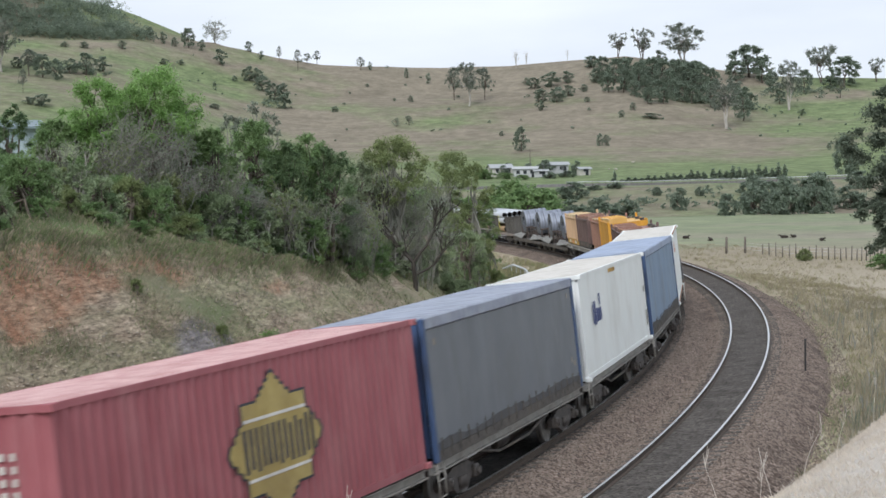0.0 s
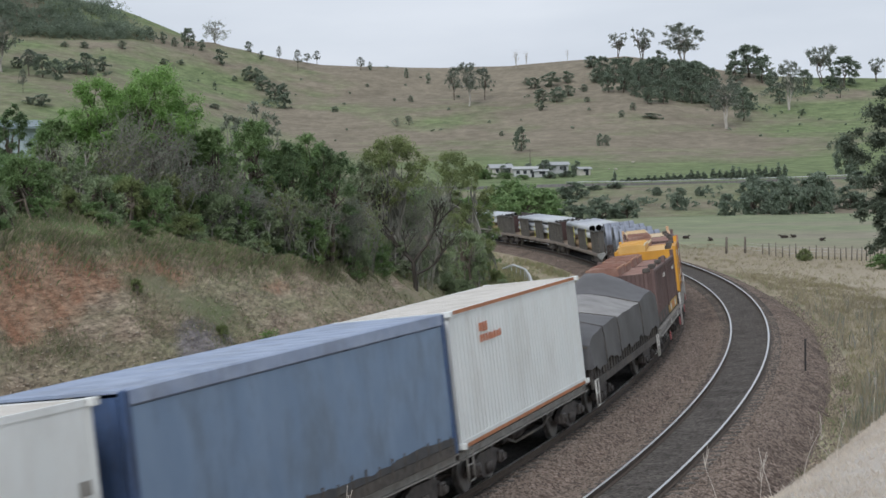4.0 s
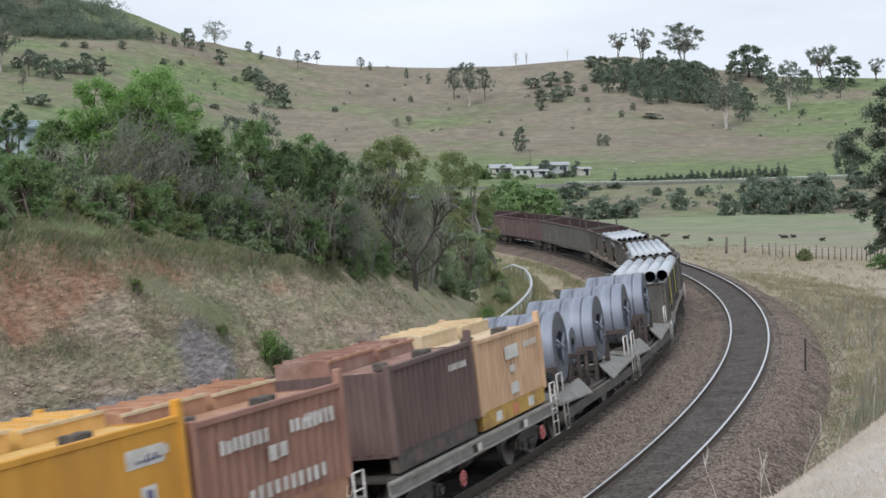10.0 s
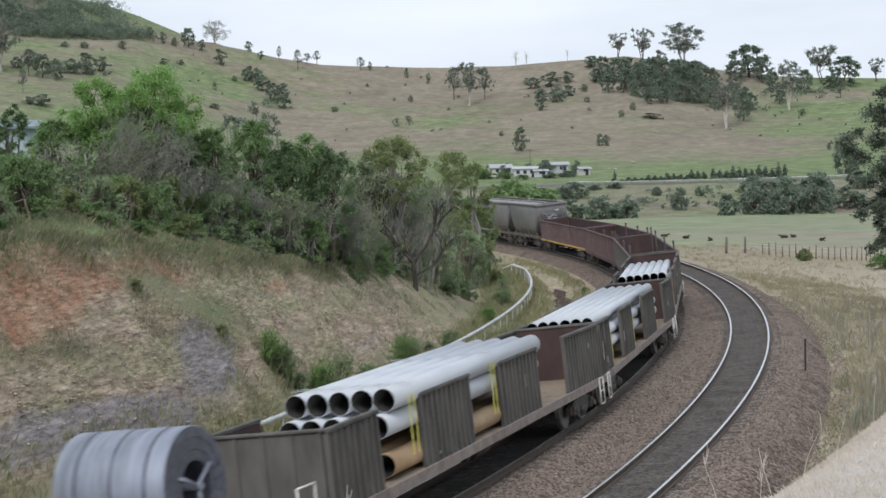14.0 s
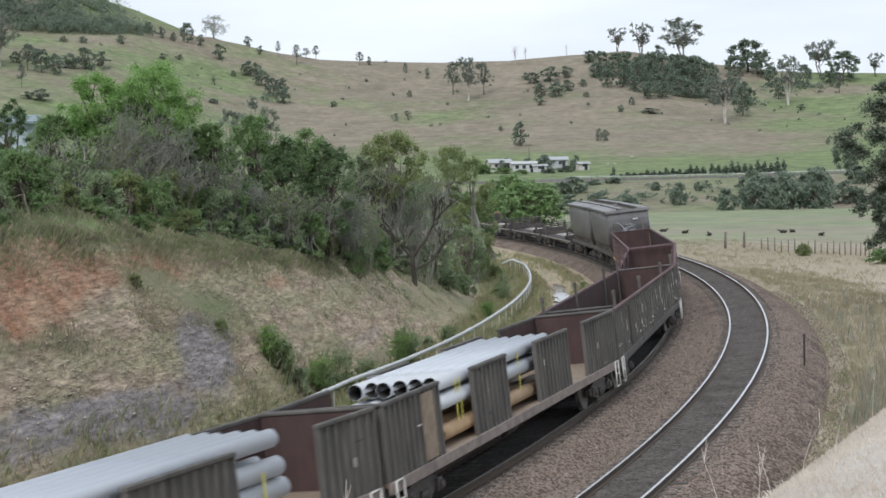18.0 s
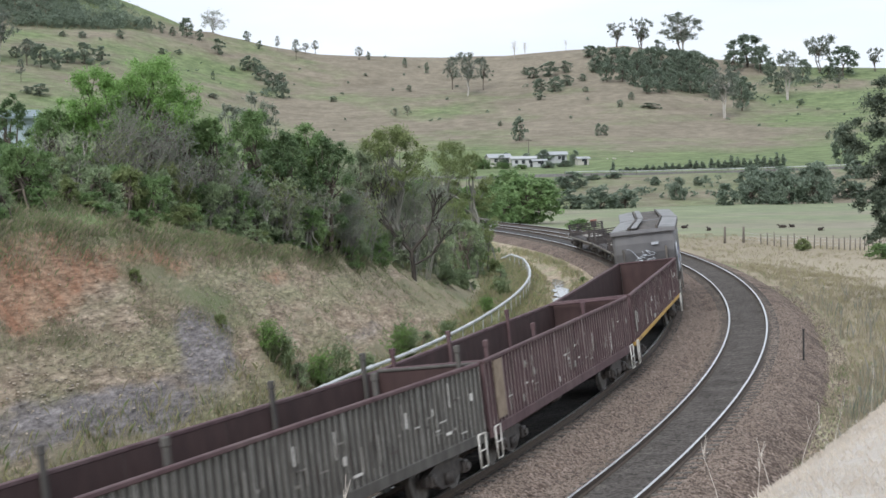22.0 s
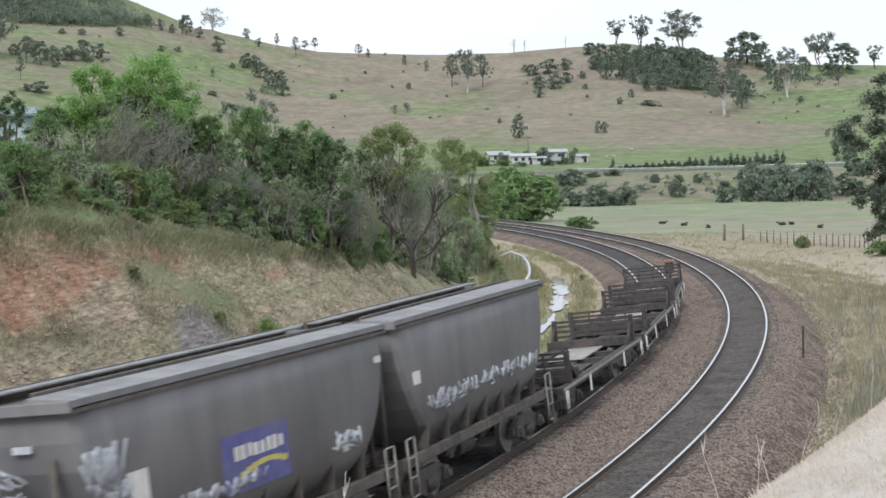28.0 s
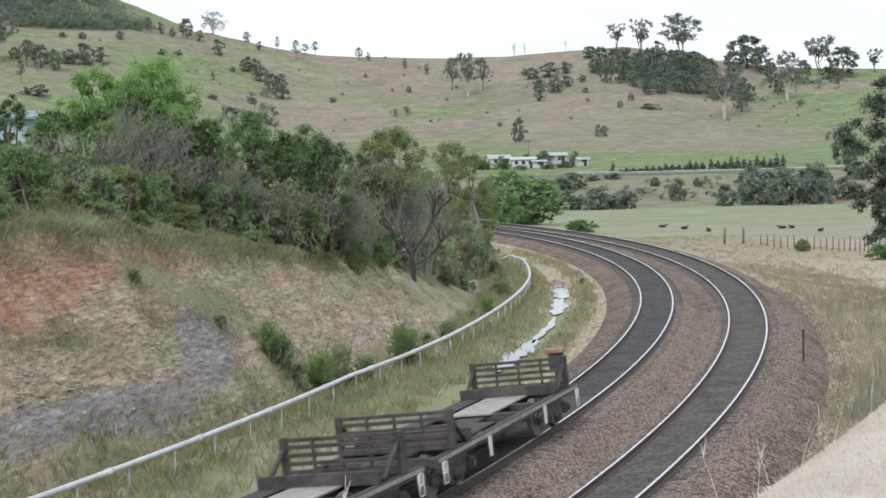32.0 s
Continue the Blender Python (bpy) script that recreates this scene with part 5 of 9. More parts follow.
def steel_box(u, L, wag, label, side_mat, roof_mat, z0=1.5, H=1.55, ribs=True, lift_ends=True, W=2.5, skid=None, pitch=0.3, lid=True):
    """Squat covered box on skids: ribbed walls, raised corner posts, a ridged removable lid in two leaves."""
    wagon, wl, wmid, wb = wag
    c = thing("steel_goods_box", label, "container", "short steel boxes on the train")
    for y in (-1, 1):
        bm = fresh()
        if ribs:
            corrugated(bm, -L / 2 + 0.06, L / 2 - 0.06, y * (W / 2 - 0.02), 0.06, H, pitch, -y * 0.045)
        else:
            box(bm, -L / 2 + 0.06, L / 2 - 0.06, y * (W / 2 - 0.03) - 0.015, y * (W / 2 - 0.03) + 0.015, 0.06, H)
            for k in (0.33, 0.66):
                x = -L / 2 + L * k
                box(bm, x - 0.012, x + 0.012, y * (W / 2 - 0.015) - 0.008, y * (W / 2 - 0.015) + 0.008, 0.06, H)
        part("side_panel", bm, side_mat, c)
        bm = fresh()
        box(bm, -L / 2, L / 2, y * (W / 2 - 0.04) - 0.05, y * (W / 2 - 0.04) + 0.05, H - 0.02, H + 0.09, 0, 0.015)
        part("top_rail", bm, side_mat, c)
        bm = fresh()
        box(bm, -L / 2 + 0.1, L / 2 - 0.1, y * (W / 2 - 0.12) - 0.08, y * (W / 2 - 0.12) + 0.08, -0.32, 0.06)
        sk = part("skid", bm, skid or side_mat, c)
        for k in range(3):
            x = -L / 2 + L * (0.25 + 0.25 * k)
            bm = fresh()
            box(bm, x - 0.2, x + 0.2, y * (W / 2 - 0.035) - 0.006, y * (W / 2 - 0.035) + 0.006, -0.26, -0.04)
            part("pocket_plate", bm, (M_MARK if k != 1 else M_ORANGE) if skid is M_SAFETY else side_mat, sk)
    for x in (-1, 1):
        bm = fresh()
        if ribs:
            corrugated_end(bm, x * (L / 2 - 0.02), -W / 2 + 0.06, W / 2 - 0.06, 0.06, H, 0.3, -x * 0.04)
        else:
            box(bm, x * (L / 2 - 0.03) - 0.02, x * (L / 2 - 0.03) + 0.02, -W / 2 + 0.06, W / 2 - 0.06, 0.06, H)
        part("end_wall", bm, side_mat, c)
        for y in (-1, 1):
            bm = fresh()
            box(bm, x * (L / 2 - 0.07) - 0.08, x * (L / 2 - 0.07) + 0.08, y * (W / 2 - 0.05) - 0.07, y * (W / 2 - 0.05) + 0.07, 0.0, H + (0.32 if lift_ends and x < 0 else 0.12), 0, 0.02)
            part("corner_post", bm, side_mat, c)
    bm = fresh()
    box(bm, -L / 2 + 0.05, L / 2 - 0.05, -W / 2 + 0.05, W / 2 - 0.05, -0.02, 0.06)
    part("floor", bm, side_mat, c)
    if lid:
        bm = fresh()
        box(bm, -L / 2 + 0.15, L / 2 - 0.15, 0.03, W / 2 - 0.1, H - 0.10, H - 0.01)
        part("deck_panel", bm, roof_mat, c, "low flat panel beside the lid")
        for x0, x1, dz in ((-L / 2 + 0.16, -0.30, 0.0), (0.0, L / 2 - 0.16, 0.05)):
            bm = fresh()
            extrude_profile(bm, [(-W / 2 + 0.12, H - 0.05), (0.02, H - 0.05), (0.0, H + 0.22 + dz), (-0.3, H + 0.27 + dz), (-0.8, H + 0.27 + dz), (-W / 2 + 0.14, H + 0.22 + dz)], x0, x1)
            ld = part("lid", bm, roof_mat, c, "raised ridged steel lid leaf")
            for ya, za in ((0.0, H + 0.225 + dz), (-W / 2 + 0.15, H + 0.225 + dz)):
                bm = fresh()
                box(bm, x0 - 0.02, x1 + 0.02, ya - 0.03, ya + 0.03, za - 0.03, za + 0.02)
                part("lid_rim", bm, M_LIDRIM if roof_mat is not M_RUSTTOP else M_RUSTORANGE, ld)
            for kx in range(4):
                xr = x0 + (x1 - x0) * (kx + 0.5) / 4
                bm = fresh()
                box(bm, xr - 0.03, xr + 0.03, -W / 2 + 0.2, -0.04, H + 0.225 + dz, H + 0.30 + dz)
                part("lid_rib", bm, roof_mat, ld)
        for xx in (-0.35, -0.02, L / 2 - 0.35):
            bm = fresh()
            box(bm, xx - 0.09, xx + 0.09, W / 2 - 0.42, W / 2 - 0.16, H + 0.0, H + 0.16, 0, 0.02)
            part("lifting_lug", bm, M_UNDER, c)
    for k in range(6):
        bm = fresh()
        xx = -L / 2 + 0.5 + 0.2 * k
        box(bm, xx, xx + 0.11 + 0.03 * math.sin(k * 2.0 + u), W / 2, W / 2 + 0.006, H - 0.40, H - 0.27)
        part("stencil_mark", bm, M_MARK, c)
    ride(c, wmid, wb, Matrix.Translation((wmid - u, 0, z0)))
    return c


fw = flat_wagon(-13.3, -2.5, "flat wagon carrying two brown steel boxes on orange skids")
steel_box(-10.25, 5.25, fw, "ribbed dark brown steel goods box with a rusty lid", M_DARKBROWN, M_RUSTTOP, skid=M_UNDER)
steel_box(-5.3, 4.5, fw, "ribbed brown steel goods box with a rusty lid", M_DARKBROWN, M_RUSTTOP, skid=M_SAFETY)
fw = flat_wagon(-1.3, 10.0, "flat wagon carrying a yellow and a brown steel box")
yb = steel_box(1.75, 5.0, fw, "plain yellow steel goods box with pale patches", M_YELLOW, M_YELLOWTOP, ribs=False, H=1.78, skid=M_UNDER)
for x0, x1, z0, z1 in ((-1.9, -0.9, 1.28, 1.55), (-1.6, -1.2, 0.75, 1.0), (-1.9, -1.0, 0.12, 0.42)):
    bm = fresh()
    box(bm, x0, x1, 1.236, 1.244, z0, z1)
    part("placard", bm, M_MARK, yb, "faded off-white placard")
bm = fresh()
bars(bm, -1.5, -1.3, 1.246, 0.8, 0.95, 2, 4, 0.2)
bars(bm, -1.8, -1.1, 1.246, 1.33, 1.45, 6, 5, 0.4)
part("lettering", bm, M_INKBLUE, yb)
bc = steel_box(7.05, 5.2, fw, "ribbed rust-brown steel goods box with white stencils", M_BROWN, M_RUSTORANGE, H=1.6, skid=M_RUSTORANGE)
bm = fresh()
bars(bm, -2.1, -0.4, 1.252, 1.08, 1.3, 8, 31, 0.3)
bars(bm, 0.3, 1.9, 1.252, 1.08, 1.3, 8, 32, 0.3)
bars(bm, -0.3, 0.4, 1.252, 0.75, 1.0, 2, 33, 0.2)
bars(bm, -1.6, 1.2, 1.252, 0.2, 0.44, 10, 34, 0.4)
part("stencil_rows", bm, M_MARK, bc)
fw = flat_wagon(11.2, 22.6, "flat wagon carrying a dark brown and a tan steel box")
steel_box(14.2, 5.0, fw, "ribbed dark brown steel goods box, heavily grimed", M_DARKBROWN, M_RUSTTOP, H=1.6, skid=M_UNDER)
tb = steel_box(19.5, 5.1, fw, "ribbed sun-bleached tan steel goods box with a tan lid", M_TAN, M_TANTOP, H=1.55, skid=M_SAFETY)
for x0, x1, z0, z1 in ((-0.5, 0.5, 1.0, 1.3), (-0.3, 0.3, 0.2, 0.45), (-0.15, 0.25, 0.7, 0.85)):
    bm = fresh()
    box(bm, x0, x1, 1.252, 1.26, z0, z1)
    part("placard", bm, M_MARK, tb)


# ---- coil wagons ----
def coil_wagon(u0, u1, coils, label, deck=0.98):
    L, mid = u1 - u0, (u0 + u1) / 2
    w = thing("coil_wagon", label, "freight wagon", "wagons of the freight train")
    bm = fresh()
    box(bm, -L / 2, L / 2, -0.35, 0.35, 0.6, deck - 0.08, 0, 0.02)
    part("centre_sill", bm, M_UNDER, w)
    for x0, x1 in ((-L / 2, -L / 2 + 1.5), (L / 2 - 1.5, L / 2)):
        bm = fresh()
        box(bm, x0, x1, -1.3, 1.3, deck - 0.08, deck, 0, 0.01)
        part("end_deck", bm, M_BARE, w, "worn pale steel deck plate")
    bm = fresh()
    box(bm, -L / 2 + 1.5, L / 2 - 1.5, -1.12, 1.12, deck - 0.30, deck - 0.22)
    part("well_floor", bm, M_UNDER, w, "dark sunken floor under the cradles")
    for sx in (-1, 1):
        for y in (-1, 1):
            bm = fresh()             # sloping shield plates from the end deck down to the well
            solid(bm, [(sx * (L / 2 - 0.15), y * 1.36, deck + 0.0), (sx * (L / 2 - 0.15), y * 0.50, deck + 0.14), (sx * (L / 2 - 3.7), y * 1.02, deck + 0.20), (sx * (L / 2 - 3.7), y * 1.36, deck - 0.20),
                       (sx * (L / 2 - 0.15), y * 1.36, deck - 0.05), (sx * (L / 2 - 0.15), y * 0.50, deck + 0.09), (sx * (L / 2 - 3.7), y * 1.02, deck + 0.15), (sx * (L / 2 - 3.7), y * 1.36, deck - 0.25)],
                  [(0, 1, 2, 3), (7, 6, 5, 4), (0, 4, 5, 1), (1, 5, 6, 2), (2, 6, 7, 3), (3, 7, 4, 0)])
            bmesh.ops.recalc_face_normals(bm, faces=bm.faces[:])
            part("shield_plate", bm, M_PLATE, w, "pale worn sloping deck plate")
    for y in (-1, 1):
        bm = fresh()
        extrude_profile(bm, [(y * 1.2, deck - 0.48), (y * 1.33, deck - 0.48), (y * 1.33, deck - 0.235), (y * 1.2, deck - 0.235)], -L / 2, L / 2)
        part("side_sill", bm, M_UNDER, w)
    for cu, r, wd in coils:
        x = mid - cu
        for sx in (-1, 1):
            bm = fresh()
            zc = 2.2 if r > 0.7 else 1.98
            zt = zc - r * 0.62
            for yy in (-0.96, -0.3, 0.3, 0.96):
                box(bm, x + sx * r * 1.02 - 0.045, x + sx * r * 1.02 + 0.045, yy - 0.045, yy + 0.045, deck - 0.2, zt + 0.12)
                tube(bm, (x + sx * r * 0.5, yy, deck - 0.18), (x + sx * r * 1.0, yy, zt + 0.05), 0.04, 6)
            box(bm, x + sx * r * 0.92 - 0.06, x + sx * r * 0.92 + 0.06, -1.0, 1.0, zt - 0.02, zt + 0.12, 0, 0.01)
            box(bm, x + sx * r * 1.02 - 0.04, x + sx * r * 1.02 + 0.04, -1.0, 1.0, deck + 0.10, deck + 0.19)
            bmesh.ops.recalc_face_normals(bm, faces=bm.faces[:])
            part("coil_cradle", bm, M_RUST, w, "rust-brown coil cradle")
    for sx in (-1, 1):
        bm = fresh()
        x = sx * (L / 2 - 0.5)
        for dx in (-0.32, 0.32):
            tube(bm, (x + dx, 1.22, deck), (x + dx, 1.22, deck + 0.68), 0.02, 6)
        tube(bm, (x - 0.34, 1.22, deck + 0.68), (x + 0.34, 1.22, deck + 0.68), 0.02, 6)
        part("handrail", bm, M_MARK, w, "pale tubular handrail")
        ladder(w, sx * (L / 2 - 0.3), 1.36, 0.3, deck)
    for x in (-L / 2 + 1.8, L / 2 - 1.8):
        add_bogie(w, x)
    couplers(w, L)
    brake_gear(w, L)
    bog = L - 3.6
    ride(w, mid, bog)
    for cu, r, wd in coils:
        zc = 2.2 if r > 0.7 else 1.98
        c = thing("steel_coil", "bright banded steel coil lying across a cradle" if r > 0.7 else "small dull steel coil between two large ones", "steel coil", "steel coils on the train")
        bm = fresh()
        n = 48
        ro, ri = r, r * 0.43
        rings = []
        for y, rr in ((-wd / 2, ri), (-wd / 2, ro - 0.012), (-wd / 2 + 0.015, ro), (wd / 2 - 0.015, ro), (wd / 2, ro - 0.012), (wd / 2, ri), (wd / 2 - 0.3, ri), (-wd / 2 + 0.3, ri)):
            rings.append([bm.verts.new((rr * math.cos(6.28319 * k / n), y, rr * math.sin(6.28319 * k / n))) for k in range(n)])
        for q in range(len(rings)):
            a, b_ = rings[q], rings[(q + 1) % len(rings)]
            for k in range(n):
                fc = bm.faces.new((a[k], a[(k + 1) % n], b_[(k + 1) % n], b_[k]))
                fc.smooth = q == 2
                fc.material_index = 0 if 1 <= q <= 3 else 1
        bmesh.ops.recalc_face_normals(bm, faces=bm.faces[:])
        part("coil_body", bm, [M_COIL, M_COILFACE], c)
        for yb_ in (-wd * 0.3, wd * 0.02, wd * 0.33):
            bm = fresh()
            vs = [[bm.verts.new(((ro + 0.006) * math.cos(6.28319 * k / n), yb_ + dy, (ro + 0.006) * math.sin(6.28319 * k / n))) for k in range(n)] for dy in (-0.03, 0.03)]
            for k in range(n):
                bm.faces.new((vs[0][k], vs[0][(k + 1) % n], vs[1][(k + 1) % n], vs[1][k]))
            part("steel_band", bm, M_COILFACE, c)
        if r > 0.7:
            bm = fresh()          # winding rings and the spreader in the eye of the coil
            for rr in (0.47, 0.62, 0.82):
                for k in range(24):
                    a0, a1 = k * math.pi / 12, (k + 1) * math.pi / 12
                    tube(bm, (rr * r * math.cos(a0), wd / 2 + 0.006, rr * r * math.sin(a0)), (rr * r * math.cos(a1), wd / 2 + 0.006, rr * r * math.sin(a1)), 0.007, 4)
            part("winding_ring", bm, M_COILFACE, c)
            bm = fresh()
            for k in range(3):
                a0 = k * 2.094 + 0.4
                tube(bm, (0, wd / 2 + 0.03, 0), (0.5 * math.cos(a0), wd / 2 + 0.03, 0.5 * math.sin(a0)), 0.035, 6)
            tube(bm, (0, -wd / 2, 0), (0, wd / 2 + 0.1, 0), 0.06, 8)
            part("spreader", bm, M_COIL, c)
        ride(c, mid, bog, Matrix.Translation((mid - cu, 0.0, zc)))


coil_wagon(22.95, 33.35, [(25.1, 0.92, 1.95), (27.65, 0.5, 1.5), (30.35, 0.92, 1.95)], "low coil wagon with rust-brown cradles and pale deck plates")
coil_wagon(33.7, 44.1, [(35.25, 0.92, 1.95), (37.8, 0.5, 1.5), (40.6, 0.92, 1.95)], "low coil wagon with rust-brown cradles and worn handrails")


# ---- open wagons with pipes ----
def pipes(u0, u1, wag, r, rows, y0, y1, z, label, material=None, strap_at=()):
    """Layers of pipes: each pipe is a thing of its own, hollow and open at the ends."""
    wagon, wl, wmid, wb = wag
    L = u1 - u0
    bm = fresh()
    n = 20
    rings = []
    for x, rr in ((-L / 2, r * 0.96), (-L / 2, r), (L / 2, r), (L / 2, r * 0.96), (L / 2 - 1.2, r * 0.95), (-L / 2 + 1.2, r * 0.95)):
        rings.append([bm.verts.new((x, rr * math.cos(6.28319 * k / n), rr * math.sin(6.28319 * k / n))) for k in range(n)])
    for q in range(len(rings)):
        a, b_ = rings[q], rings[(q + 1) % len(rings)]
        if q == 4:
            bm.faces.new(a).material_index = 1
            bm.faces.new(b_).material_index = 1
            continue
        for k in range(n):
            fc = bm.faces.new((a[k], a[(k + 1) % n], b_[(k + 1) % n], b_[k]))
            fc.smooth = True
            fc.material_index = 0 if q in (0, 1, 2) else 1
    bmesh.ops.recalc_face_normals(bm, faces=bm.faces[:])
    me = bpy.data.meshes.new("pipe")
    bm.to_mesh(me)
    bm.free()
    me.materials.append(material or M_PIPE)
    me.materials.append(M_PIPEIN)
    rng = random.Random(int(u0))
    for i in range(rows):
        y = y0 + (y1 - y0) * i / max(1, rows - 1)
        p = new("steel_pipe", me)
        tagged(p, label, "pipe", "pipes on the train")
        ride(p, wmid, wb, Matrix.Translation((wmid - (u0 + u1) / 2 + rng.uniform(-0.12, 0.12), y, z)))
    for x in strap_at:
        st = thing("webbing_strap", "yellow webbing strap drawn over the pipes", "strap", "straps over the pipes")
        bm = fresh()
        yy = y1 + r + 0.012
        box(bm, -0.03, 0.03, yy - 0.004, yy + 0.004, z - 1.15, z)
        box(bm, -0.03, 0.03, -yy - 0.004, -yy + 0.004, z - 1.15, z)
        part("webbing", bm, M_STRAP, st)
        bm = fresh()
        box(bm, -0.02, 0.02, -yy, yy, z + r + 0.003, z + r + 0.009)
        part("webbing_over_the_top", bm, M_PIPE, st, "pale grey webbing over the top")
        ride(st, wmid, wb, Matrix.Translation((wmid - x, 0, 0)))


GREY_GONDOLA = "weathered grey-brown open wagon with some side doors off"
gw = gondola(44.45, 64.15, GREY_GONDOLA, openings=((2.45, 4.8), (8.0, 10.2), (13.4, 16.0)), floor_mat=M_FLOOR, rib=0.30, rib_mat=M_RIBDARK, sill=M_SILLTAN, scuffs=9)
pipes(47.9, 58.3, gw, 0.23, 5, -0.86, 0.98, 2.52, "pale grey coated steel pipe lying along an open wagon", strap_at=(48.6, 48.9, 54.0, 54.25))
pipes(47.6, 58.2, gw, 0.23, 5, -0.90, 0.90, 2.05, "pale grey coated steel pipe lying along an open wagon")
pipes(47.7, 58.0, gw, 0.23, 5, -0.88, 0.92, 1.30, "tan-wrapped steel pipe lying on a wagon floor", M_PIPETAN)
gw = gondola(64.4, 82.2, GREY_GONDOLA, openings=((1.95, 4.3), (6.85, 9.6), (12.7, 15.5)), floor_mat=M_FLOOR, rib=0.30, rib_mat=M_RIBDARK, sill=M_SILLTAN, scuffs=9)
pipes(65.0, 79.0, gw, 0.16, 6, -0.80, 0.80, 2.42, "slim pale grey steel pipe lying along an open wagon")
pipes(65.0, 79.0, gw, 0.17, 5, -0.80, 0.86, 1.96, "slim pale grey steel pipe lying along an open wagon", strap_at=(67.3, 67.55, 72.2, 72.5, 78.2))
pipes(65.2, 79.1, gw, 0.17, 5, -0.80, 0.86, 1.60, "slim pale grey steel pipe lying along an open wagon")
gw = gondola(82.45, 102.3, GREY_GONDOLA, openings=((3.4, 5.7), (8.4, 11.0), (14.3, 16.1)), floor_mat=M_FLOOR, rib=0.30, rib_mat=M_RIBDARK, sill=M_SILLTAN, scuffs=9)
bm = fresh()
box(bm, 7.0, 7.75, 1.214, 1.232, 1.05, 2.36)
part("timber_patch", bm, M_FLOOR, gw[0], "pale plywood patch on the side")
pipes(86.4, 95.7, gw, 0.17, 6, -0.80, 0.80, 2.32, "slim pale grey steel pipe lying along an open wagon", strap_at=(87.6, 87.9, 92.6))
pipes(86.2, 95.8, gw, 0.17, 6, -0.82, 0.84, 1.92, "slim pale grey steel pipe lying along an open wagon")
pipes(86.3, 95.6, gw, 0.17, 5, -0.80, 0.88, 1.30, "tan-wrapped steel pipe lying on a wagon floor", M_PIPETAN)
RED_GONDOLA = "empty maroon open wagon with ribbed sides, streaked with grime"
gd = gondola(102.5, 123.4, "empty grey-brown open wagon with ribbed sides and tall stanchions", posts=((9.2, 0.45), (2.3, 0.4), (-5.3, 0.4), (-9.6, 0.45)), tie=9.0, rib=0.25, rib_mat=M_RIBPALE, chord=M_GONDOLARED, scuffs=80)
bm = fresh()
for x, m_ in ((6.6, 0),):
    box(bm, x - 0.5, x + 0.5, 1.236, 1.244, 1.05, 2.3)
part("repair_panel", bm, M_RUST, gd[0], "rust-red repair panel")
for x, z, wd, ht in ((4.6, 1.22, 0.34, 0.05), (3.9, 1.4, 0.06, 0.22), (0.4, 1.3, 0.3, 0.06), (-1.4, 1.8, 0.05, 0.34), (-3.8, 1.2, 0.4, 0.05), (-6.2, 1.7, 0.08, 0.3), (-8.3, 1.25, 0.3, 0.06)):
    bm = fresh()
    box(bm, x - wd / 2, x + wd / 2, 1.236, 1.244, z, z + ht)
    part("scrape_mark", bm, M_MARK, gd[0])

gd = gondola(123.7, 140.5, RED_GONDOLA, outside=M_GONDOLARED, posts=((7.6, 0.35), (3.2, 0.3), (-2.6, 0.3)), tie=-8.0, rib=0.30, rib_mat=M_RIBRED, scuffs=70)
bm = fresh()
box(bm, 7.0, 7.75, 1.236, 1.246, 1.1, 2.38)
part("timber_patch", bm, M_FLOOR, gd[0], "pale plywood patch on the side")
gd = gondola(140.9, 159.6, "empty maroon open wagon with ribbed sides and a yellow sill", outside=M_GONDOLARED, sill=M_SAFETY, rib=0.34, rib_mat=M_RIBRED, scuffs=46)
for x0, x1, z0, z1 in ((-9.0, -8.9, 1.7, 2.3), (-8.5, -8.44, 1.6, 2.2), (8.35, 8.7, 1.25, 1.9), (-4.8, -4.5, 1.15, 1.5), (2.0, 2.6, 1.1, 1.25), (5.1, 5.25, 1.4, 1.9)):
    bm = fresh()
    box(bm, x0, x1, 1.24, 1.248, z0, z1)
    part("scrape_mark", bm, M_BARE, gd[0])


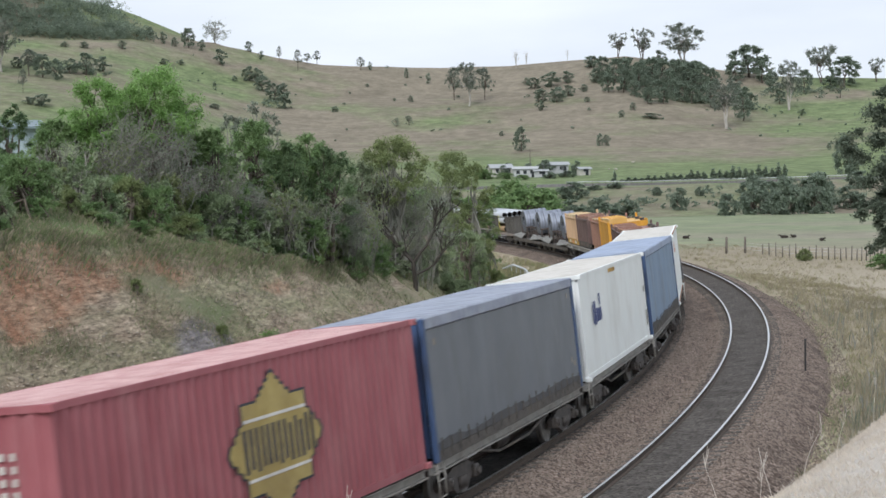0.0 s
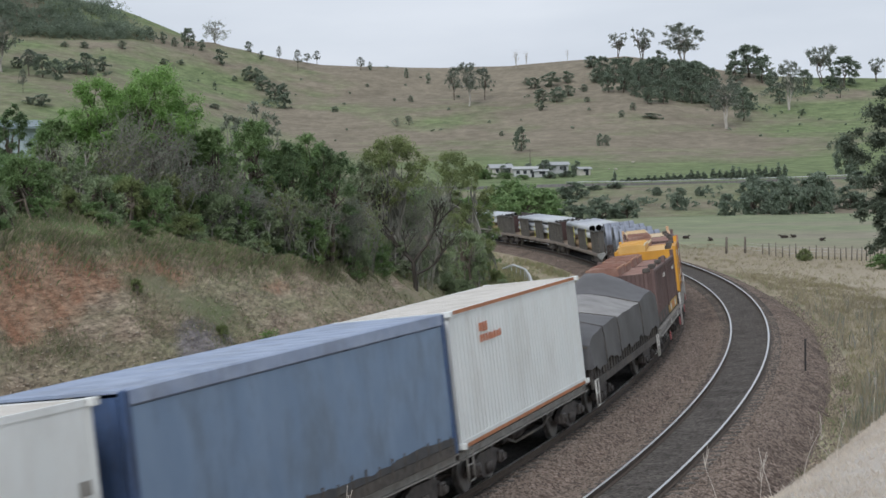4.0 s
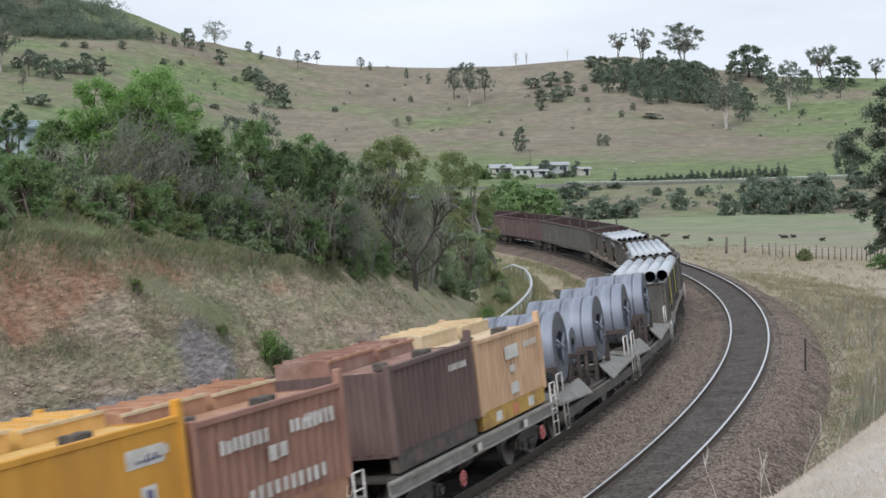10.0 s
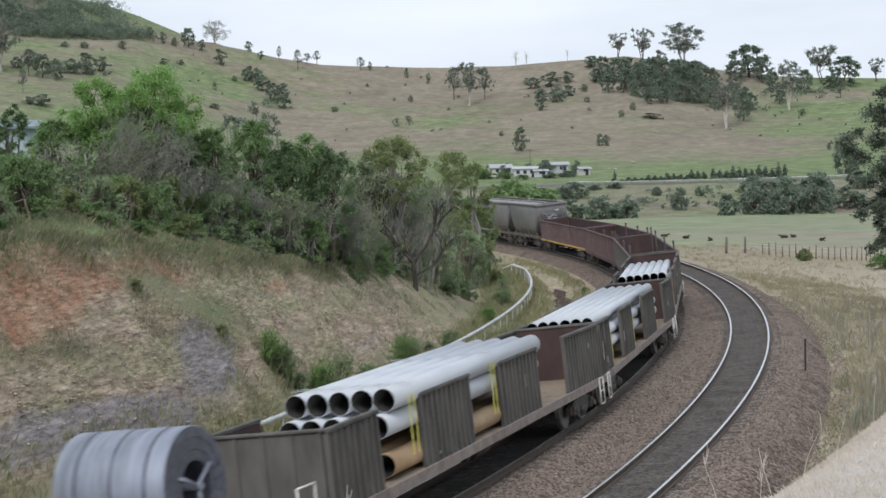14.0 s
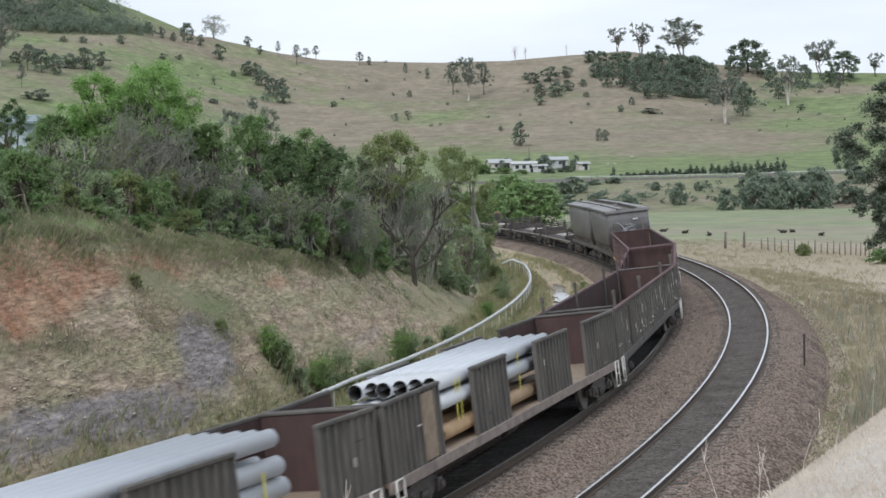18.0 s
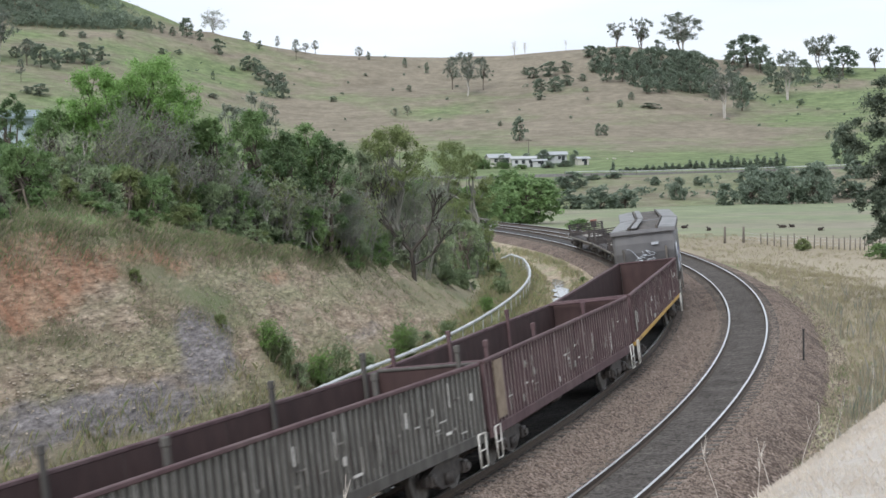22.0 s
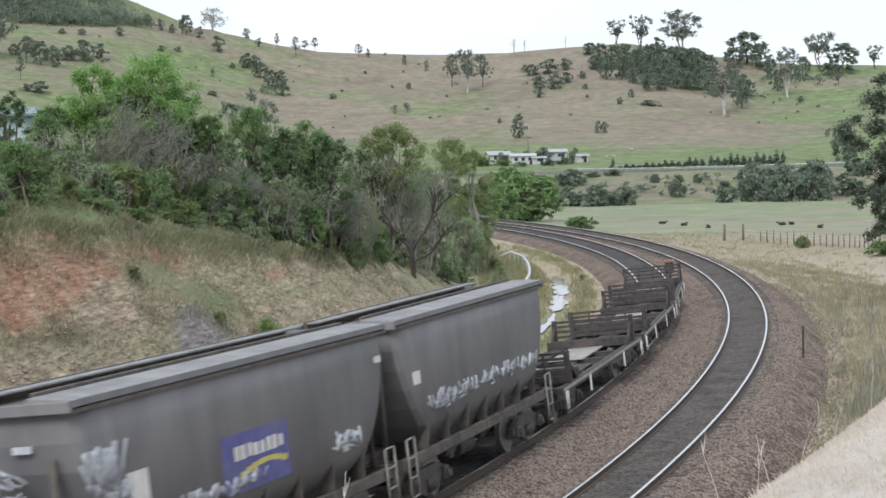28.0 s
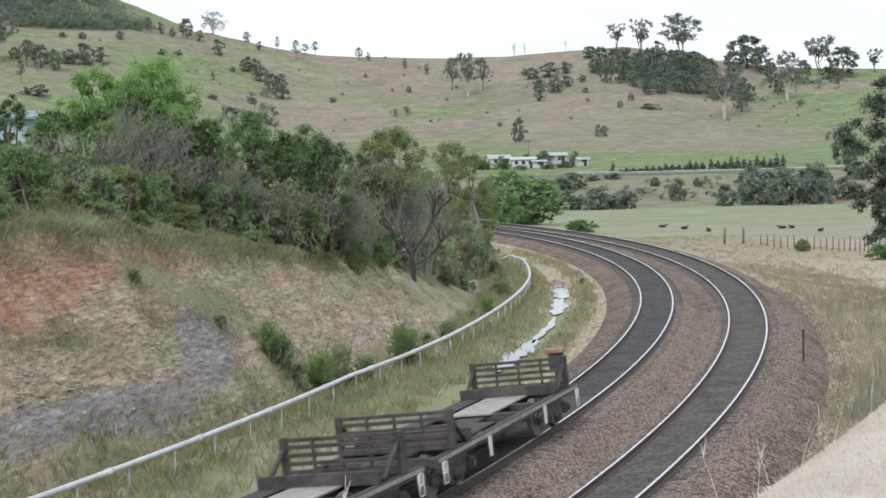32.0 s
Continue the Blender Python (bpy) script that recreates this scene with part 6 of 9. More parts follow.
# ---- covered hoppers ----
def hopper(u0, u1, label, marks):
    L, mid = u1 - u0, (u0 + u1) / 2
    w = thing("hopper_wagon", label, "freight wagon", "wagons of the freight train")
    h2 = L / 2
    bm = fresh()
    levels = [(1.25, 1.02, 1.55), (1.62, 1.28, 1.05), (2.0, 1.31, 0.66), (2.4, 1.315, 0.36), (2.8, 1.31, 0.16), (3.2, 1.30, 0.06), (3.66, 1.29, 0.04)]
    rings = []
    for z, hw, back in levels:                  # the ends lean in below the eaves
        hx = h2 - 0.10 - back
        rings.append([bm.verts.new(q) for q in ((hx, -hw + 0.1, z), (hx, hw - 0.1, z), (hx - 0.1, hw, z), (-hx + 0.1, hw, z), (-hx, hw - 0.1, z), (-hx, -hw + 0.1, z), (-hx + 0.1, -hw, z), (hx - 0.1, -hw, z))])
    for a, b_ in zip(rings, rings[1:]):
        for i in range(8):
            bm.faces.new((a[i], a[(i + 1) % 8], b_[(i + 1) % 8], b_[i])).smooth = i in (2, 6)
    bm.faces.new(rings[0][::-1])
    bm.faces.new(rings[-1])
    bmesh.ops.recalc_face_normals(bm, faces=bm.faces[:])
    part("hopper_body", bm, M_HOPPER, w)
    for y in (-1, 1):
        bm = fresh()
        extrude_profile(bm, [(y * 1.20, 3.60), (y * 1.37, 3.60), (y * 1.37, 3.655), (y * 1.20, 3.655)], -h2, h2)
        part("eave_angle", bm, M_UNDER, w)
        bm = fresh()
        extrude_profile(bm, [(y * 1.20, 3.68), (y * 1.36, 3.68), (y * 1.36, 3.77), (y * 1.20, 3.77)], -h2, h2)
        part("roof_edge", bm, M_HOPPER, w)
        bm = fresh()
        extrude_profile(bm, [(y * 1.34, 3.775), (y * 0.66, 3.84), (y * 0.66, 3.74), (y * 1.34, 3.70)], -h2 + 0.04, h2 - 0.04)
        part("roof_slope", bm, M_HOPPERTOP, w, "pale grey roof slope")
        bm = fresh()
        box(bm, -h2, h2, y * 1.2 - 0.06, y * 1.2 + 0.06, 0.92, 1.14, 0, 0.02)
        part("side_sill", bm, M_UNDER, w)
        for k in range(7):
            x = -h2 + 1.4 + (L - 2.8) * k / 6
            bm = fresh()
            solid(bm, [(x - 0.03, y * 1.26, 1.14), (x + 0.03, y * 1.26, 1.14), (x + 0.03, y * 1.31, 1.66), (x - 0.03, y * 1.31, 1.66), (x - 0.03, y * 1.02, 1.14), (x + 0.03, y * 1.02, 1.14), (x + 0.03, y * 1.26, 1.66), (x - 0.03, y * 1.26, 1.66)],
                  [(0, 1, 2, 3), (7, 6, 5, 4), (0, 3, 7, 4), (1, 5, 6, 2), (3, 2, 6, 7), (0, 4, 5, 1)])
            bmesh.ops.recalc_face_normals(bm, faces=bm.faces[:])
            part("side_bracket", bm, M_UNDER, w)
    for sx in (-1, 1):
        bm = fresh()
        box(bm, sx * (h2 - 0.02) - 0.03, sx * (h2 - 0.02) + 0.03, -1.36, 1.36, 3.61, 3.77, 0, 0.01)
        part("roof_end", bm, M_HOPPER, w)
        for y in (-0.85, 0.85):
            bm = fresh()
            tube(bm, (sx * (h2 - 0.12), y, 1.14), (sx * (h2 - 0.14), y * 1.05, 3.0), 0.05, 6)
            part("end_stay", bm, M_UNDER, w)
    bm = fresh()
    extrude_profile(bm, [(-0.64, 3.68), (0.64, 3.68), (0.64, 3.72), (-0.64, 3.72)], -h2 + 0.1, h2 - 0.1)
    part("hatch_trough", bm, M_UNDER, w, "dark trough along the roof")
    for y in (-0.58, 0.58):
        bm = fresh()
        box(bm, -h2 + 0.3, h2 - 0.3, y - 0.04, y + 0.04, 3.72, 3.89, 0, 0.01)
        part("hatch_coaming", bm, M_UNDER, w)
    bm = fresh()
    box(bm, -h2 + 0.2, h2 - 0.2, -0.50, -0.24, 3.84, 3.88, 0, 0.01)
    part("roof_walkway", bm, M_HOPPERTOP, w)
    for x in (-2.0, 0.4, 2.6):
        bm = fresh()
        solid(bm, [(x - 1.0, -0.9, 1.26), (x + 1.0, -0.9, 1.26), (x + 1.0, 0.9, 1.26), (x - 1.0, 0.9, 1.26), (x - 0.35, -0.5, 0.5), (x + 0.35, -0.5, 0.5), (x + 0.35, 0.5, 0.5), (x - 0.35, 0.5, 0.5)],
              [(4, 5, 6, 7)[::-1], (0, 1, 5, 4), (1, 2, 6, 5), (2, 3, 7, 6), (3, 0, 4, 7), (0, 3, 2, 1)])
        part("discharge_chute", bm, M_UNDER, w)
    for sx in (-1, 1):
        ladder(w, sx * (h2 - 0.3), 1.30, 0.4, 1.5, material=M_BARE)
        add_bogie(w, sx * (h2 - 1.7))
        bm = fresh()
        box(bm, sx * h2 - 0.06, sx * h2 + 0.06, -1.2, 1.2, 0.86, 1.14)
        part("end_sill", bm, M_UNDER, w)
    bm = fresh()
    box(bm, -h2, h2, -0.3, 0.3, 0.7, 1.2)
    part("centre_sill", bm, M_UNDER, w)
    couplers(w, L)
    brake_gear(w, L)
    marks(w, h2)
    ride(w, mid, L - 3.4)
    return w


def scrawl(w, x0, x1, z0, z1, n, seed, y=1.318, material=None, name="graffiti", tilt=0.25):
    """Illegible sprayed strokes."""
    rng = random.Random(seed)
    bm = fresh()
    for i in range(n):
        x = x0 + (x1 - x0) * (i + rng.uniform(0, 0.8)) / n
        za = z0 + (z1 - z0) * rng.uniform(0, 0.35)
        zb = z1 - (z1 - z0) * rng.uniform(0, 0.35)
        tube(bm, (x, y, za), (x + rng.uniform(-tilt, tilt), y, zb), 0.022 * rng.uniform(0.7, 1.5), 4)
        if rng.random() < 0.4:
            tube(bm, (x, y, za), (x + rng.uniform(0.1, 0.3), y, za + rng.uniform(-0.05, 0.2)), 0.02, 4)
    tagged(part(name, bm, material or M_GRAFFITI, w, "pale sprayed scrawl"), kind="stuff")


def end_scrawl(w, h2):
    rng = random.Random(8)
    bm = fresh()
    for i in range(26):
        a = rng.uniform(0, 6.28)
        y, z = 0.1 + 0.42 * math.cos(a) * rng.uniform(0.5, 1), 2.62 + 0.3 * math.sin(a) * rng.uniform(0.4, 1)
        tube(bm, (h2 - 0.11, y, z), (h2 - 0.11, y + rng.uniform(-0.3, 0.3), z + rng.uniform(-0.12, 0.12)), 0.02, 4)
    for k in range(8):
        tube(bm, (h2 - 0.11, -0.75 + 0.1 * k, 3.0 - 0.02 * k * k), (h2 - 0.11, -0.65 + 0.1 * k, 3.0 - 0.02 * (k + 1) * (k + 1)), 0.02, 4)
    box(bm, h2 - 0.115, h2 - 0.105, 0.3, 0.6, 3.1, 3.2)
    tagged(part("end_graffiti", bm, M_GRAFFITI, w), kind="stuff")


def marks_a(w, h2):
    end_scrawl(w, h2)
    scrawl(w, h2 - 1.1, h2 - 0.35, 2.4, 3.1, 30, 1)
    scrawl(w, h2 - 1.3, h2 - 0.7, 2.1, 2.6, 16, 5)
    scrawl(w, h2 - 4.4, h2 - 2.1, 1.75, 2.05, 26, 2)
    scrawl(w, h2 - 5.2, h2 - 4.2, 1.8, 2.05, 10, 6)
    bm = fresh()
    box(bm, h2 - 1.75, h2 - 1.2, 1.306, 1.322, 1.9, 2.6)
    part("white_patch", bm, M_MARK, w)
    bm = fresh()
    box(bm, -0.9, 1.3, 1.306, 1.320, 1.75, 2.65)
    pn = part("painted_panel", bm, M_GRAFBLUE, w, "faded blue painted panel")
    bm = fresh()
    bars(bm, -0.7, 1.0, 1.322, 2.24, 2.46, 8, 12, 0.2)
    part("panel_lettering", bm, M_MARK, pn)
    bm = fresh()
    for k in range(8):
        box(bm, -0.8 + k * 0.2, -0.6 + k * 0.2, 1.322, 1.326, 2.08 - 0.022 * (k - 3) ** 2 * 0.4, 2.16 - 0.022 * (k - 3) ** 2 * 0.3)
    part("swoosh", bm, M_GRAFYEL, pn)
    scrawl(w, -3.7, -2.6, 1.75, 2.15, 18, 3)
    for x, z in ((-4.9, 3.1), (-3.2, 1.75), (2.2, 1.8)):
        bm = fresh()
        box(bm, x, x + 0.3, 1.306, 1.322, z, z + 0.12)
        part("stencil_mark", bm, M_MARK, w)


def marks_b(w, h2):
    end_scrawl(w, h2)
    scrawl(w, -h2 + 1.2, h2 - 1.6, 1.85, 2.22, 54, 4)
    scrawl(w, h2 - 3.0, h2 - 1.6, 1.8, 2.1, 14, 7)
    bm = fresh()
    box(bm, h2 - 1.2, h2 - 0.8, 1.306, 1.322, 2.45, 2.7)
    part("white_patch", bm, M_MARK, w)


HOPPER = "dusty charcoal covered hopper wagon sprayed with pale graffiti"
hopper(159.9, 170.25, "dusty charcoal covered hopper wagon with graffiti and a blue panel", marks_a)
hopper(170.65, 181.05, HOPPER, marks_b)


# ---- empty low flats with end racks ----
def rack_flat(u0, u1, racks, label, deck=0.96):
    L, mid = u1 - u0, (u0 + u1) / 2
    w = thing("low_flat_wagon", label, "freight wagon", "wagons of the freight train")
    bm = fresh()
    box(bm, -L / 2, L / 2, -0.32, 0.32, 0.58, deck - 0.05, 0, 0.02)
    part("centre_sill", bm, M_RACK, w)
    for y in (-1, 1):
        bm = fresh()
        extrude_profile(bm, [(y * 1.14, deck - 0.17), (y * 1.3, deck - 0.17), (y * 1.3, deck), (y * 1.14, deck)], -L / 2, L / 2)
        part("side_sill", bm, M_RACK, w)
        bm = fresh()
        box(bm, -L / 2 + 0.1, L / 2 - 0.1, y * 1.305 - 0.006, y * 1.305 + 0.006, deck - 0.1, deck - 0.02)
        part("worn_edge", bm, M_BARE, w)
    for i in range(8):
        x = -L / 2 + 0.3 + (L - 0.6) * i / 7
        bm = fresh()
        box(bm, x - 0.12, x + 0.12, -1.12, 1.12, deck - 0.16, deck - 0.01)
        part("cross_member", bm, M_RACK, w)
    for x0, x1, y0, y1, m_ in ((-L / 2 + 1.6, -0.6, -0.55, 0.5, M_BARE), (0.9, L / 2 - 2.6, -0.3, 1.05, M_RACK), (-L / 2 + 1.2, L / 2 - 2.2, -1.1, -0.7, M_RACK), (1.2, L / 2 - 2.9, -0.62, -0.38, M_BARE)):
        bm = fresh()
        box(bm, x0, x1, y0, y1, deck - 0.008, deck + 0.03)
        part("deck_plate", bm, m_, w)
    for x in racks:
        bm = fresh()
        box(bm, x - 0.045, x + 0.045, -1.15, 1.15, deck + 0.005, deck + 0.085)
        rk = part("end_rack", bm, M_RACK, w, "dark barred end rack")
        for y in (-1.22, 1.22):
            bm = fresh()
            box(bm, x - 0.07, x + 0.07, y - 0.07, y + 0.07, deck, deck + 0.82, 0, 0.015)
            part("rack_post", bm, M_RACK, rk)
        for z in (0.14, 0.30, 0.46, 0.62, 0.76):
            bm = fresh()
            box(bm, x - 0.045, x + 0.045, -1.15, 1.15, deck + z - 0.035, deck + z + 0.035)
            part("rack_bar", bm, M_RACK, rk)
        for k in range(3):
            bm = fresh()
            box(bm, x - 0.03, x + 0.03, -0.625 + k * 0.6, -0.575 + k * 0.6, deck + 0.1, deck + 0.78)
            part("rack_upright", bm, M_RACK, rk)
        for y in (-1.2, 1.2):
            bm = fresh()
            tube(bm, (x - 0.9 * (1 if x > 0 else -1), y, deck + 0.02), (x, y, deck + 0.66), 0.05, 6)
            part("rack_brace", bm, M_RACK, rk)
        bm = fresh()
        box(bm, x - 1.15 * (1 if x > 0 else -1) - 0.05, x - 1.15 * (1 if x > 0 else -1) + 0.05, -1.25, 1.25, deck, deck + 0.26, 0, 0.01)
        part("end_stop", bm, M_RACK, rk)
    for sx in (-1, 1):
        ladder(w, sx * (L / 2 - 0.35), 1.33, 0.42, deck - 0.12, 0.2, material=M_MARK)
        bm = fresh()
        box(bm, sx * (L / 2 - 3.5) - 0.09, sx * (L / 2 - 3.5) + 0.09, 1.31, 1.335, deck - 0.52, deck - 0.1)
        part("white_marker_plate", bm, M_MARK, w, "white painted plate on the sill")
        add_bogie(w, sx * (L / 2 - 1.7))
    couplers(w, L)
    brake_gear(w, L)
    ride(w, mid, L - 3.4)
    return w


EMPTY = "empty low flat wagon of dark steel with barred end racks"
rack_flat(182.0, 194.3, (4.9, -5.0), EMPTY)
rack_flat(194.9, 205.9, (4.1, -4.6), EMPTY)
last = rack_flat(206.5, 218.1, (4.5, -4.9), "dark steel flat wagon with end racks and a tail marker")
# tail marker on the last wagon
bm = fresh()
box(bm, -6.05, -5.75, 0.58, 0.94, 1.30, 1.78, 0, 0.03)
tail = part("tail_marker", bm, M_RACK, last, "dark end-of-train unit with a rusty lid")
bm = fresh()
box(bm, -6.10, -5.70, 0.52, 1.0, 1.78, 1.90, 0, 0.02)
part("lid", bm, M_RUSTTOP, tail)
bm = fresh()
tube(bm, (-5.8, 0.76, 0.85), (-5.85, 0.76, 1.32), 0.06, 8)
part("mast", bm, M_RACK, tail)

# ================= plants =================
def cloud(name, quads, mats, mi=None, tris=False):
    """One mesh from an array of separate leaves (n, 4 or 3 corners, 3)."""
    n, c = quads.shape[:2]
    me = bpy.data.meshes.new(name)
    me.vertices.add(n * c)
    me.vertices.foreach_set("co", np.ascontiguousarray(quads, dtype=np.float32).ravel())
    me.loops.add(n * c)
    me.loops.foreach_set("vertex_index", np.arange(n * c, dtype=np.int32))
    me.polygons.add(n)
    me.polygons.foreach_set("loop_start", np.arange(0, n * c, c, dtype=np.int32))
    me.polygons.foreach_set("loop_total", np.full(n, c, dtype=np.int32))
    for m in mats:
        me.materials.append(m)
    if mi is not None:
        me.polygons.foreach_set("material_index", np.asarray(mi, dtype=np.int32))
    me.update()
    return me


def leaves_on(rng, centre, radius, count, size, droop=0.3, squash=0.85):
    """Leaves of one lobe of a crown: pointed lozenges strung along twigs that fan out from its middle."""
    per = 9
    k = max(1, count // per)
    v = rng.normal(size=(k, 3)) + np.array([0, 0, 0.30])
    v /= np.linalg.norm(v, axis=1)[:, None]
    reach = radius * (0.50 + 0.85 * rng.random(k))
    t = 0.25 + 0.75 * rng.random((k, per))
    along = np.repeat(v, per, axis=0)
    far = (reach[:, None] * t).ravel()
    pos = centre + along * far[:, None] * np.array([1, 1, squash]) + rng.normal(scale=radius * 0.10, size=(k * per, 3))
    pos[:, 2] -= 0.22 * radius * (t.ravel() ** 2) * np.repeat(rng.random(k), per)
    nrm = along * 0.35 + rng.normal(scale=0.6, size=along.shape) + np.array([0, 0, 0.8])
    nrm /= np.linalg.norm(nrm, axis=1)[:, None]
    a = np.cross(nrm, rng.normal(size=along.shape)) + along * 0.5
    a[:, 2] -= droop
    a /= np.linalg.norm(a, axis=1)[:, None]
    b = np.cross(nrm, a)
    s = size * (0.55 + 0.9 * rng.random(k * per))[:, None]
    return np.stack([pos - a * s, pos + b * s * 0.42, pos + a * s, pos - b * s * 0.42], 1)


def twig_rods(p, q, r0, r1):
    """Thin three-sided rods from points p to points q, as one array of quads."""
    d = q - p
    d /= np.linalg.norm(d, axis=1)[:, None] + 1e-9
    u = np.cross(d, np.array([0.31, 0.87, 0.38]))
    u /= np.linalg.norm(u, axis=1)[:, None] + 1e-9
    w = np.cross(d, u)
    out = []
    for i in range(3):
        a, b = 2.0944 * i, 2.0944 * (i + 1)
        ea, eb = u * math.cos(a) + w * math.sin(a), u * math.cos(b) + w * math.sin(b)
        out.append(np.stack([p + ea * r0, p + eb * r0, q + eb * r1, q + ea * r1], 1))
    return np.concatenate(out)


def limb_tubes(bm, pts, r0, r1, n=6):
    for i in range(len(pts) - 1):
        k0, k1 = i / (len(pts) - 1), (i + 1) / (len(pts) - 1)
        tube(bm, pts[i], pts[i + 1], r0 + (r1 - r0) * k0, n, 0, r0 + (r1 - r0) * k1, caps=False)


def crooked(rng, a, b, n=4, wob=0.12):
    a, b = np.array(a, float), np.array(b, float)
    L = np.linalg.norm(b - a)
    pts = [a + (b - a) * i / n + (rng.normal(size=3) * wob * L / n if 0 < i < n else 0) for i in range(n + 1)]
    return [Vector(p) for p in pts]


def tree(x, y, top, width, label, leaf, seed, lobes=26, per=190, size=0.13, trunk=0.5, bark=None, stems=1, lean=0.0, bare=0.0, name="tree", shape="round", base=None, category="tree", group="", fine=1.0, limbs=11, extra=(), girth=1.0):
    """A tree on the ground at x, y, reaching up to the height top. trunk: share of the height without leaves."""
    rng = np.random.default_rng(seed)
    z0 = ground_z(x, y) if base is None else base
    H = max(top - z0, 0.6)
    t = thing(name, label, category, group, Matrix.Translation((x, y, z0 - 0.05)))
    W = width / 2
    centres = []
    for i in range(lobes):
        a = rng.random() * 6.283
        r = math.sqrt(rng.random())
        k = rng.random()
        if shape == "round":
            lim = math.sqrt(max(0.06, 1 - (2 * k - 0.9) ** 2 / 1.25))
        elif shape == "flat":
            lim = 0.55 + 0.45 * k
        elif shape == "cone":
            lim = 1.05 - 0.95 * k
        else:                                        # thicket: wide at the foot
            lim = 1.0 - 0.45 * k
        lr = W * (0.24 + 0.2 * rng.random()) * (0.75 if shape == "cone" else 1) * fine
        zz = H * (trunk + (1 - trunk) * (0.08 + 0.9 * k)) - lr * 0.55
        centres.append((np.array([math.cos(a) * r * lim * (W - lr * 0.6) + lean * zz, math.sin(a) * r * lim * (W - lr * 0.6), max(zz, lr * 0.4)]), lr))
    centres += [(np.array([dx, dy, dz - z0]), lr) for dx, dy, dz, lr in extra]
    bm = fresh()
    for s in range(stems):
        a = rng.random() * 6.283
        foot = (0.25 * s * math.cos(a), 0.25 * s * math.sin(a), -0.1)
        topc = centres[int(rng.integers(lobes))][0] * (0.55, 0.55, 0) + np.array([0, 0, H * 0.78])
        main = crooked(rng, foot, topc, 5)
        limb_tubes(bm, main, girth * H * 0.028 / (1 + 0.35 * (stems - 1)) * (0.5 if stems > 4 else 1) + 0.02, 0.015)
        for c, lr in centres[s::stems][:limbs]:
            k = rng.uniform(0.35, 0.8)
            i = min(int(k * 5), 4)
            st = main[i].lerp(main[i + 1], k * 5 - i)
            limb_tubes(bm, crooked(rng, st, c, 3, 0.2), girth * (H * 0.010 + 0.012) * (0.5 if stems > 4 else 1), 0.006 * girth, 5)
            if bare:
                for _ in range(int(bare)):
                    tip = c + rng.normal(size=3) * lr * 1.1
                    limb_tubes(bm, crooked(rng, c * 0.8 + np.array(st) * 0.2, tip, 2, 0.25), 0.014 + H * 0.0015, 0.004, 4)
    part("trunk", bm, bark or M_BARK, t)
    if per:
        q = np.concatenate([leaves_on(rng, c, lr, int(per * (lr / (W * 0.34 * fine)) ** 1.6) + 8, size) for c, lr in centres])
        ob = new("crown", cloud("crown", q, [leaf]))
        ob.parent = t
    return t


# ---- thicket above the cutting ----
THICKET = "thicket above the railway cutting"


def twig_shrub(x, y, top, width, label, seed, stems=16, leaf=None, bark=None, leaves=5, group=THICKET):
    """A shrub of many thin upright stems that branch twice, with few leaves."""
    rng = np.random.default_rng(seed)
    z0 = ground_z(x, y)
    H, W = max(top - z0, 0.8), width / 2
    t = thing("shrub", label, "shrub", group, Matrix.Translation((x, y, z0 - 0.05)))
    a = rng.random(stems) * 6.283
    r = np.sqrt(rng.random(stems))
    foot = np.stack([0.45 * W * r * np.cos(a), 0.45 * W * r * np.sin(a), 0 * a - 0.1], 1)
    tip = np.stack([W * r * np.cos(a), W * r * np.sin(a), H * (1.0 - 0.35 * r * rng.random(stems))], 1)
    bend = (foot + tip) / 2 + rng.normal(scale=0.07 * H, size=foot.shape) * (1, 1, 0.3)
    q = [twig_rods(foot, bend, 0.022, 0.016), twig_rods(bend, tip, 0.016, 0.006)]
    k1 = 11
    f = (0.3 + 0.7 * rng.random((stems, k1, 1)))
    s1 = np.where(f < 0.5, foot[:, None] + (bend - foot)[:, None] * f * 2, bend[:, None] + (tip - bend)[:, None] * (f * 2 - 1)).reshape(-1, 3)
    d1 = rng.normal(size=s1.shape) * (0.6, 0.6, 0.35) + (0, 0, 0.85)
    e1 = s1 + d1 * (0.20 * H * (0.5 + rng.random(len(s1))))[:, None]
    q.append(twig_rods(s1, e1, 0.008, 0.004))
    k2 = 5
    f = 0.3 + 0.7 * rng.random((len(s1), k2, 1))
    s2 = (s1[:, None] + (e1 - s1)[:, None] * f).reshape(-1, 3)
    d2 = rng.normal(size=s2.shape) * (0.7, 0.7, 0.4) + (0, 0, 0.7)
    e2 = s2 + d2 * (0.09 * H * (0.5 + rng.random(len(s2))))[:, None]
    q.append(twig_rods(s2, e2, 0.0045, 0.0025))
    ob = new("branching", cloud("branching", np.concatenate(q), [bark or M_TWIG]))
    ob.parent = t
    if leaves:
        pick = e2[rng.integers(0, len(e2), len(e2) * leaves // 10)]
        ob = new("foliage", cloud("foliage", np.concatenate([leaves_on(rng, c, 0.10, 9, 0.026) for c in pick]), [leaf or L_GREY]))
        ob.parent = t
    return t


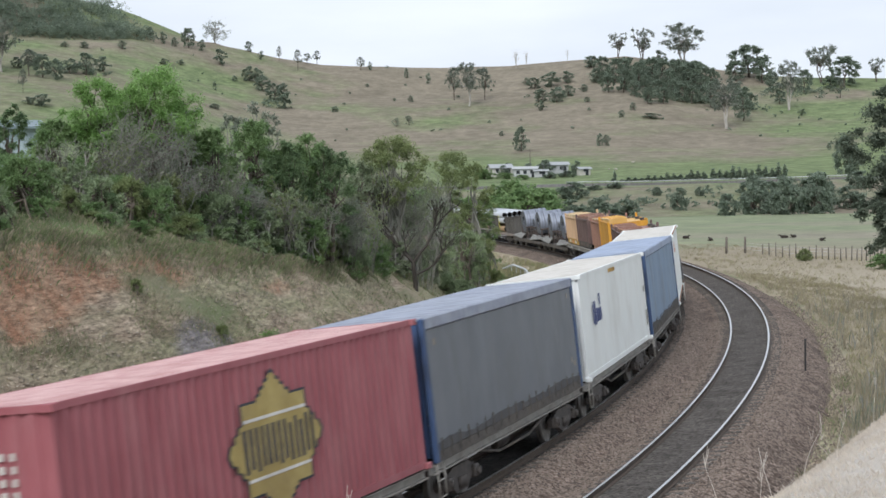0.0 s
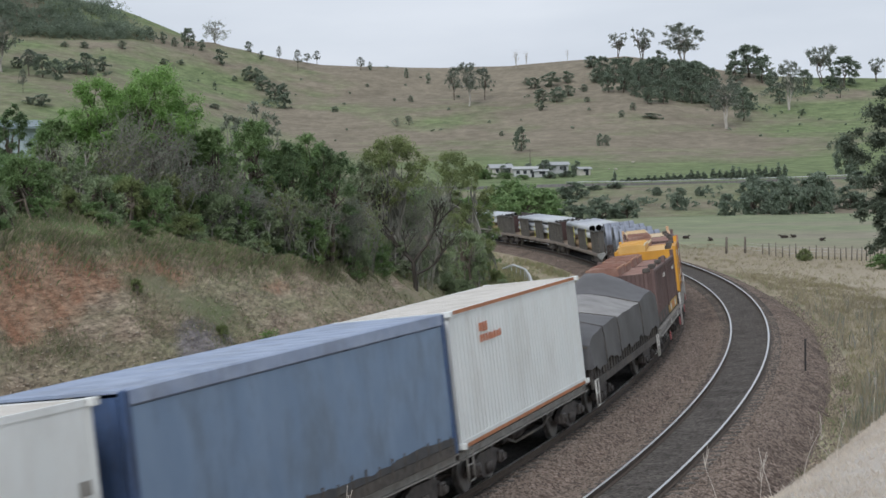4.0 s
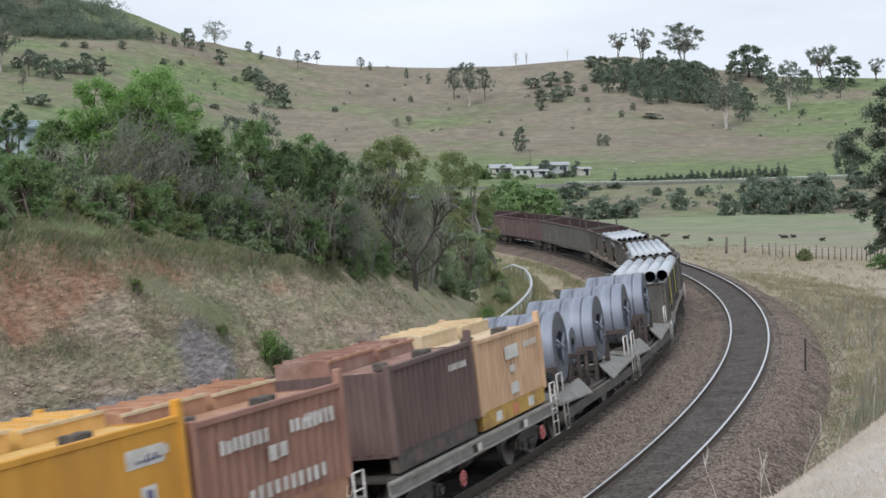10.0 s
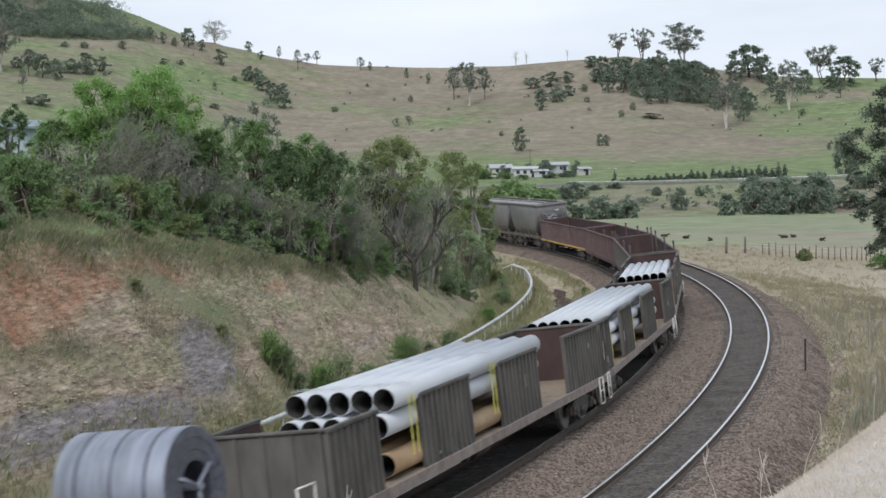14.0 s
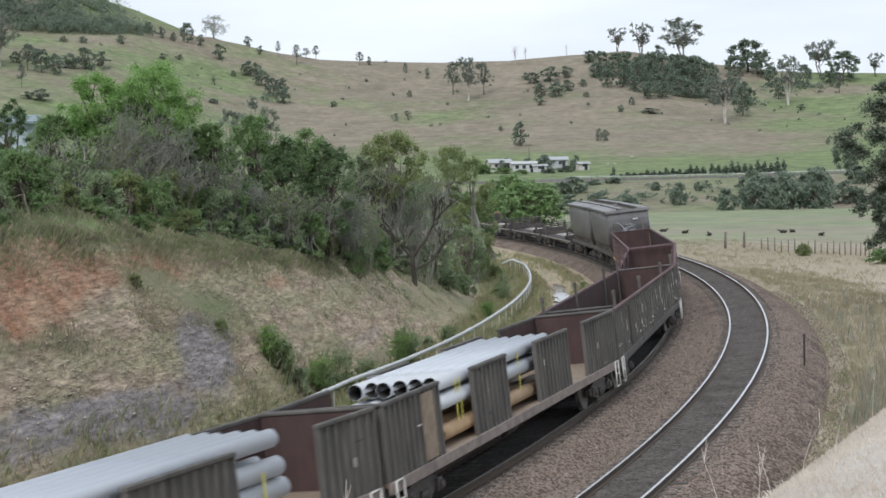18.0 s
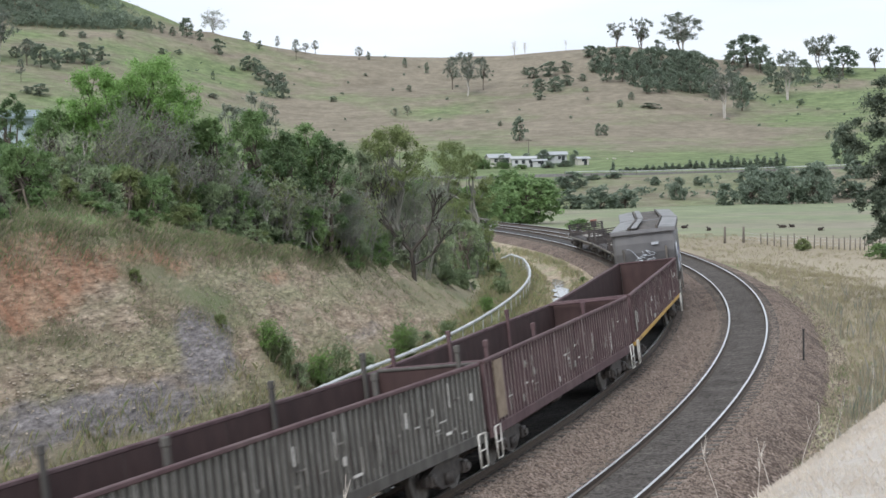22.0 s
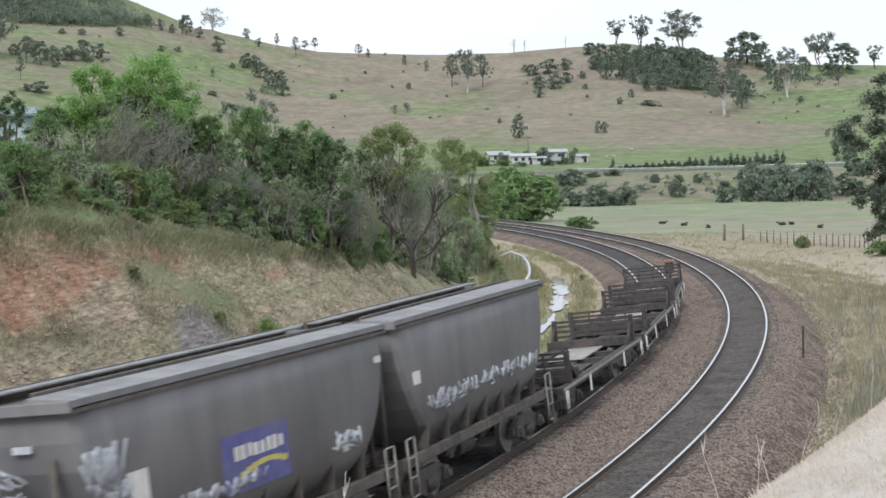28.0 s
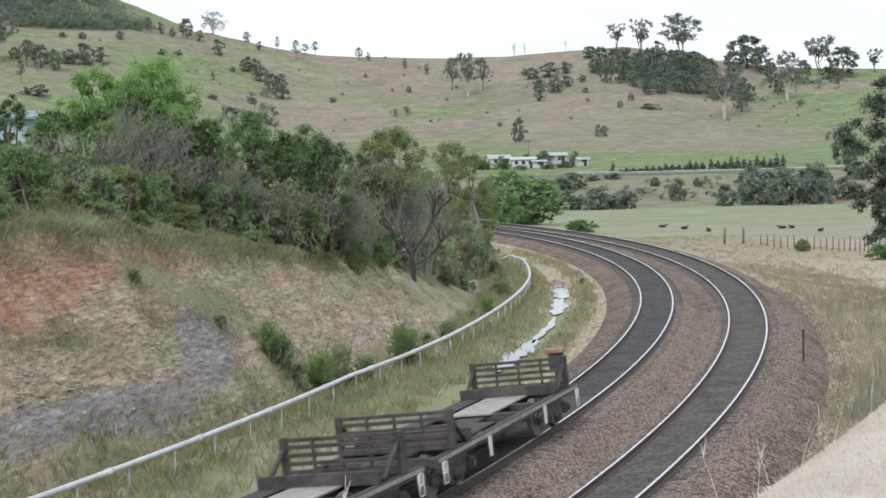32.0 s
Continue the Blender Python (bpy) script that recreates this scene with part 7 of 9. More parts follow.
for row in (
        (-10.3, 62.0, 10.83, 4.1, "bright green feathery wattle tree above the cutting", L_BRIGHT, 11, 84, 360, 0.048, 0.48, 3),
        (-12.0, 61.0, 10.42, 3.0, "bright green young wattle tree above the cutting", L_BRIGHT, 12, 60, 330, 0.045, 0.52, 2),
        (-11.2, 63.0, 10.05, 3.0, "bright green slender wattle tree above the cutting", L_BRIGHT, 13, 54, 330, 0.045, 0.50, 2),
        (-9.35, 63.5, 9.3, 1.9, "mid-green tree under a bright wattle", L_MID, 38, 44, 330, 0.045, 0.40, 2),
        (-13.25, 60.0, 8.95, 2.2, "mid-green bushy tree beside a pale shed", L_MID, 14, 56, 330, 0.042, 0.28, 2),
        (-18.1, 74.0, 10.1, 1.9, "dark dense tree before a pale shed", L_DARK, 15, 56, 330, 0.045, 0.12, 2),
        (-12.3, 66.0, 9.0, 3.0, "grey-olive tree inside the thicket", L_OLIVEGREY, 36, 54, 320, 0.045, 0.15, 2),
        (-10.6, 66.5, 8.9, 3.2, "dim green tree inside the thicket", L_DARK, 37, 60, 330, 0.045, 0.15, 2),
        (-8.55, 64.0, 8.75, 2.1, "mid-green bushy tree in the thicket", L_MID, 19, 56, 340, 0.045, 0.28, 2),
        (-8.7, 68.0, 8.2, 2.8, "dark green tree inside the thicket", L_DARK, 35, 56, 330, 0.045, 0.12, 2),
        (-7.2, 68.0, 9.05, 2.7, "dense green rounded tree in the thicket", L_MID, 20, 64, 360, 0.045, 0.30, 2),
        (-6.05, 68.0, 8.2, 2.5, "dark green rounded tree in the thicket", L_DARK, 21, 56, 350, 0.045, 0.28, 2),
        (-5.5, 71.0, 8.65, 2.9, "dense dark green tree in the thicket", L_MID, 22, 66, 370, 0.045, 0.30, 2),
        (-4.6, 70.5, 8.05, 2.6, "dark green bushy tree in the thicket", L_DARK, 23, 60, 350, 0.045, 0.20, 2),
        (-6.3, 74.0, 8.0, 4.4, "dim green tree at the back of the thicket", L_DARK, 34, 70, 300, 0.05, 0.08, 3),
        (-2.45, 86.0, 8.7, 4.0, "olive-green tree with a yellowing top", L_OLIVE, 24, 66, 330, 0.052, 0.52, 2),
        (-3.9, 84.0, 7.5, 2.4, "grey-green shrubby tree in the thicket", L_OLIVEGREY, 33, 48, 280, 0.048, 0.25, 3),
        (-4.6, 88.0, 6.6, 4.2, "grey-green tree at the back of the thicket", L_OLIVEGREY, 39, 60, 280, 0.052, 0.06, 3),
        (0.36, 110.0, 8.25, 3.9, "olive tree behind a half-bare gum", L_OLIVE, 26, 66, 320, 0.05, 0.35, 2),
        (1.9, 112.0, 7.35, 3.4, "drooping olive-green tree at the end of the thicket", L_OLIVE, 27, 62, 320, 0.05, 0.05, 2),
        (1.3, 106.0, 3.2, 2.4, "soft green bush at the end of the thicket", L_GREEN_GREY, 28, 44, 260, 0.045, 0.03, 2),
        (-0.6, 98.0, 4.2, 2.6, "soft green bush on the slope at the thicket's end", L_GREEN_GREY, 31, 44, 260, 0.045, 0.03, 2),
        (-10.1, 96.0, 10.9, 2.8, "silvery grey-leaved tree behind the thicket", L_GREY, 29, 40, 210, 0.055, 0.62, 2),
        (-11.5, 95.0, 10.1, 2.2, "pale twiggy tree behind the thicket", L_GREY, 30, 30, 160, 0.055, 0.60, 2)):
    x_, y_, top_, w_, lab_, leaf_, seed_, lobes_, per_, size_, trunk_, stems_ = row
    tree(x_, y_, top_, w_, lab_, leaf_, seed_, lobes_, per_, size_, trunk_, M_TWIG if leaf_ in (L_GREY, L_OLIVE) else None, stems=stems_, group=THICKET, fine=0.66)
BARE_GUM = (-1.42, 84.47)
tree(-11.62, 57.5, 8.3, 1.1, "thin pale-barked sapling with sparse leaves", L_MID, 18, 16, 60, 0.035, 0.55, M_PALEBARK, group=THICKET, fine=0.66, limbs=4, girth=0.2)
tree(-12.1, 57.8, 7.9, 0.9, "thin pale-barked sapling with sparse leaves", L_MID, 17, 14, 50, 0.035, 0.55, M_PALEBARK, group=THICKET, fine=0.66, limbs=4, girth=0.2)
for k, (x, y, top, w) in enumerate(((-10.2, 58.8, 8.55, 2.3), (-9.2, 60.2, 8.1, 1.7), (-11.0, 58.2, 7.7, 1.8), (-12.7, 58.8, 7.9, 2.0), (-14.6, 60.0, 7.35, 1.5), (-13.7, 58.6, 7.2, 1.5), (-8.3, 62.8, 6.9, 2.2), (-7.3, 65.2, 6.4, 2.2),
                                    (-6.2, 66.5, 6.0, 2.2), (-5.2, 68.3, 5.6, 2.4), (-4.3, 72.0, 5.4, 2.4), (-3.6, 77.0, 5.4, 2.6), (-1.2, 87.4, 5.9, 2.8))):
    twig_shrub(x, y, top, w, "grey leafless thicket of thin upright stems" if k % 3 else "leafless grey-brown twiggy shrub", 160 + k, leaf=(L_OLIVEGREY, L_GREY, L_OLIVE)[k % 3], leaves=10 + 6 * (k > 6))
# the tree that hangs in from the outer side of the curve
tree(23.0, 86.0, 11.2, 5.6, "large grey-green gum tree with hanging foliage beside the paddock", L_GUM, 40, 90, 430, 0.085, 0.2, M_BARK, stems=2, fine=0.5, limbs=20,
     extra=[(-3.3, 0, 7.8, 0.62), (-3.0, 0.2, 7.4, 0.45), (-2.5, 0, 4.25, 0.48), (-2.2, 0.3, 4.7, 0.4), (-1.9, 0, 2.6, 0.42), (-1.8, 0.2, 9.2, 0.75), (-1.5, 0, 6.3, 0.85), (-2.2, -0.2, 5.8, 0.6), (-1.4, 0, 10.2, 0.5), (-2.4, 0.2, 7.0, 0.6), (-1.2, 0, 3.4, 0.6), (-1.6, 0.1, 7.9, 0.7), (-2.6, 0.1, 8.3, 0.4)])
tree(22.6, 83.5, 4.4, 2.6, "dark green bushy sapling below a gum tree", L_DARK, 41, 34, 120, 0.08, 0.25, stems=2, fine=0.6)


def bare_gum(x, y, label):
    """One dark trunk that forks low and fans out into thin, nearly leafless branches."""
    rng = np.random.default_rng(25)
    t = thing("tree", label, "tree", THICKET, Matrix.Translation((x, y, ground_z(x, y) - 0.05)))
    bm, fine, tips = fresh(), fresh(), []

    def grow(p, d, length, r, level):
        q = p + d * length
        mid_ = (p + q) / 2 + rng.normal(size=3) * length * 0.05
        for a_, b_, ra, rb in ((p, mid_, r, r * 0.85), (mid_, q, r * 0.85, r * 0.68)):
            tube(bm if level < 3 else fine, a_, b_, ra, 6 if level < 3 else 4, 0, rb, caps=False)
        if level >= 6:
            tips.append(q)
            return
        for i in range(2 if level in (1, 3) or level > 4 else 3):
            nd = d * 0.9 + rng.normal(size=3) * (0.36 if level else 0.42) * np.array([1.15, 0.8, 0.35]) + np.array([0, 0, 0.32])
            nd /= np.linalg.norm(nd)
            grow(q, nd, length * rng.uniform(0.62, 0.86), r * 0.67, level + 1)

    grow(np.array([0, 0, -0.1]), np.array([-0.07, 0, 0.99]), 1.5, 0.125, 0)
    grow(np.array([-0.03, 0, 0.75]), np.array([0.8, 0.1, 0.42]), 1.1, 0.06, 2)
    grow(np.array([-0.05, 0, 0.95]), np.array([-0.72, 0.1, 0.55]), 1.0, 0.055, 2)
    part("trunk", bm, M_DARKBARK, t, "dark forked trunk and limbs")
    part("fine_branching", fine, M_DARKBARK, t, "fan of thin grey branches")
    q = np.concatenate([leaves_on(rng, c, 0.34, 9, 0.04) for c in tips])
    ob = new("crown", cloud("crown", q, [L_GREY]))
    ob.parent = t


for k, (x, y, h, w, leaf) in enumerate(((-8.0, 61.8, 1.9, 1.8, L_GREEN_GREY), (-6.7, 64.8, 2.0, 1.9, L_GREEN_GREY), (-5.2, 67.2, 1.9, 2.1, L_MID), (-3.9, 74.5, 2.0, 2.1, L_GREEN_GREY), (-9.5, 58.6, 1.8, 1.6, L_GREEN_GREY), (-12.7, 57.2, 1.5, 1.6, L_OLIVE), (-13.8, 57.6, 1.8, 1.6, L_BRIGHT),
                                        (-10.7, 57.4, 1.3, 1.5, L_OLIVE), (-7.4, 63.2, 2.8, 1.6, L_MID), (-5.9, 66.2, 2.8, 1.7, L_GREEN_GREY), (-3.1, 79.0, 1.6, 1.8, L_MID), (-11.8, 57.0, 1.6, 1.4, L_GREEN_GREY))):
    tree(x, y, ground_z(x, y) + h, w, "soft green bushy shrub at the foot of the thicket", leaf, 180 + k, 46, 240, 0.038, 0.02, M_TWIG, stems=3, shape="thicket", name="shrub", category="shrub", group=THICKET, fine=0.6)
for k, (x, y, h, w, leaf) in enumerate(((-2.6, 95, 5.4, 3.6, L_OLIVEGREY), (-0.6, 97, 5.4, 3.4, L_OLIVEGREY), (0.8, 109, 5.2, 3.2, L_OLIVE), (-4.6, 92, 5.6, 3.8, L_OLIVEGREY), (2.5, 114, 4.9, 2.9, L_MID), (-1.5, 91.5, 4.6, 3.0, L_OLIVEGREY), (1.8, 108.5, 3.4, 2.6, L_GREEN_GREY), (1.1, 95.5, 1.1, 1.5, L_GREEN_GREY), (0.2, 91.0, 1.2, 1.5, L_GREEN_GREY), (-3.2, 81.0, 2.2, 2.0, L_MID), (-2.4, 84.5, 1.8, 1.6, L_OLIVEGREY))):
    tree(x, y, ground_z(x, y) + h, w, "grey-olive bushy shrub behind a half-bare gum", leaf, 140 + k, 54, 230, 0.046, 0.02, M_TWIG, stems=3, shape="thicket", name="shrub", category="shrub", group=THICKET, fine=0.66)
bare_gum(*BARE_GUM, "half-bare gum tree with a dark forked trunk")

# ---- undergrowth: a few kinds, copied along the top of the cutting ----
SHRUBS = []
for k, (leaf, lab) in enumerate(((L_MID, "mid-green low shrub in long grass"), (L_DARK, "dark green low shrub in long grass"), (L_OLIVE, "olive-green low shrub in long grass"), (L_GREEN_GREY, "soft grey-green low shrub in long grass"))):
    SHRUBS.append(tree(-12 - k, 70 + k, ground_z(-12 - k, 70 + k) + 1.5, 1.9, lab, leaf, 60 + k, 46, 230, 0.036, 0.02, stems=4, shape="thicket", fine=0.62, name="shrub", category="shrub", group="undergrowth above the cutting"))
rng = np.random.default_rng(77)
for i in range(120):
    s = rng.uniform(-84, -20)
    l = -rng.uniform(13.3, 17.5) + (1.2 if s > -45 else 0)
    if s > -38 and l > -14.4:
        continue
    o = on_line(s, l)
    k = rng.choice(4, p=[0.24, 0.08, 0.30, 0.38])
    sc = rng.uniform(0.45, 1.15)
    copy_thing(SHRUBS[k], Matrix.Translation((o.x, o.y, ground_z(o.x, o.y) - 0.05)) @ Matrix.Rotation(rng.uniform(0, 6.28), 4, "Z") @ Matrix.Diagonal((sc, sc, sc * rng.uniform(0.8, 1.3), 1)))
for i in range(46):                       # low growth spilling over the lip
    s = rng.uniform(-84, -38)
    l = -rng.uniform(12.7, 14.4)
    o = on_line(s, l)
    k = rng.choice(4, p=[0.3, 0.08, 0.34, 0.28])
    sc = rng.uniform(0.28, 0.6)
    copy_thing(SHRUBS[k], Matrix.Translation((o.x, o.y, ground_z(o.x, o.y) - 0.05)) @ Matrix.Rotation(rng.uniform(0, 6.28), 4, "Z") @ Matrix.Diagonal((sc * 1.3, sc * 1.3, sc * rng.uniform(0.6, 1.0), 1)))
# weeds and small bushes on the cut face and along the guard rail
for s, l, sc, k in ((-56.4, -9.6, 0.55, 3), (-54.6, -9.3, 0.6, 3), (-53.0, -9.0, 0.5, 2), (-64.3, -11.75, 0.3, 2), (-60.0, -10.9, 0.32, 2), (-79, -9.6, 0.4, 0), (-82, -9.4, 0.45, 2), (-40, -9.0, 0.45, 3), (-33, -9.2, 0.3, 2), (-27, -8.8, 0.28, 2), (-20, -8.6, 0.3, 2), (-12, -8.4, 0.6, 2), (-4, -8.2, 0.6, 3), (3, -8.4, 0.7, 2), (-36, -3.9, 0.16, 2), (-6, -3.4, 0.3, 0)):
    o = on_line(s, l)
    copy_thing(SHRUBS[k], Matrix.Translation((o.x, o.y, ground_z(o.x, o.y) - 0.05)) @ Matrix.Rotation(s, 4, "Z") @ Matrix.Diagonal((sc, sc, sc, 1)))

# tall reedy clumps behind the guard rail
for k, (s, l, h, w) in enumerate(((-47.4, -8.6, 1.35, 0.8), (-46.6, -8.5, 1.5, 0.8), (-45.8, -8.4, 1.2, 0.7), (-57.6, -10.2, 1.1, 0.6), (-57.0, -9.9, 1.25, 0.6), (-53.6, -9.2, 1.3, 0.9), (-55.0, -9.4, 1.2, 0.9), (-51.6, -8.8, 0.9, 0.7), (-38.5, -8.4, 0.8, 0.7), (-26, -8.2, 0.8, 0.8), (-15, -8.0, 0.9, 0.9))):
    o = on_line(s, l)
    twig_shrub(o.x, o.y, ground_z(o.x, o.y) + h, w, "tall feathery green weeds behind the guard rail", 230 + k, 13, (L_BRIGHT, L_GREEN_GREY, L_GREEN_GREY)[k % 3], G_GREEN, 7, "weeds behind the guard rail")

# ---- bushes of the valley ----
MIDS = {}
for kind, leaf, lab in (("m", L_MID, "mid-green rounded bush in the valley"), ("d", L_FARDARK, "dark green rounded bush in the valley"), ("t", L_OLIVE, "olive tussocky bush in the paddock")):
    MIDS[kind] = tree(0, 300, ground_z(0, 300) + 5.0, 6.0, lab, leaf, 90 + ord(kind), 60, 110, 0.20, 0.03, stems=3, shape="round", fine=0.7, name="bush", category="bush", group="bushes in the valley")
    MIDS[kind].location = (-60 - ord(kind) % 7, 330, ground_z(-60, 330))
VALLEY = [(105.8, 460.0, 10.2, 7.8, "d"), (11.3, 239.0, 6.6, 10.4, "m"), (11.6, 299.5, 8.2, 11.0, "m"), (18.9, 329.5, 4.8, 6.4, "m"), (15.3, 193.5, 1.6, 3.6, "m"), (9.4, 240.0, 3.9, 4.6, "m"),
          (5.0, 215.0, 5.0, 6.0, "m"), (7.5, 225.0, 5.5, 6.0, "m"), (2.0, 205.0, 4.6, 6.0, "m"), (-3.0, 215.0, 5.5, 7.0, "m"),
          (24.6, 335.5, 3.9, 6.5, "d"), (29.3, 327.5, 4.2, 7.4, "d"), (34.5, 331.0, 3.6, 6.0, "d"), (50.7, 377.0, 4.9, 4.1, "d"), (54.2, 335.0, 4.2, 5.2, "d"),
          (66.7, 368.0, 7.1, 8.3, "d"), (66.5, 340.0, 7.2, 7.5, "d"), (61.0, 345.0, 5.5, 7.0, "d"), (73.0, 343.0, 7.6, 8.0, "d"), (79.3, 368.5, 8.3, 7.1, "d"), (85.7, 370.5, 4.8, 7.2, "d"),
          (69.8, 395.0, 4.6, 7.6, "d"), (76.7, 398.0, 3.8, 7.7, "d"), (85.0, 401.0, 3.9, 7.8, "d"), (96.2, 404.5, 3.9, 7.8, "d"), (20.3, 398.0, 3.3, 11.5, "m"), (14.0, 390.0, 4.0, 9.0, "m"),
          (29.6, 402.5, 3.9, 7.8, "d"), (48.8, 401.0, 2.1, 2.6, "d"), (58.2, 398.5, 2.1, 2.6, "d"), (16.7, 486.0, 3.1, 3.7, "d"), (28.4, 489.5, 4.0, 5.6, "d"), (36.8, 484.5, 4.0, 3.1, "d"),
          (33.4, 496.5, 2.9, 4.2, "d"), (32.6, 130.0, 1.3, 2.5, "m"), (29.2, 142.0, 1.1, 1.4, "t"), (41, 420, 1.5, 5, "d"), (36, 418, 1.4, 4, "d"), (90, 345, 5, 8, "d"), (16.5, 472, 2.0, 5.0, "m"), (21.0, 468, 1.5, 4.0, "m"), (28.6, 470, 1.8, 4.5, "d"), (33.5, 474, 2.0, 5.0, "d"), (11.0, 470, 3.0, 6.0, "m"), (18.4, 494, 3.2, 4.5, "d"), (24.0, 492, 3.0, 4.0, "d")]
for i, (x, y, h, w, kind) in enumerate(VALLEY):
    copy_thing(MIDS[kind], Matrix.Translation((x, y, ground_z(x, y) - 0.1)) @ Matrix.Rotation(i * 1.3, 4, "Z") @ Matrix.Diagonal((w / 5.6, w / 5.6, h / 4.9, 1)))
# clipped row of young conifers along the far road
con = tree(43.5, 445.0, ground_z(43.5, 445) + 3.0, 2.4, "dark young conifer in a roadside row", L_FARDARK, 130, 26, 50, 0.22, 0.0, shape="cone", name="conifer", category="conifer", group="row of conifers by the far road")
for i in range(26):
    k = i / 25
    x, y = 45.5 + 41 * k, 446.0 - 2 * k + (4 if 0.4 < k < 0.55 else 0)
    h = (1.2 + 2.6 * k) * (0.75 + 0.5 * ((i * 37) % 10) / 10)
    copy_thing(con, Matrix.Translation((x, y, ground_z(x, y) - 0.1)) @ Matrix.Rotation(i, 4, "Z") @ Matrix.Diagonal((1.5, 1.5, h / 3.0, 1)))

# ---- trees on the hill ----
HILL_TREE = "trees on the hill"
KINDS = {
    "d": tree(-140, 640, ground_z(-140, 640) + 8, 7.0, "dark rounded tree on the grassy hillside", L_FARDARK, 201, 44, 110, 0.25, 0.05, name="hill_tree", group=HILL_TREE, fine=0.62),
    "w": tree(-145, 640, ground_z(-145, 640) + 9, 8.0, "dark dense tree of the wood on the ridge", L_FARDARK, 207, 56, 110, 0.26, 0.08, name="hill_tree", group=HILL_TREE, fine=0.60),
    "g": tree(-150, 640, ground_z(-150, 640) + 10, 8.0, "slender open-crowned gum on the hill", L_FAR, 202, 46, 60, 0.22, 0.34, name="hill_tree", group=HILL_TREE, fine=0.55),
    "p": tree(-160, 640, ground_z(-160, 640) + 20, 16.0, "tall gum with a pale trunk on the hillside", L_FAR, 203, 84, 90, 0.28, 0.38, M_PALEBARK, stems=2, name="hill_tree", group=HILL_TREE, fine=0.48),
    "v": tree(-165, 640, ground_z(-165, 640) + 14, 12.0, "open gum with a fan of dark limbs on the skyline", L_FAR, 208, 44, 80, 0.26, 0.40, M_BARK, stems=3, shape="flat", name="hill_tree", group=HILL_TREE, fine=0.46),
    "u": tree(-170, 640, ground_z(-170, 640) + 14, 18.0, "broad flat-topped gum on the skyline", L_FAR, 204, 64, 80, 0.28, 0.50, stems=2, shape="flat", name="hill_tree", group=HILL_TREE, fine=0.45),
    "r": tree(-175, 640, ground_z(-175, 640) + 10, 14.0, "round leafless-looking grey tree on the skyline", L_GREY, 209, 60, 36, 0.22, 0.15, M_TWIG, stems=3, bare=3, name="hill_tree", group=HILL_TREE, fine=0.55),
    "t": tree(-180, 640, ground_z(-180, 640) + 5, 5.0, "thin half-bare tree on the hillside", L_GREY, 205, 18, 40, 0.26, 0.2, bare=3, name="hill_tree", group=HILL_TREE, fine=0.62),
    "x": tree(-190, 640, ground_z(-190, 640) + 8, 6.0, "dead leafless tree on the skyline", L_GREY, 206, 12, 0, 0.3, 0.3, M_PALEBARK, stems=2, bare=4, name="dead_tree", group=HILL_TREE),
}
SIZE = {"d": (8, 7), "w": (9, 8), "g": (10, 8), "p": (20, 16), "v": (14, 12), "u": (14, 18), "r": (10, 14), "t": (5, 5), "x": (8, 6)}
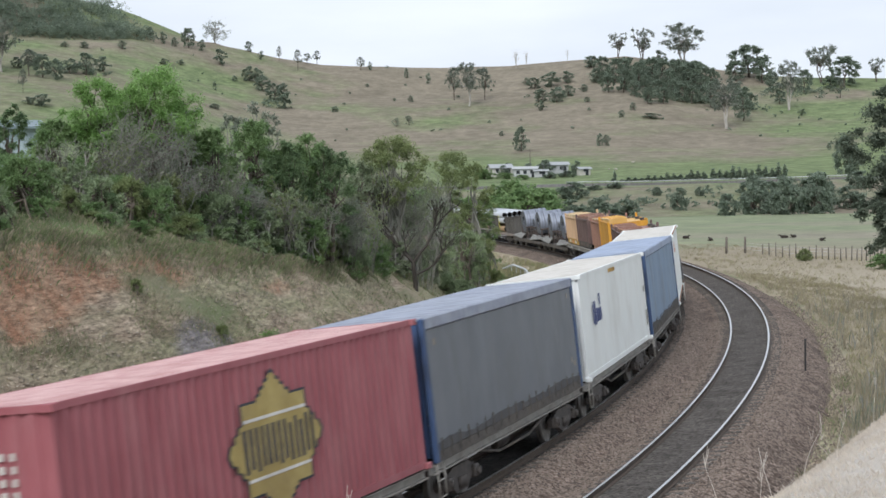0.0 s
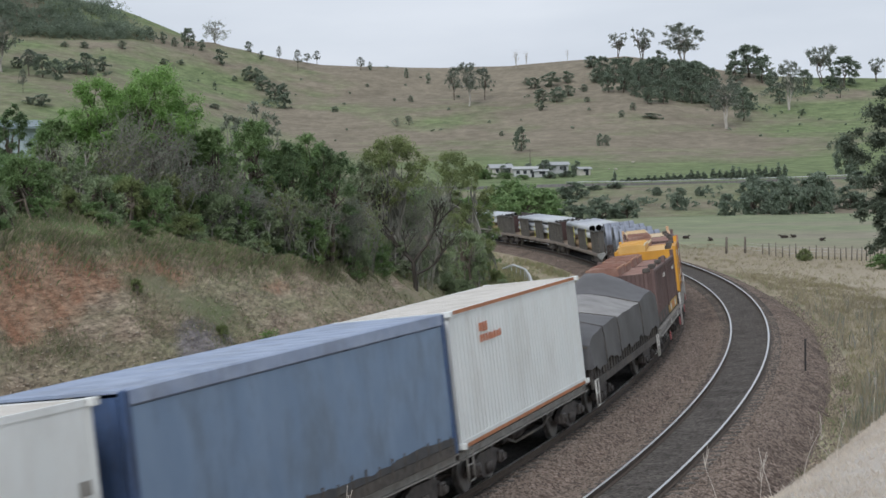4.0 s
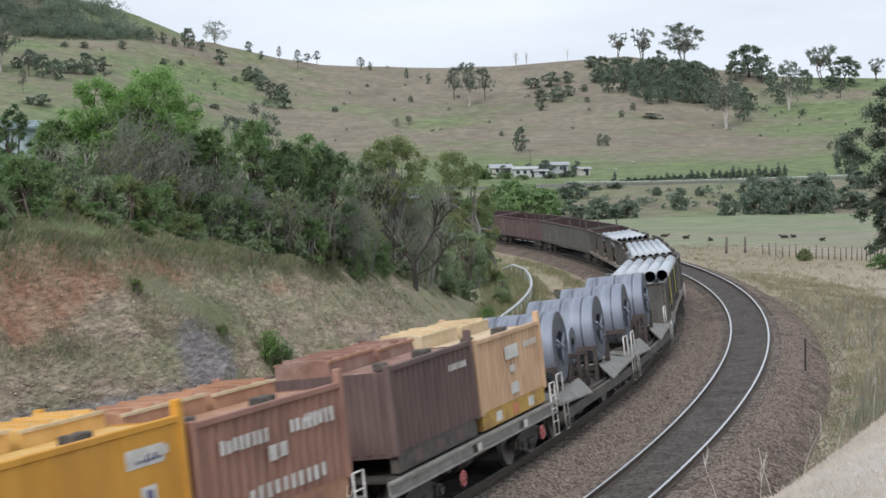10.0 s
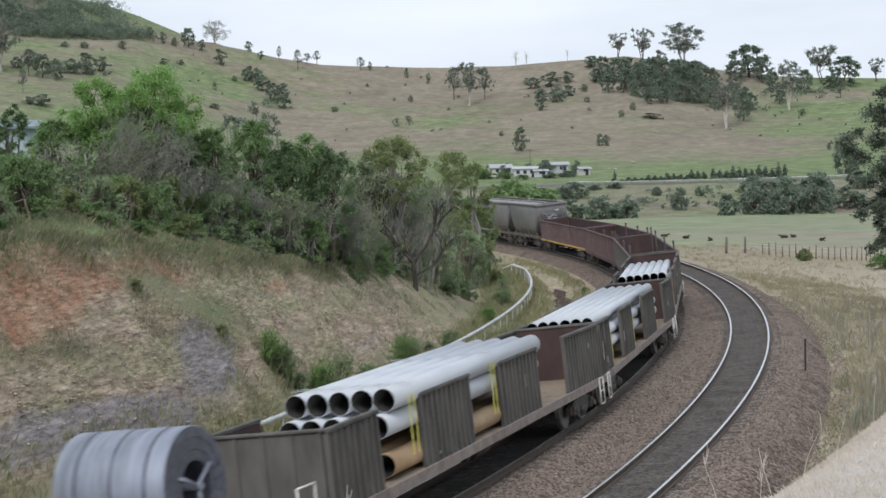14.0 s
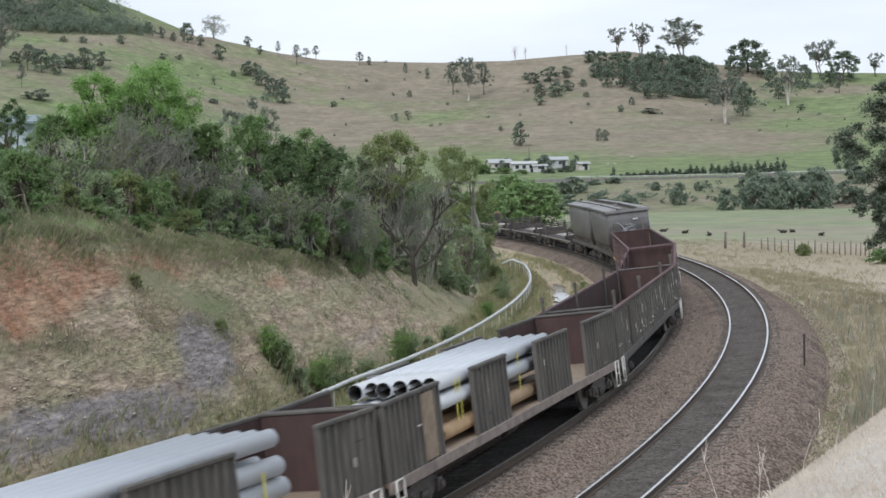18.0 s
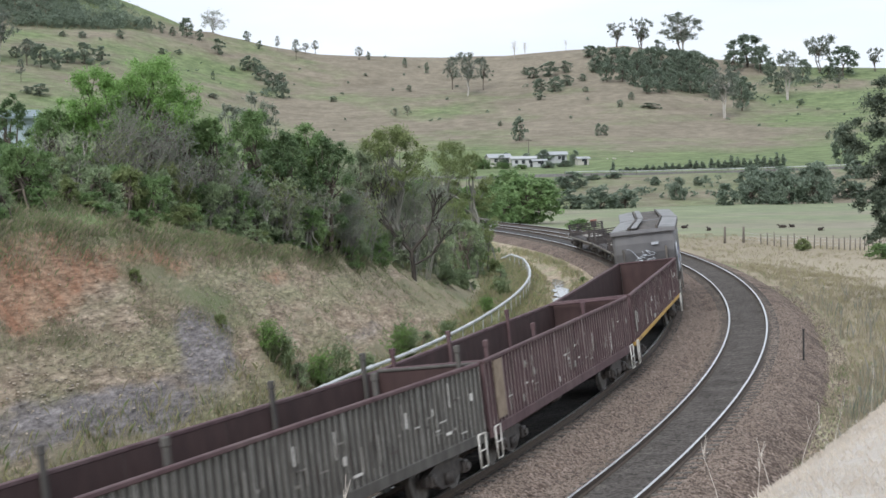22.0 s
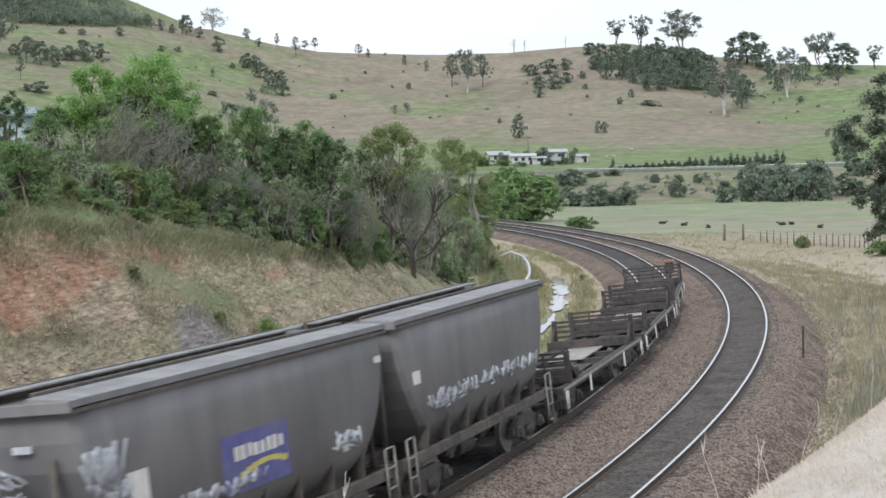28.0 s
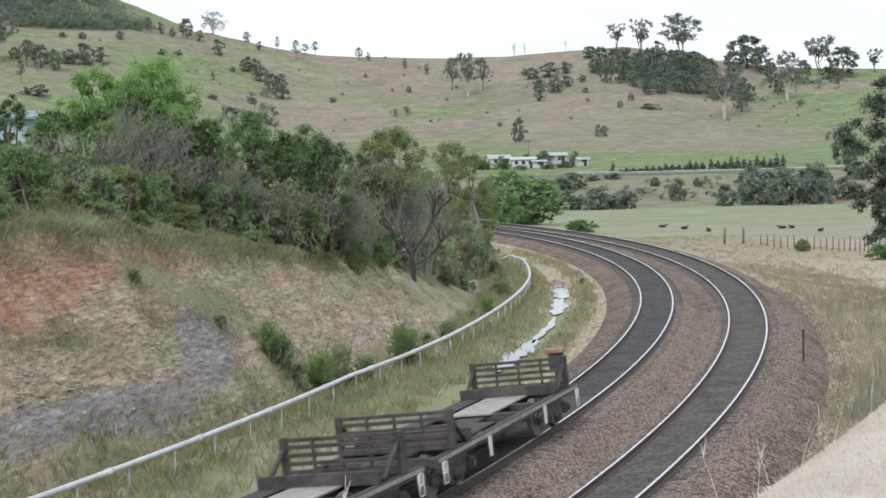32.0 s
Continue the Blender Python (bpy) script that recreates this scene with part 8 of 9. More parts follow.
HILL = {
    "p": [(106.9, 779.7, 20.9, 22.2), (136.3, 689.9, 19.6, 12.2), (103.2, 638.6, 18.6, 15.4), (11.1, 707.0, 17.5, 13.8)],
    "v": [(90.2, 786.9, 14.7, 12.9), (79.8, 794.1, 10.6, 11.3), (189.7, 766.7, 10.2, 8.6)],
    "d": [(97.4, 786.0, 6.3, 6.9), (26.0, 583.4, 8.2, 6.3), (52.9, 591.1, 4.2, 3.3), (55.1, 590.9, 3.8, 3.3), (138.8, 676.7, 2.5, 3.9), (58.5, 723.6, 3.1, 4.7), (72.9, 670.3, 3.2, 3.2), (67.1, 656.9, 2.8, 3.2), (77.8, 656.7, 2.1, 8.6), (21.2, 626.6, 2.0, 2.4), (125.8, 571.8, 2.5, 2.0), (39.1, 741.8, 4.8, 8.1), (46.3, 740.9, 6.4, 8.9), (53.1, 746.4, 5.1, 7.3), (40.2, 705.9, 5.3, 6.9), (46.0, 702.1, 6.1, 7.6), (51.4, 712.7, 4.6, 6.2), (38.9, 684.1, 3.5, 4.8), (36.4, 752.4, 3.2, 4.1), (57.4, 693.2, 2.2, 3.3), (-104.9, 773.2, 5.1, 4.4), (-123.6, 782.3, 5.2, 4.6), (-118.0, 781.0, 4.4, 4.2), (-129.5, 786.0, 4.6, 4.2), (-86.8, 794.5, 4.6, 4.5), (-80.0, 784.5, 4.0, 3.8), (-32.0, 789.7, 3.9, 2.7), (-15.3, 775.9, 4.5, 2.7), (-5.7, 765.7, 4.8, 2.7), (-95.4, 758.7, 6.8, 7.0), (-81.0, 742.2, 6.4, 8.1), (-74.1, 728.5, 6.3, 8.8), (-67.9, 711.7, 6.9, 8.5), (-61.9, 695.4, 6.4, 6.8), (-77.8, 741.6, 6.4, 6.5), (-64.3, 715.1, 6.9, 6.2), (-138.5, 657.6, 5.7, 7.3), (-133.3, 660.2, 8.2, 8.8), (-129.5, 673.6, 5.8, 7.5), (-153.8, 662.7, 5.7, 6.7), (-157.4, 653.7, 4.2, 5.8), (-130.8, 575.4, 4.0, 7.7), (-135.3, 575.9, 2.5, 5.1), (-154.5, 723.9, 2.5, 4.5), (-147.4, 727.5, 2.8, 4.5), (-133.1, 735.3, 3.5, 4.6), (-109.3, 739.7, 2.4, 4.2), (-89.0, 641.0, 2.2, 3.7), (-85.8, 664.6, 2.1, 5.2), (-42.3, 693.9, 2.4, 3.9), (-115.2, 731.2, 2.7, 4.8), (-92.1, 715.3, 2.3, 2.2), (-86.9, 738.0, 2.4, 3.2), (-12.7, 721.4, 2.8, 3.1), (-31.9, 755.6, 1.6, 2.3)],
    "w": [(136.1, 777.9, 14.2, 18.9), (173.3, 756.8, 13.0, 15.2), (113.2, 660.2, 12.8, 8.7), (105.6, 689.7, 10.4, 9.1), (73.8, 712.7, 10.0, 9.3), (87.2, 755.1, 7.6, 9.9), (94.2, 727.9, 9.4, 9.6), (103.9, 758.2, 9.0, 10.0), (109.6, 757.9, 9.5, 10.0), (86.7, 687.2, 6.7, 6.8), (95.4, 696.6, 8.3, 7.6), (76.7, 725.4, 6.2, 7.1), (66.0, 774.1, 5.3, 8.4), (69.0, 752.5, 8.9, 9.0), (73.5, 741.1, 10.4, 9.7), (78.7, 744.1, 10.1, 8.9), (82.2, 729.8, 11.0, 9.6), (89.3, 746.0, 10.9, 9.8), (93.6, 741.5, 12.0, 9.7), (99.4, 748.8, 10.8, 9.8), (104.4, 744.1, 11.2, 10.6), (109.1, 738.0, 11.9, 10.5), (114.1, 744.2, 9.6, 8.2), (67.9, 715.7, 7.7, 7.0), (80.4, 684.4, 6.6, 7.5), (86.4, 703.3, 7.6, 7.7), (93.1, 707.5, 7.9, 7.0), (98.8, 694.2, 7.5, 7.6), (106.4, 704.6, 7.6, 7.7), (77.2, 702.3, 6.1, 6.1), (65.6, 742.4, 6.4, 6.5), (128.3, 766.6, 9.1, 10.1), (139.8, 766.2, 11.5, 10.2), (139.6, 743.0, 8.8, 8.2), (136.0, 707.7, 8.4, 7.8), (152.9, 741.4, 9.6, 8.2), (166.5, 752.2, 5.7, 8.4), (115.8, 697.1, 9.0, 8.4), (119.7, 684.9, 7.4, 6.8), (-111.1, 775.8, 8.8, 7.2)],
    "u": [(165.8, 767.6, 15.7, 18.8)],
    "g": [(164.4, 725.2, 8.1, 4.8), (5.2, 726.0, 13.3, 8.7), (17.7, 722.8, 13.2, 7.1), (-72.5, 788.7, 6.8, 3.1), (-63.2, 776.7, 8.7, 4.7), (-60.4, 793.4, 4.8, 4.8), (-56.2, 797.7, 6.0, 4.5), (-36.0, 788.5, 5.9, 5.1), (-141.8, 595.8, 7.7, 3.7)],
    "x": [(33.6, 791.3, 8.8, 4.5), (38.8, 797.8, 6.3, 3.8), (57.2, 796.6, 5.8, 2.4)],
    "r": [(-101.6, 793.5, 10.0, 14.8)],
    "t": [(-17.2, 660.1, 3.3, 3.7), (-12.5, 661.2, 4.0, 4.0)],
}
n = 0
for key, rows in HILL.items():
    for x, y, h, w in rows:
        n += 1
        sh, sw = SIZE[key]
        copy_thing(KINDS[key], Matrix.Translation((x, y, ground_z(x, y) - 0.2)) @ Matrix.Rotation(n * 2.4, 4, "Z") @ Matrix.Diagonal((w / sw, w / sw, h / sh * 1.06, 1)))

# scrub on the hill: too many to count
SCRUB = [(-190, 757, 20, 12, 90, 3.4), (-172, 764, 20, 12, 100, 3.4), (-154, 772, 18, 12, 90, 3.2), (-138, 782, 12, 10, 40, 2.4), (-185, 790, 22, 14, 80, 3.4), (-160, 796, 20, 12, 60, 3.0), (-140, 668, 14, 10, 26, 1.3), (-66, 700, 5, 12, 14, 1.0),
         (90, 745, 26, 10, 110, 2.2), (94, 704, 18, 10, 60, 1.7), (120, 690, 10, 8, 14, 1.2), (150, 735, 20, 10, 24, 1.5), (45, 720, 10, 18, 16, 0.9),
         (0, 690, 150, 110, 40, 0.5), (60, 700, 110, 100, 34, 0.5), (60, 396, 45, 10, 30, 0.8), (0, 404, 60, 8, 26, 0.8), (70, 385, 36, 8, 26, 0.9)]
for i, (x, y, rx, ry, cnt, fac) in enumerate(SCRUB):
    rng = np.random.default_rng(300 + i)
    qs = []
    for k in range(cnt):
        a, r = rng.random() * 6.283, math.sqrt(rng.random())
        px, py = x + rx * r * math.cos(a), y + ry * r * math.sin(a)
        big = (0.6 + 1.1 * rng.random()) * fac
        g0 = ground_z(px, py)
        for j in range(6):
            c = np.array([px, py, g0 + big * 0.6]) + rng.normal(size=3) * big * np.array([0.55, 0.55, 0.4])
            qs.append(leaves_on(rng, c, big * 0.6, 44, 0.17 + 0.05 * fac, squash=0.8))
    ob = new("hillside_scrub", cloud("hillside_scrub", np.concatenate(qs), [L_FARDARK]))
    tagged(ob, "patch of dark low scrub on the grassy hillside", "scrub", kind="stuff")


# ---- grasses ----
def grass(name, label, spots, hmin, hmax, mats, seed, width=0.012, lean=0.35, clump=0.05):
    """Standing blades from an array of x, y spots."""
    rng = np.random.default_rng(seed)
    xy = spots + rng.normal(scale=clump, size=spots.shape)
    z = height(xy[:, 0], xy[:, 1])
    k = len(xy)
    base = np.c_[xy, z - 0.02]
    h = hmin + (hmax - hmin) * rng.random(k) ** 1.6
    a = rng.random(k) * 6.283
    side = np.stack([np.cos(a), np.sin(a), 0 * a], 1) * width
    b = rng.random(k) * 6.283
    off = np.stack([np.cos(b), np.sin(b), 0 * b], 1) * (h * lean * rng.random(k))[:, None]
    midp = base + off * 0.35 + np.c_[0 * h, 0 * h, h * 0.6]
    tip = base + off + np.c_[0 * h, 0 * h, h * 0.97]
    quads = np.stack([base - side, base + side, midp + side * 0.7, tip], 1)
    quads2 = np.stack([base - side, midp + side * 0.7, tip, midp - side * 0.7], 1)
    q = np.concatenate([quads[:, [0, 1, 2]], quads2[:, [0, 1, 2]], quads2[:, [0, 2, 3]]])
    mi = rng.integers(0, len(mats), k)
    ob = new(name, cloud(name, q, mats, np.concatenate([mi, mi, mi])))
    return tagged(ob, label, "grass", kind="stuff")


def strip(seed, count, s0, s1, l0, l1, clumps=0, spread=(0.16, 0.16)):
    rng = np.random.default_rng(seed)
    if clumps:
        cs = np.c_[rng.uniform(s0, s1, clumps), rng.uniform(l0, l1, clumps)]
        pick = cs[rng.integers(0, clumps, count)] + rng.normal(size=(count, 2)) * np.array(spread)
    else:
        pick = np.c_[rng.uniform(s0, s1, count), rng.uniform(l0, l1, count)]
    th = pick[:, 0] / RAD
    return np.c_[CX + (RAD + pick[:, 1]) * np.cos(th), CY + (RAD + pick[:, 1]) * np.sin(th)]


grass("cutting_top_grass", "long tan and green grass along the top of the cutting", np.r_[strip(1, 110000, -86, -14, -17.0, -12.15, 1500, (0.5, 0.16)), strip(57, 46000, -88, -36, -12.75, -12.1, 460, (0.7, 0.10)), strip(2, 5000, -60, 0, -13.5, -10.6, 300)], 0.05, 0.24, [G_TAN, G_GREEN, G_TAN, G_GREEN], 31, 0.0042, 0.9)
grass("cut_face_tufts", "scattered tufts of grass on the bare cut face", np.r_[strip(3, 22000, -88, -18, -12.2, -8.6, 200, (0.8, 0.08)), strip(33, 3500, -65.0, -62, -12.1, -10.9, 30, (0.5, 0.1)), strip(34, 3500, -73, -69, -11.3, -10.95, 20, (0.6, 0.06)), strip(35, 3000, -61, -57, -11.2, -10.6, 24, (0.5, 0.08))], 0.03, 0.15, [G_TAN, G_GREEN, G_TAN], 32, 0.0045, 0.8)
grass("drain_grass", "green and straw-coloured grass beside the drain", np.r_[strip(4, 52000, -88, 24, -9.4, -5.4, 3600), strip(56, 12000, -90, -52, -10.1, -8.6, 500, (0.5, 0.12)), strip(5, 9000, -60, 30, -4.2, -3.0, 700), strip(55, 9000, 14, 70, -9, -3.5, 800)], 0.06, 0.40, [G_GREEN, G_TAN, G_STRAW, G_STRAW], 33, 0.006, 0.7)
grass("verge_grass", "dry pale grass on the verge and the bank", np.r_[strip(6, 36000, -62, 10, 7.8, 14, 3200), strip(7, 30000, -50, 60, 9, 24, 2600)], 0.05, 0.30, [G_TAN, G_STRAW, G_TAN], 34, 0.006, 0.7)
grass("verge_weeds", "low grey-green weeds at the ballast's edge", np.r_[strip(8, 6000, -72, 20, 6.4, 8.6, 420), strip(81, 8000, -74, -46, 7.0, 9.8, 340, (0.3, 0.2))], 0.05, 0.28, [G_TAN, G_TAN, G_TAN, G_GREEN], 35, 0.005, 0.7)
grass("tall_weeds", "tall brown seeding weeds on the slope of the bank", np.r_[strip(82, 2000, -68, -46, 7.8, 10.2, 90, (0.25, 0.12)), strip(83, 700, -46, -10, 7.4, 10.5, 60, (0.2, 0.12))], 0.35, 0.95, [L_GREY, G_TAN, M_TWIG, G_TAN], 37, 0.006, 0.25)
grass("bank_grass", "dense bleached dry grass on the near bank", np.r_[strip(9, 170000, -106, -88, 11.6, 14.4), strip(10, 30000, -92, -74, 9.6, 13.4)], 0.015, 0.055, [G_DRY], 36, 0.0022, 0.9)
# tall seeding stalks standing up from the near bank
rng = np.random.default_rng(51)
qs = []
STALKS = [(0.97, 6.0, 0.45, -0.08), (1.10, 6.2, 0.36, 0.02), (-0.40, 5.0, 0.86, 0.10), (1.32, 7.0, 0.32, -0.05), (1.75, 8.6, 0.3, 0.1), (2.0, 9.0, 0.25, 0.05)]
for i in range(14):
    s, l = rng.uniform(-98, -90), rng.uniform(12.2, 13.4)
    o = on_line(s, l)
    STALKS.append((o.x, o.y, rng.uniform(0.12, 0.3), rng.uniform(-0.15, 0.15)))
for x, y, hgt, lean in STALKS:
    p = np.array([x, y, ground_z(x, y)])
    bend = np.array([lean, 0.04, 0])
    prev = p
    for k in range(1, 9):
        q = p + np.array([0, 0, hgt * k / 8]) + bend * (k / 8) ** 2.2
        w = np.array([0.0017 - 0.00012 * k, 0.0, 0])
        qs.append(np.stack([prev - w, prev + w, q + w, q - w]))
        prev = q
    for k in range(5):
        e = prev + np.array([rng.uniform(-0.02, 0.02), 0, 0.02 + 0.015 * k])
        qs.append(np.stack([prev - w, prev + w, e + w, e - w]))
tagged(new("seeding_grass_stalks", cloud("seeding_grass_stalks", np.array(qs), [G_DRY])), "thin pale seeding grass stalks on the near bank", "grass", kind="stuff")

# ---- stones ----
def stones(name, label, spots, smin, smax, mats, seed, lift=0.3, z=None, shape=(1, 1, 0.7), turn=6.283):
    rng = np.random.default_rng(seed)
    z = height(spots[:, 0], spots[:, 1]) if z is None else z
    base = np.array([(1, 0, -0.3), (-0.5, 0.8, -0.3), (-0.6, -0.8, -0.3), (0.5, 0.5, 0.55), (-0.6, 0.1, 0.6), (0.2, -0.6, 0.5)])
    tri = np.array([(0, 1, 3), (1, 4, 3), (1, 2, 4), (2, 5, 4), (2, 0, 5), (0, 3, 5), (3, 4, 5)])
    k = len(spots)
    sz = (smin + (smax - smin) * rng.random(k) ** 3)[:, None, None]
    v = (base[None] + rng.normal(scale=0.18, size=(k, 6, 3))) * sz * np.array(shape)
    a = rng.random(k) * turn
    ca, sa = np.cos(a)[:, None], np.sin(a)[:, None]
    v = np.stack([v[..., 0] * ca - v[..., 1] * sa, v[..., 0] * sa + v[..., 1] * ca, v[..., 2]], -1)
    v += np.c_[spots, z][:, None, :] + np.array([0, 0, lift]) * sz
    q = v[:, tri].reshape(-1, 3, 3)
    mi = np.repeat(rng.integers(0, len(mats), k), len(tri))
    return tagged(new(name, cloud(name, q, mats, mi)), label, "stones", kind="stuff")


M_STONE = mat("pale_cutting_rock", (0.38, 0.31, 0.245), (0.56, 0.475, 0.385), 6, 0.9)
M_STONEDARK = mat("slaty_cutting_rock", (0.21, 0.185, 0.17), (0.32, 0.285, 0.26), 6, 0.9)
bed = {}
for centre, outer in ((0.0, False), (SPACING, True)):
    pr = ballast_profile(outer)
    bed[centre] = (np.array([centre + l for l, _ in pr]), np.array([z + l * CANT for l, z in pr]))


def loose_ballast():
    """Loose stones over both beds, outside and between the rails."""
    rng = np.random.default_rng(66)
    k = 72000
    s = -82 + 52 * rng.random(k) ** 1.3
    l = np.where(rng.random(k) < 0.62, rng.uniform(0.95, 2.9, k), rng.uniform(4.9, 6.75, k))
    z = np.where(l < 2.15, np.interp(l, *bed[0.0]), np.interp(l, *bed[SPACING]))
    th = s / RAD
    xy = np.c_[CX + (RAD + l) * np.cos(th), CY + (RAD + l) * np.sin(th)]
    return xy, z


M_BSTONE = mat("grey_ballast_stone", (0.185, 0.143, 0.118), (0.30, 0.245, 0.207), 6, 0.9)
M_BSTONEDARK = mat("brown_ballast_stone", (0.085, 0.066, 0.055), (0.15, 0.12, 0.10), 6, 0.9)
lb_xy, lb_z = loose_ballast()
stones("loose_ballast", "loose crushed stone on the track shoulders", lb_xy, 0.022, 0.052, [M_BSTONE, M_BSTONE, M_BSTONEDARK], 44, 0.2, lb_z)
stones("cutting_rubble", "broken rock lying on the cut face", strip(21, 1400, -90, -18, -12.0, -8.8, 700), 0.012, 0.05, [M_STONE, M_STONEDARK, M_STONE], 41)
stones("cutting_slabs", "flat pale slabs of broken shale on the cut face", np.r_[strip(22, 2600, -88, -36, -11.9, -9.2, 420, (0.8, 0.08)), strip(24, 700, -60.5, -53, -11.85, -10.9, 60, (0.9, 0.06)), strip(25, 600, -68, -63, -11.2, -10.2, 50, (0.9, 0.06)), strip(26, 400, -75, -69, -10.9, -10.4, 40, (0.9, 0.05))], 0.016, 0.062, [M_STONE, M_STONE, M_STONE, M_STONEDARK], 45, 0.05, shape=(0.8, 3.2, 0.22), turn=0.5)
stones("spilled_ballast", "crushed stone spilled into the verge grass", strip(23, 6000, -72, -10, 6.6, 7.6), 0.02, 0.05, [M_BSTONE, M_BSTONEDARK], 46)

# ================= lineside things =================
RAIL_S = [-96, -77, -68, -56, -50, -44, -31, -10, 7, 14, 18]
RAIL_L = [-7.5, -7.55, -7.75, -8.0, -7.7, -7.5, -7.2, -6.57, -6.3, -6.5, -6.8]
RAIL_Z = [0, 0, 0, 0, 0, 0, 0, 0, 0, -0.1, -0.6]


def rail_point(s):
    o = on_line(s, float(np.interp(s, RAIL_S, RAIL_L)))
    return Vector((o.x, o.y, float(np.interp(s, RAIL_S, RAIL_Z))))


guard = thing("guard_rail", "long galvanised guard rail on thin posts beside the drain", "guard rail")
s = -94.0
while s < 17.5:
    bm = fresh()
    e = min(s + 5.0, 17.9)
    for k in range(5):
        tube(bm, rail_point(s + (e - s) * k / 5), rail_point(s + (e - s) * (k + 1) / 5), 0.075, 8, caps=False)
    part("rail_section", bm, M_GALV, guard)
    p = rail_point(s)
    bm = fresh()
    tube(bm, rail_point(s - 0.12), rail_point(s + 0.12), 0.092, 8)
    part("joint_sleeve", bm, M_GALV, guard)
    s = e
s = -93.0
while s < 16:
    p = rail_point(s)
    g0 = ground_z(p.x, p.y)
    bm = fresh()
    tube(bm, (p.x, p.y, g0 - 0.1), (p.x, p.y, p.z - 0.02), 0.026, 6)
    part("post", bm, M_GALV, guard)
    s += 2.5

# puddles in the drain
for k, (s0, s1, centre, wid) in enumerate(((-49.5, -37.0, -4.92, 1.15), (-38.5, -26.5, -4.85, 0.44), (-25.5, -15.5, -4.92, 1.05), (-16.2, -7.6, -4.82, 1.2), (-8.2, -1.5, -4.85, 0.95))):
    n = 44
    vs, fs = [], []
    for i in range(n + 1):
        f = i / n
        s = s0 + (s1 - s0) * f
        full = 0.5 * wid * math.sqrt(max(0.0, math.sin(math.pi * f)))
        inner = full * (0.80 + 0.22 * math.sin(s * 1.9 + k) + 0.13 * math.sin(s * 4.3 + 2 * k))
        outer = full * (0.80 + 0.22 * math.sin(s * 1.5 + 3 * k + 1) + 0.13 * math.sin(s * 5.1 + k))
        c = centre + 0.06 * math.sin(s * 0.6 + k)
        vs += [on_line(s, c - inner, -0.795), on_line(s, c, -0.795), on_line(s, c + outer, -0.795)]
        if i:
            a = 3 * i
            fs += [(a - 3, a, a + 1, a - 2), (a - 2, a + 1, a + 2, a - 1)]
    tagged(new("puddle", mesh_of("puddle", vs, fs, M_WATER)), "still rainwater lying in the grassy drain", "puddle", "puddles in the drain", "structure")

# marker post at the ballast's edge
mp = thing("marker_post", "thin black marker post at the edge of the ballast", "post", at=Matrix.Translation((12.3, 59.87, -0.25)))
bm = fresh()
box(bm, -0.03, 0.03, -0.03, 0.03, -0.3, 1.05, 0, 0.008)
part("shaft", bm, M_BLACKPOST, mp)
bm = fresh()
box(bm, -0.045, 0.045, -0.035, 0.035, 1.05, 1.09, 0, 0.008)
part("cap", bm, M_BLACKPOST, mp)

# paddock fence
fence = thing("paddock_fence", "old timber post and wire fence around the paddock", "fence")
posts = [(25.1, 156.0, 1.45, 0.16), (26.7, 155.6, 1.45, 0.16)]
for k in range(22):
    f = k / 21
    posts.append((27.6 + 8.2 * f, 152.0 - 13 * math.sin(f * 1.9) + 4 * f, 0.95 + 0.12 * ((k * 7) % 3), 0.07))
for k in range(6):
    posts.append((37 + 3 * k, 143 + 1.5 * k, 1.0, 0.07))
for x, y, hgt, r in posts:
    g0 = ground_z(x, y)
    bm = fresh()
    tube(bm, (x, y, g0 - 0.2), (x + random.uniform(-0.04, 0.04), y, g0 + hgt), r * 0.75, 7, 0, r * 0.62)
    part("post", bm, M_POST, fence)
for hz in (0.35, 0.65, 0.9):
    bm = fresh()
    for (x0, y0, _, _), (x1, y1, _, _) in zip(posts[1:], posts[2:]):
        tube(bm, (x0, y0, ground_z(x0, y0) + hz), (x1, y1, ground_z(x1, y1) + hz), 0.008, 4, caps=False)
    part("wire", bm, M_GALV, fence)

# resting cattle
M_HIDE = mat("dark_cattle_hide", (0.022, 0.018, 0.016), (0.06, 0.045, 0.035), 4, 0.8)
M_HIDEPALE = mat("pale_cattle_hide", (0.42, 0.38, 0.33), (0.55, 0.5, 0.44), 4, 0.8)


def cow(x, y, turn, hide, label):
    c = thing("calf", label, "calf", "calves in the paddock", Matrix.Translation((x, y, ground_z(x, y))) @ Matrix.Rotation(turn, 4, "Z") @ Matrix.Scale(0.5, 4))
    bm = fresh()
    bmesh.ops.create_icosphere(bm, subdivisions=2, radius=1.0, matrix=Matrix.Translation((0, 0, 0.34)) @ Matrix.Diagonal((0.95, 0.42, 0.40, 1)))
    for f in bm.faces:
        f.smooth = True
    part("body", bm, hide, c)
    bm = fresh()
    tube(bm, (0.75, 0, 0.5), (1.15, 0.05, 0.72), 0.2, 8, 0, 0.14)
    part("neck", bm, hide, c)
    bm = fresh()
    tube(bm, (1.1, 0.05, 0.78), (1.5, 0.1, 0.62), 0.15, 8, 0, 0.09)
    part("head", bm, hide, c)
    for sx in (-0.5, 0.45):
        for sy in (-1, 1):
            bm = fresh()
            tube(bm, (sx, sy * 0.35, 0.12), (sx + 0.4, sy * 0.5, 0.07), 0.08, 6)
            part("folded_leg", bm, hide, c)


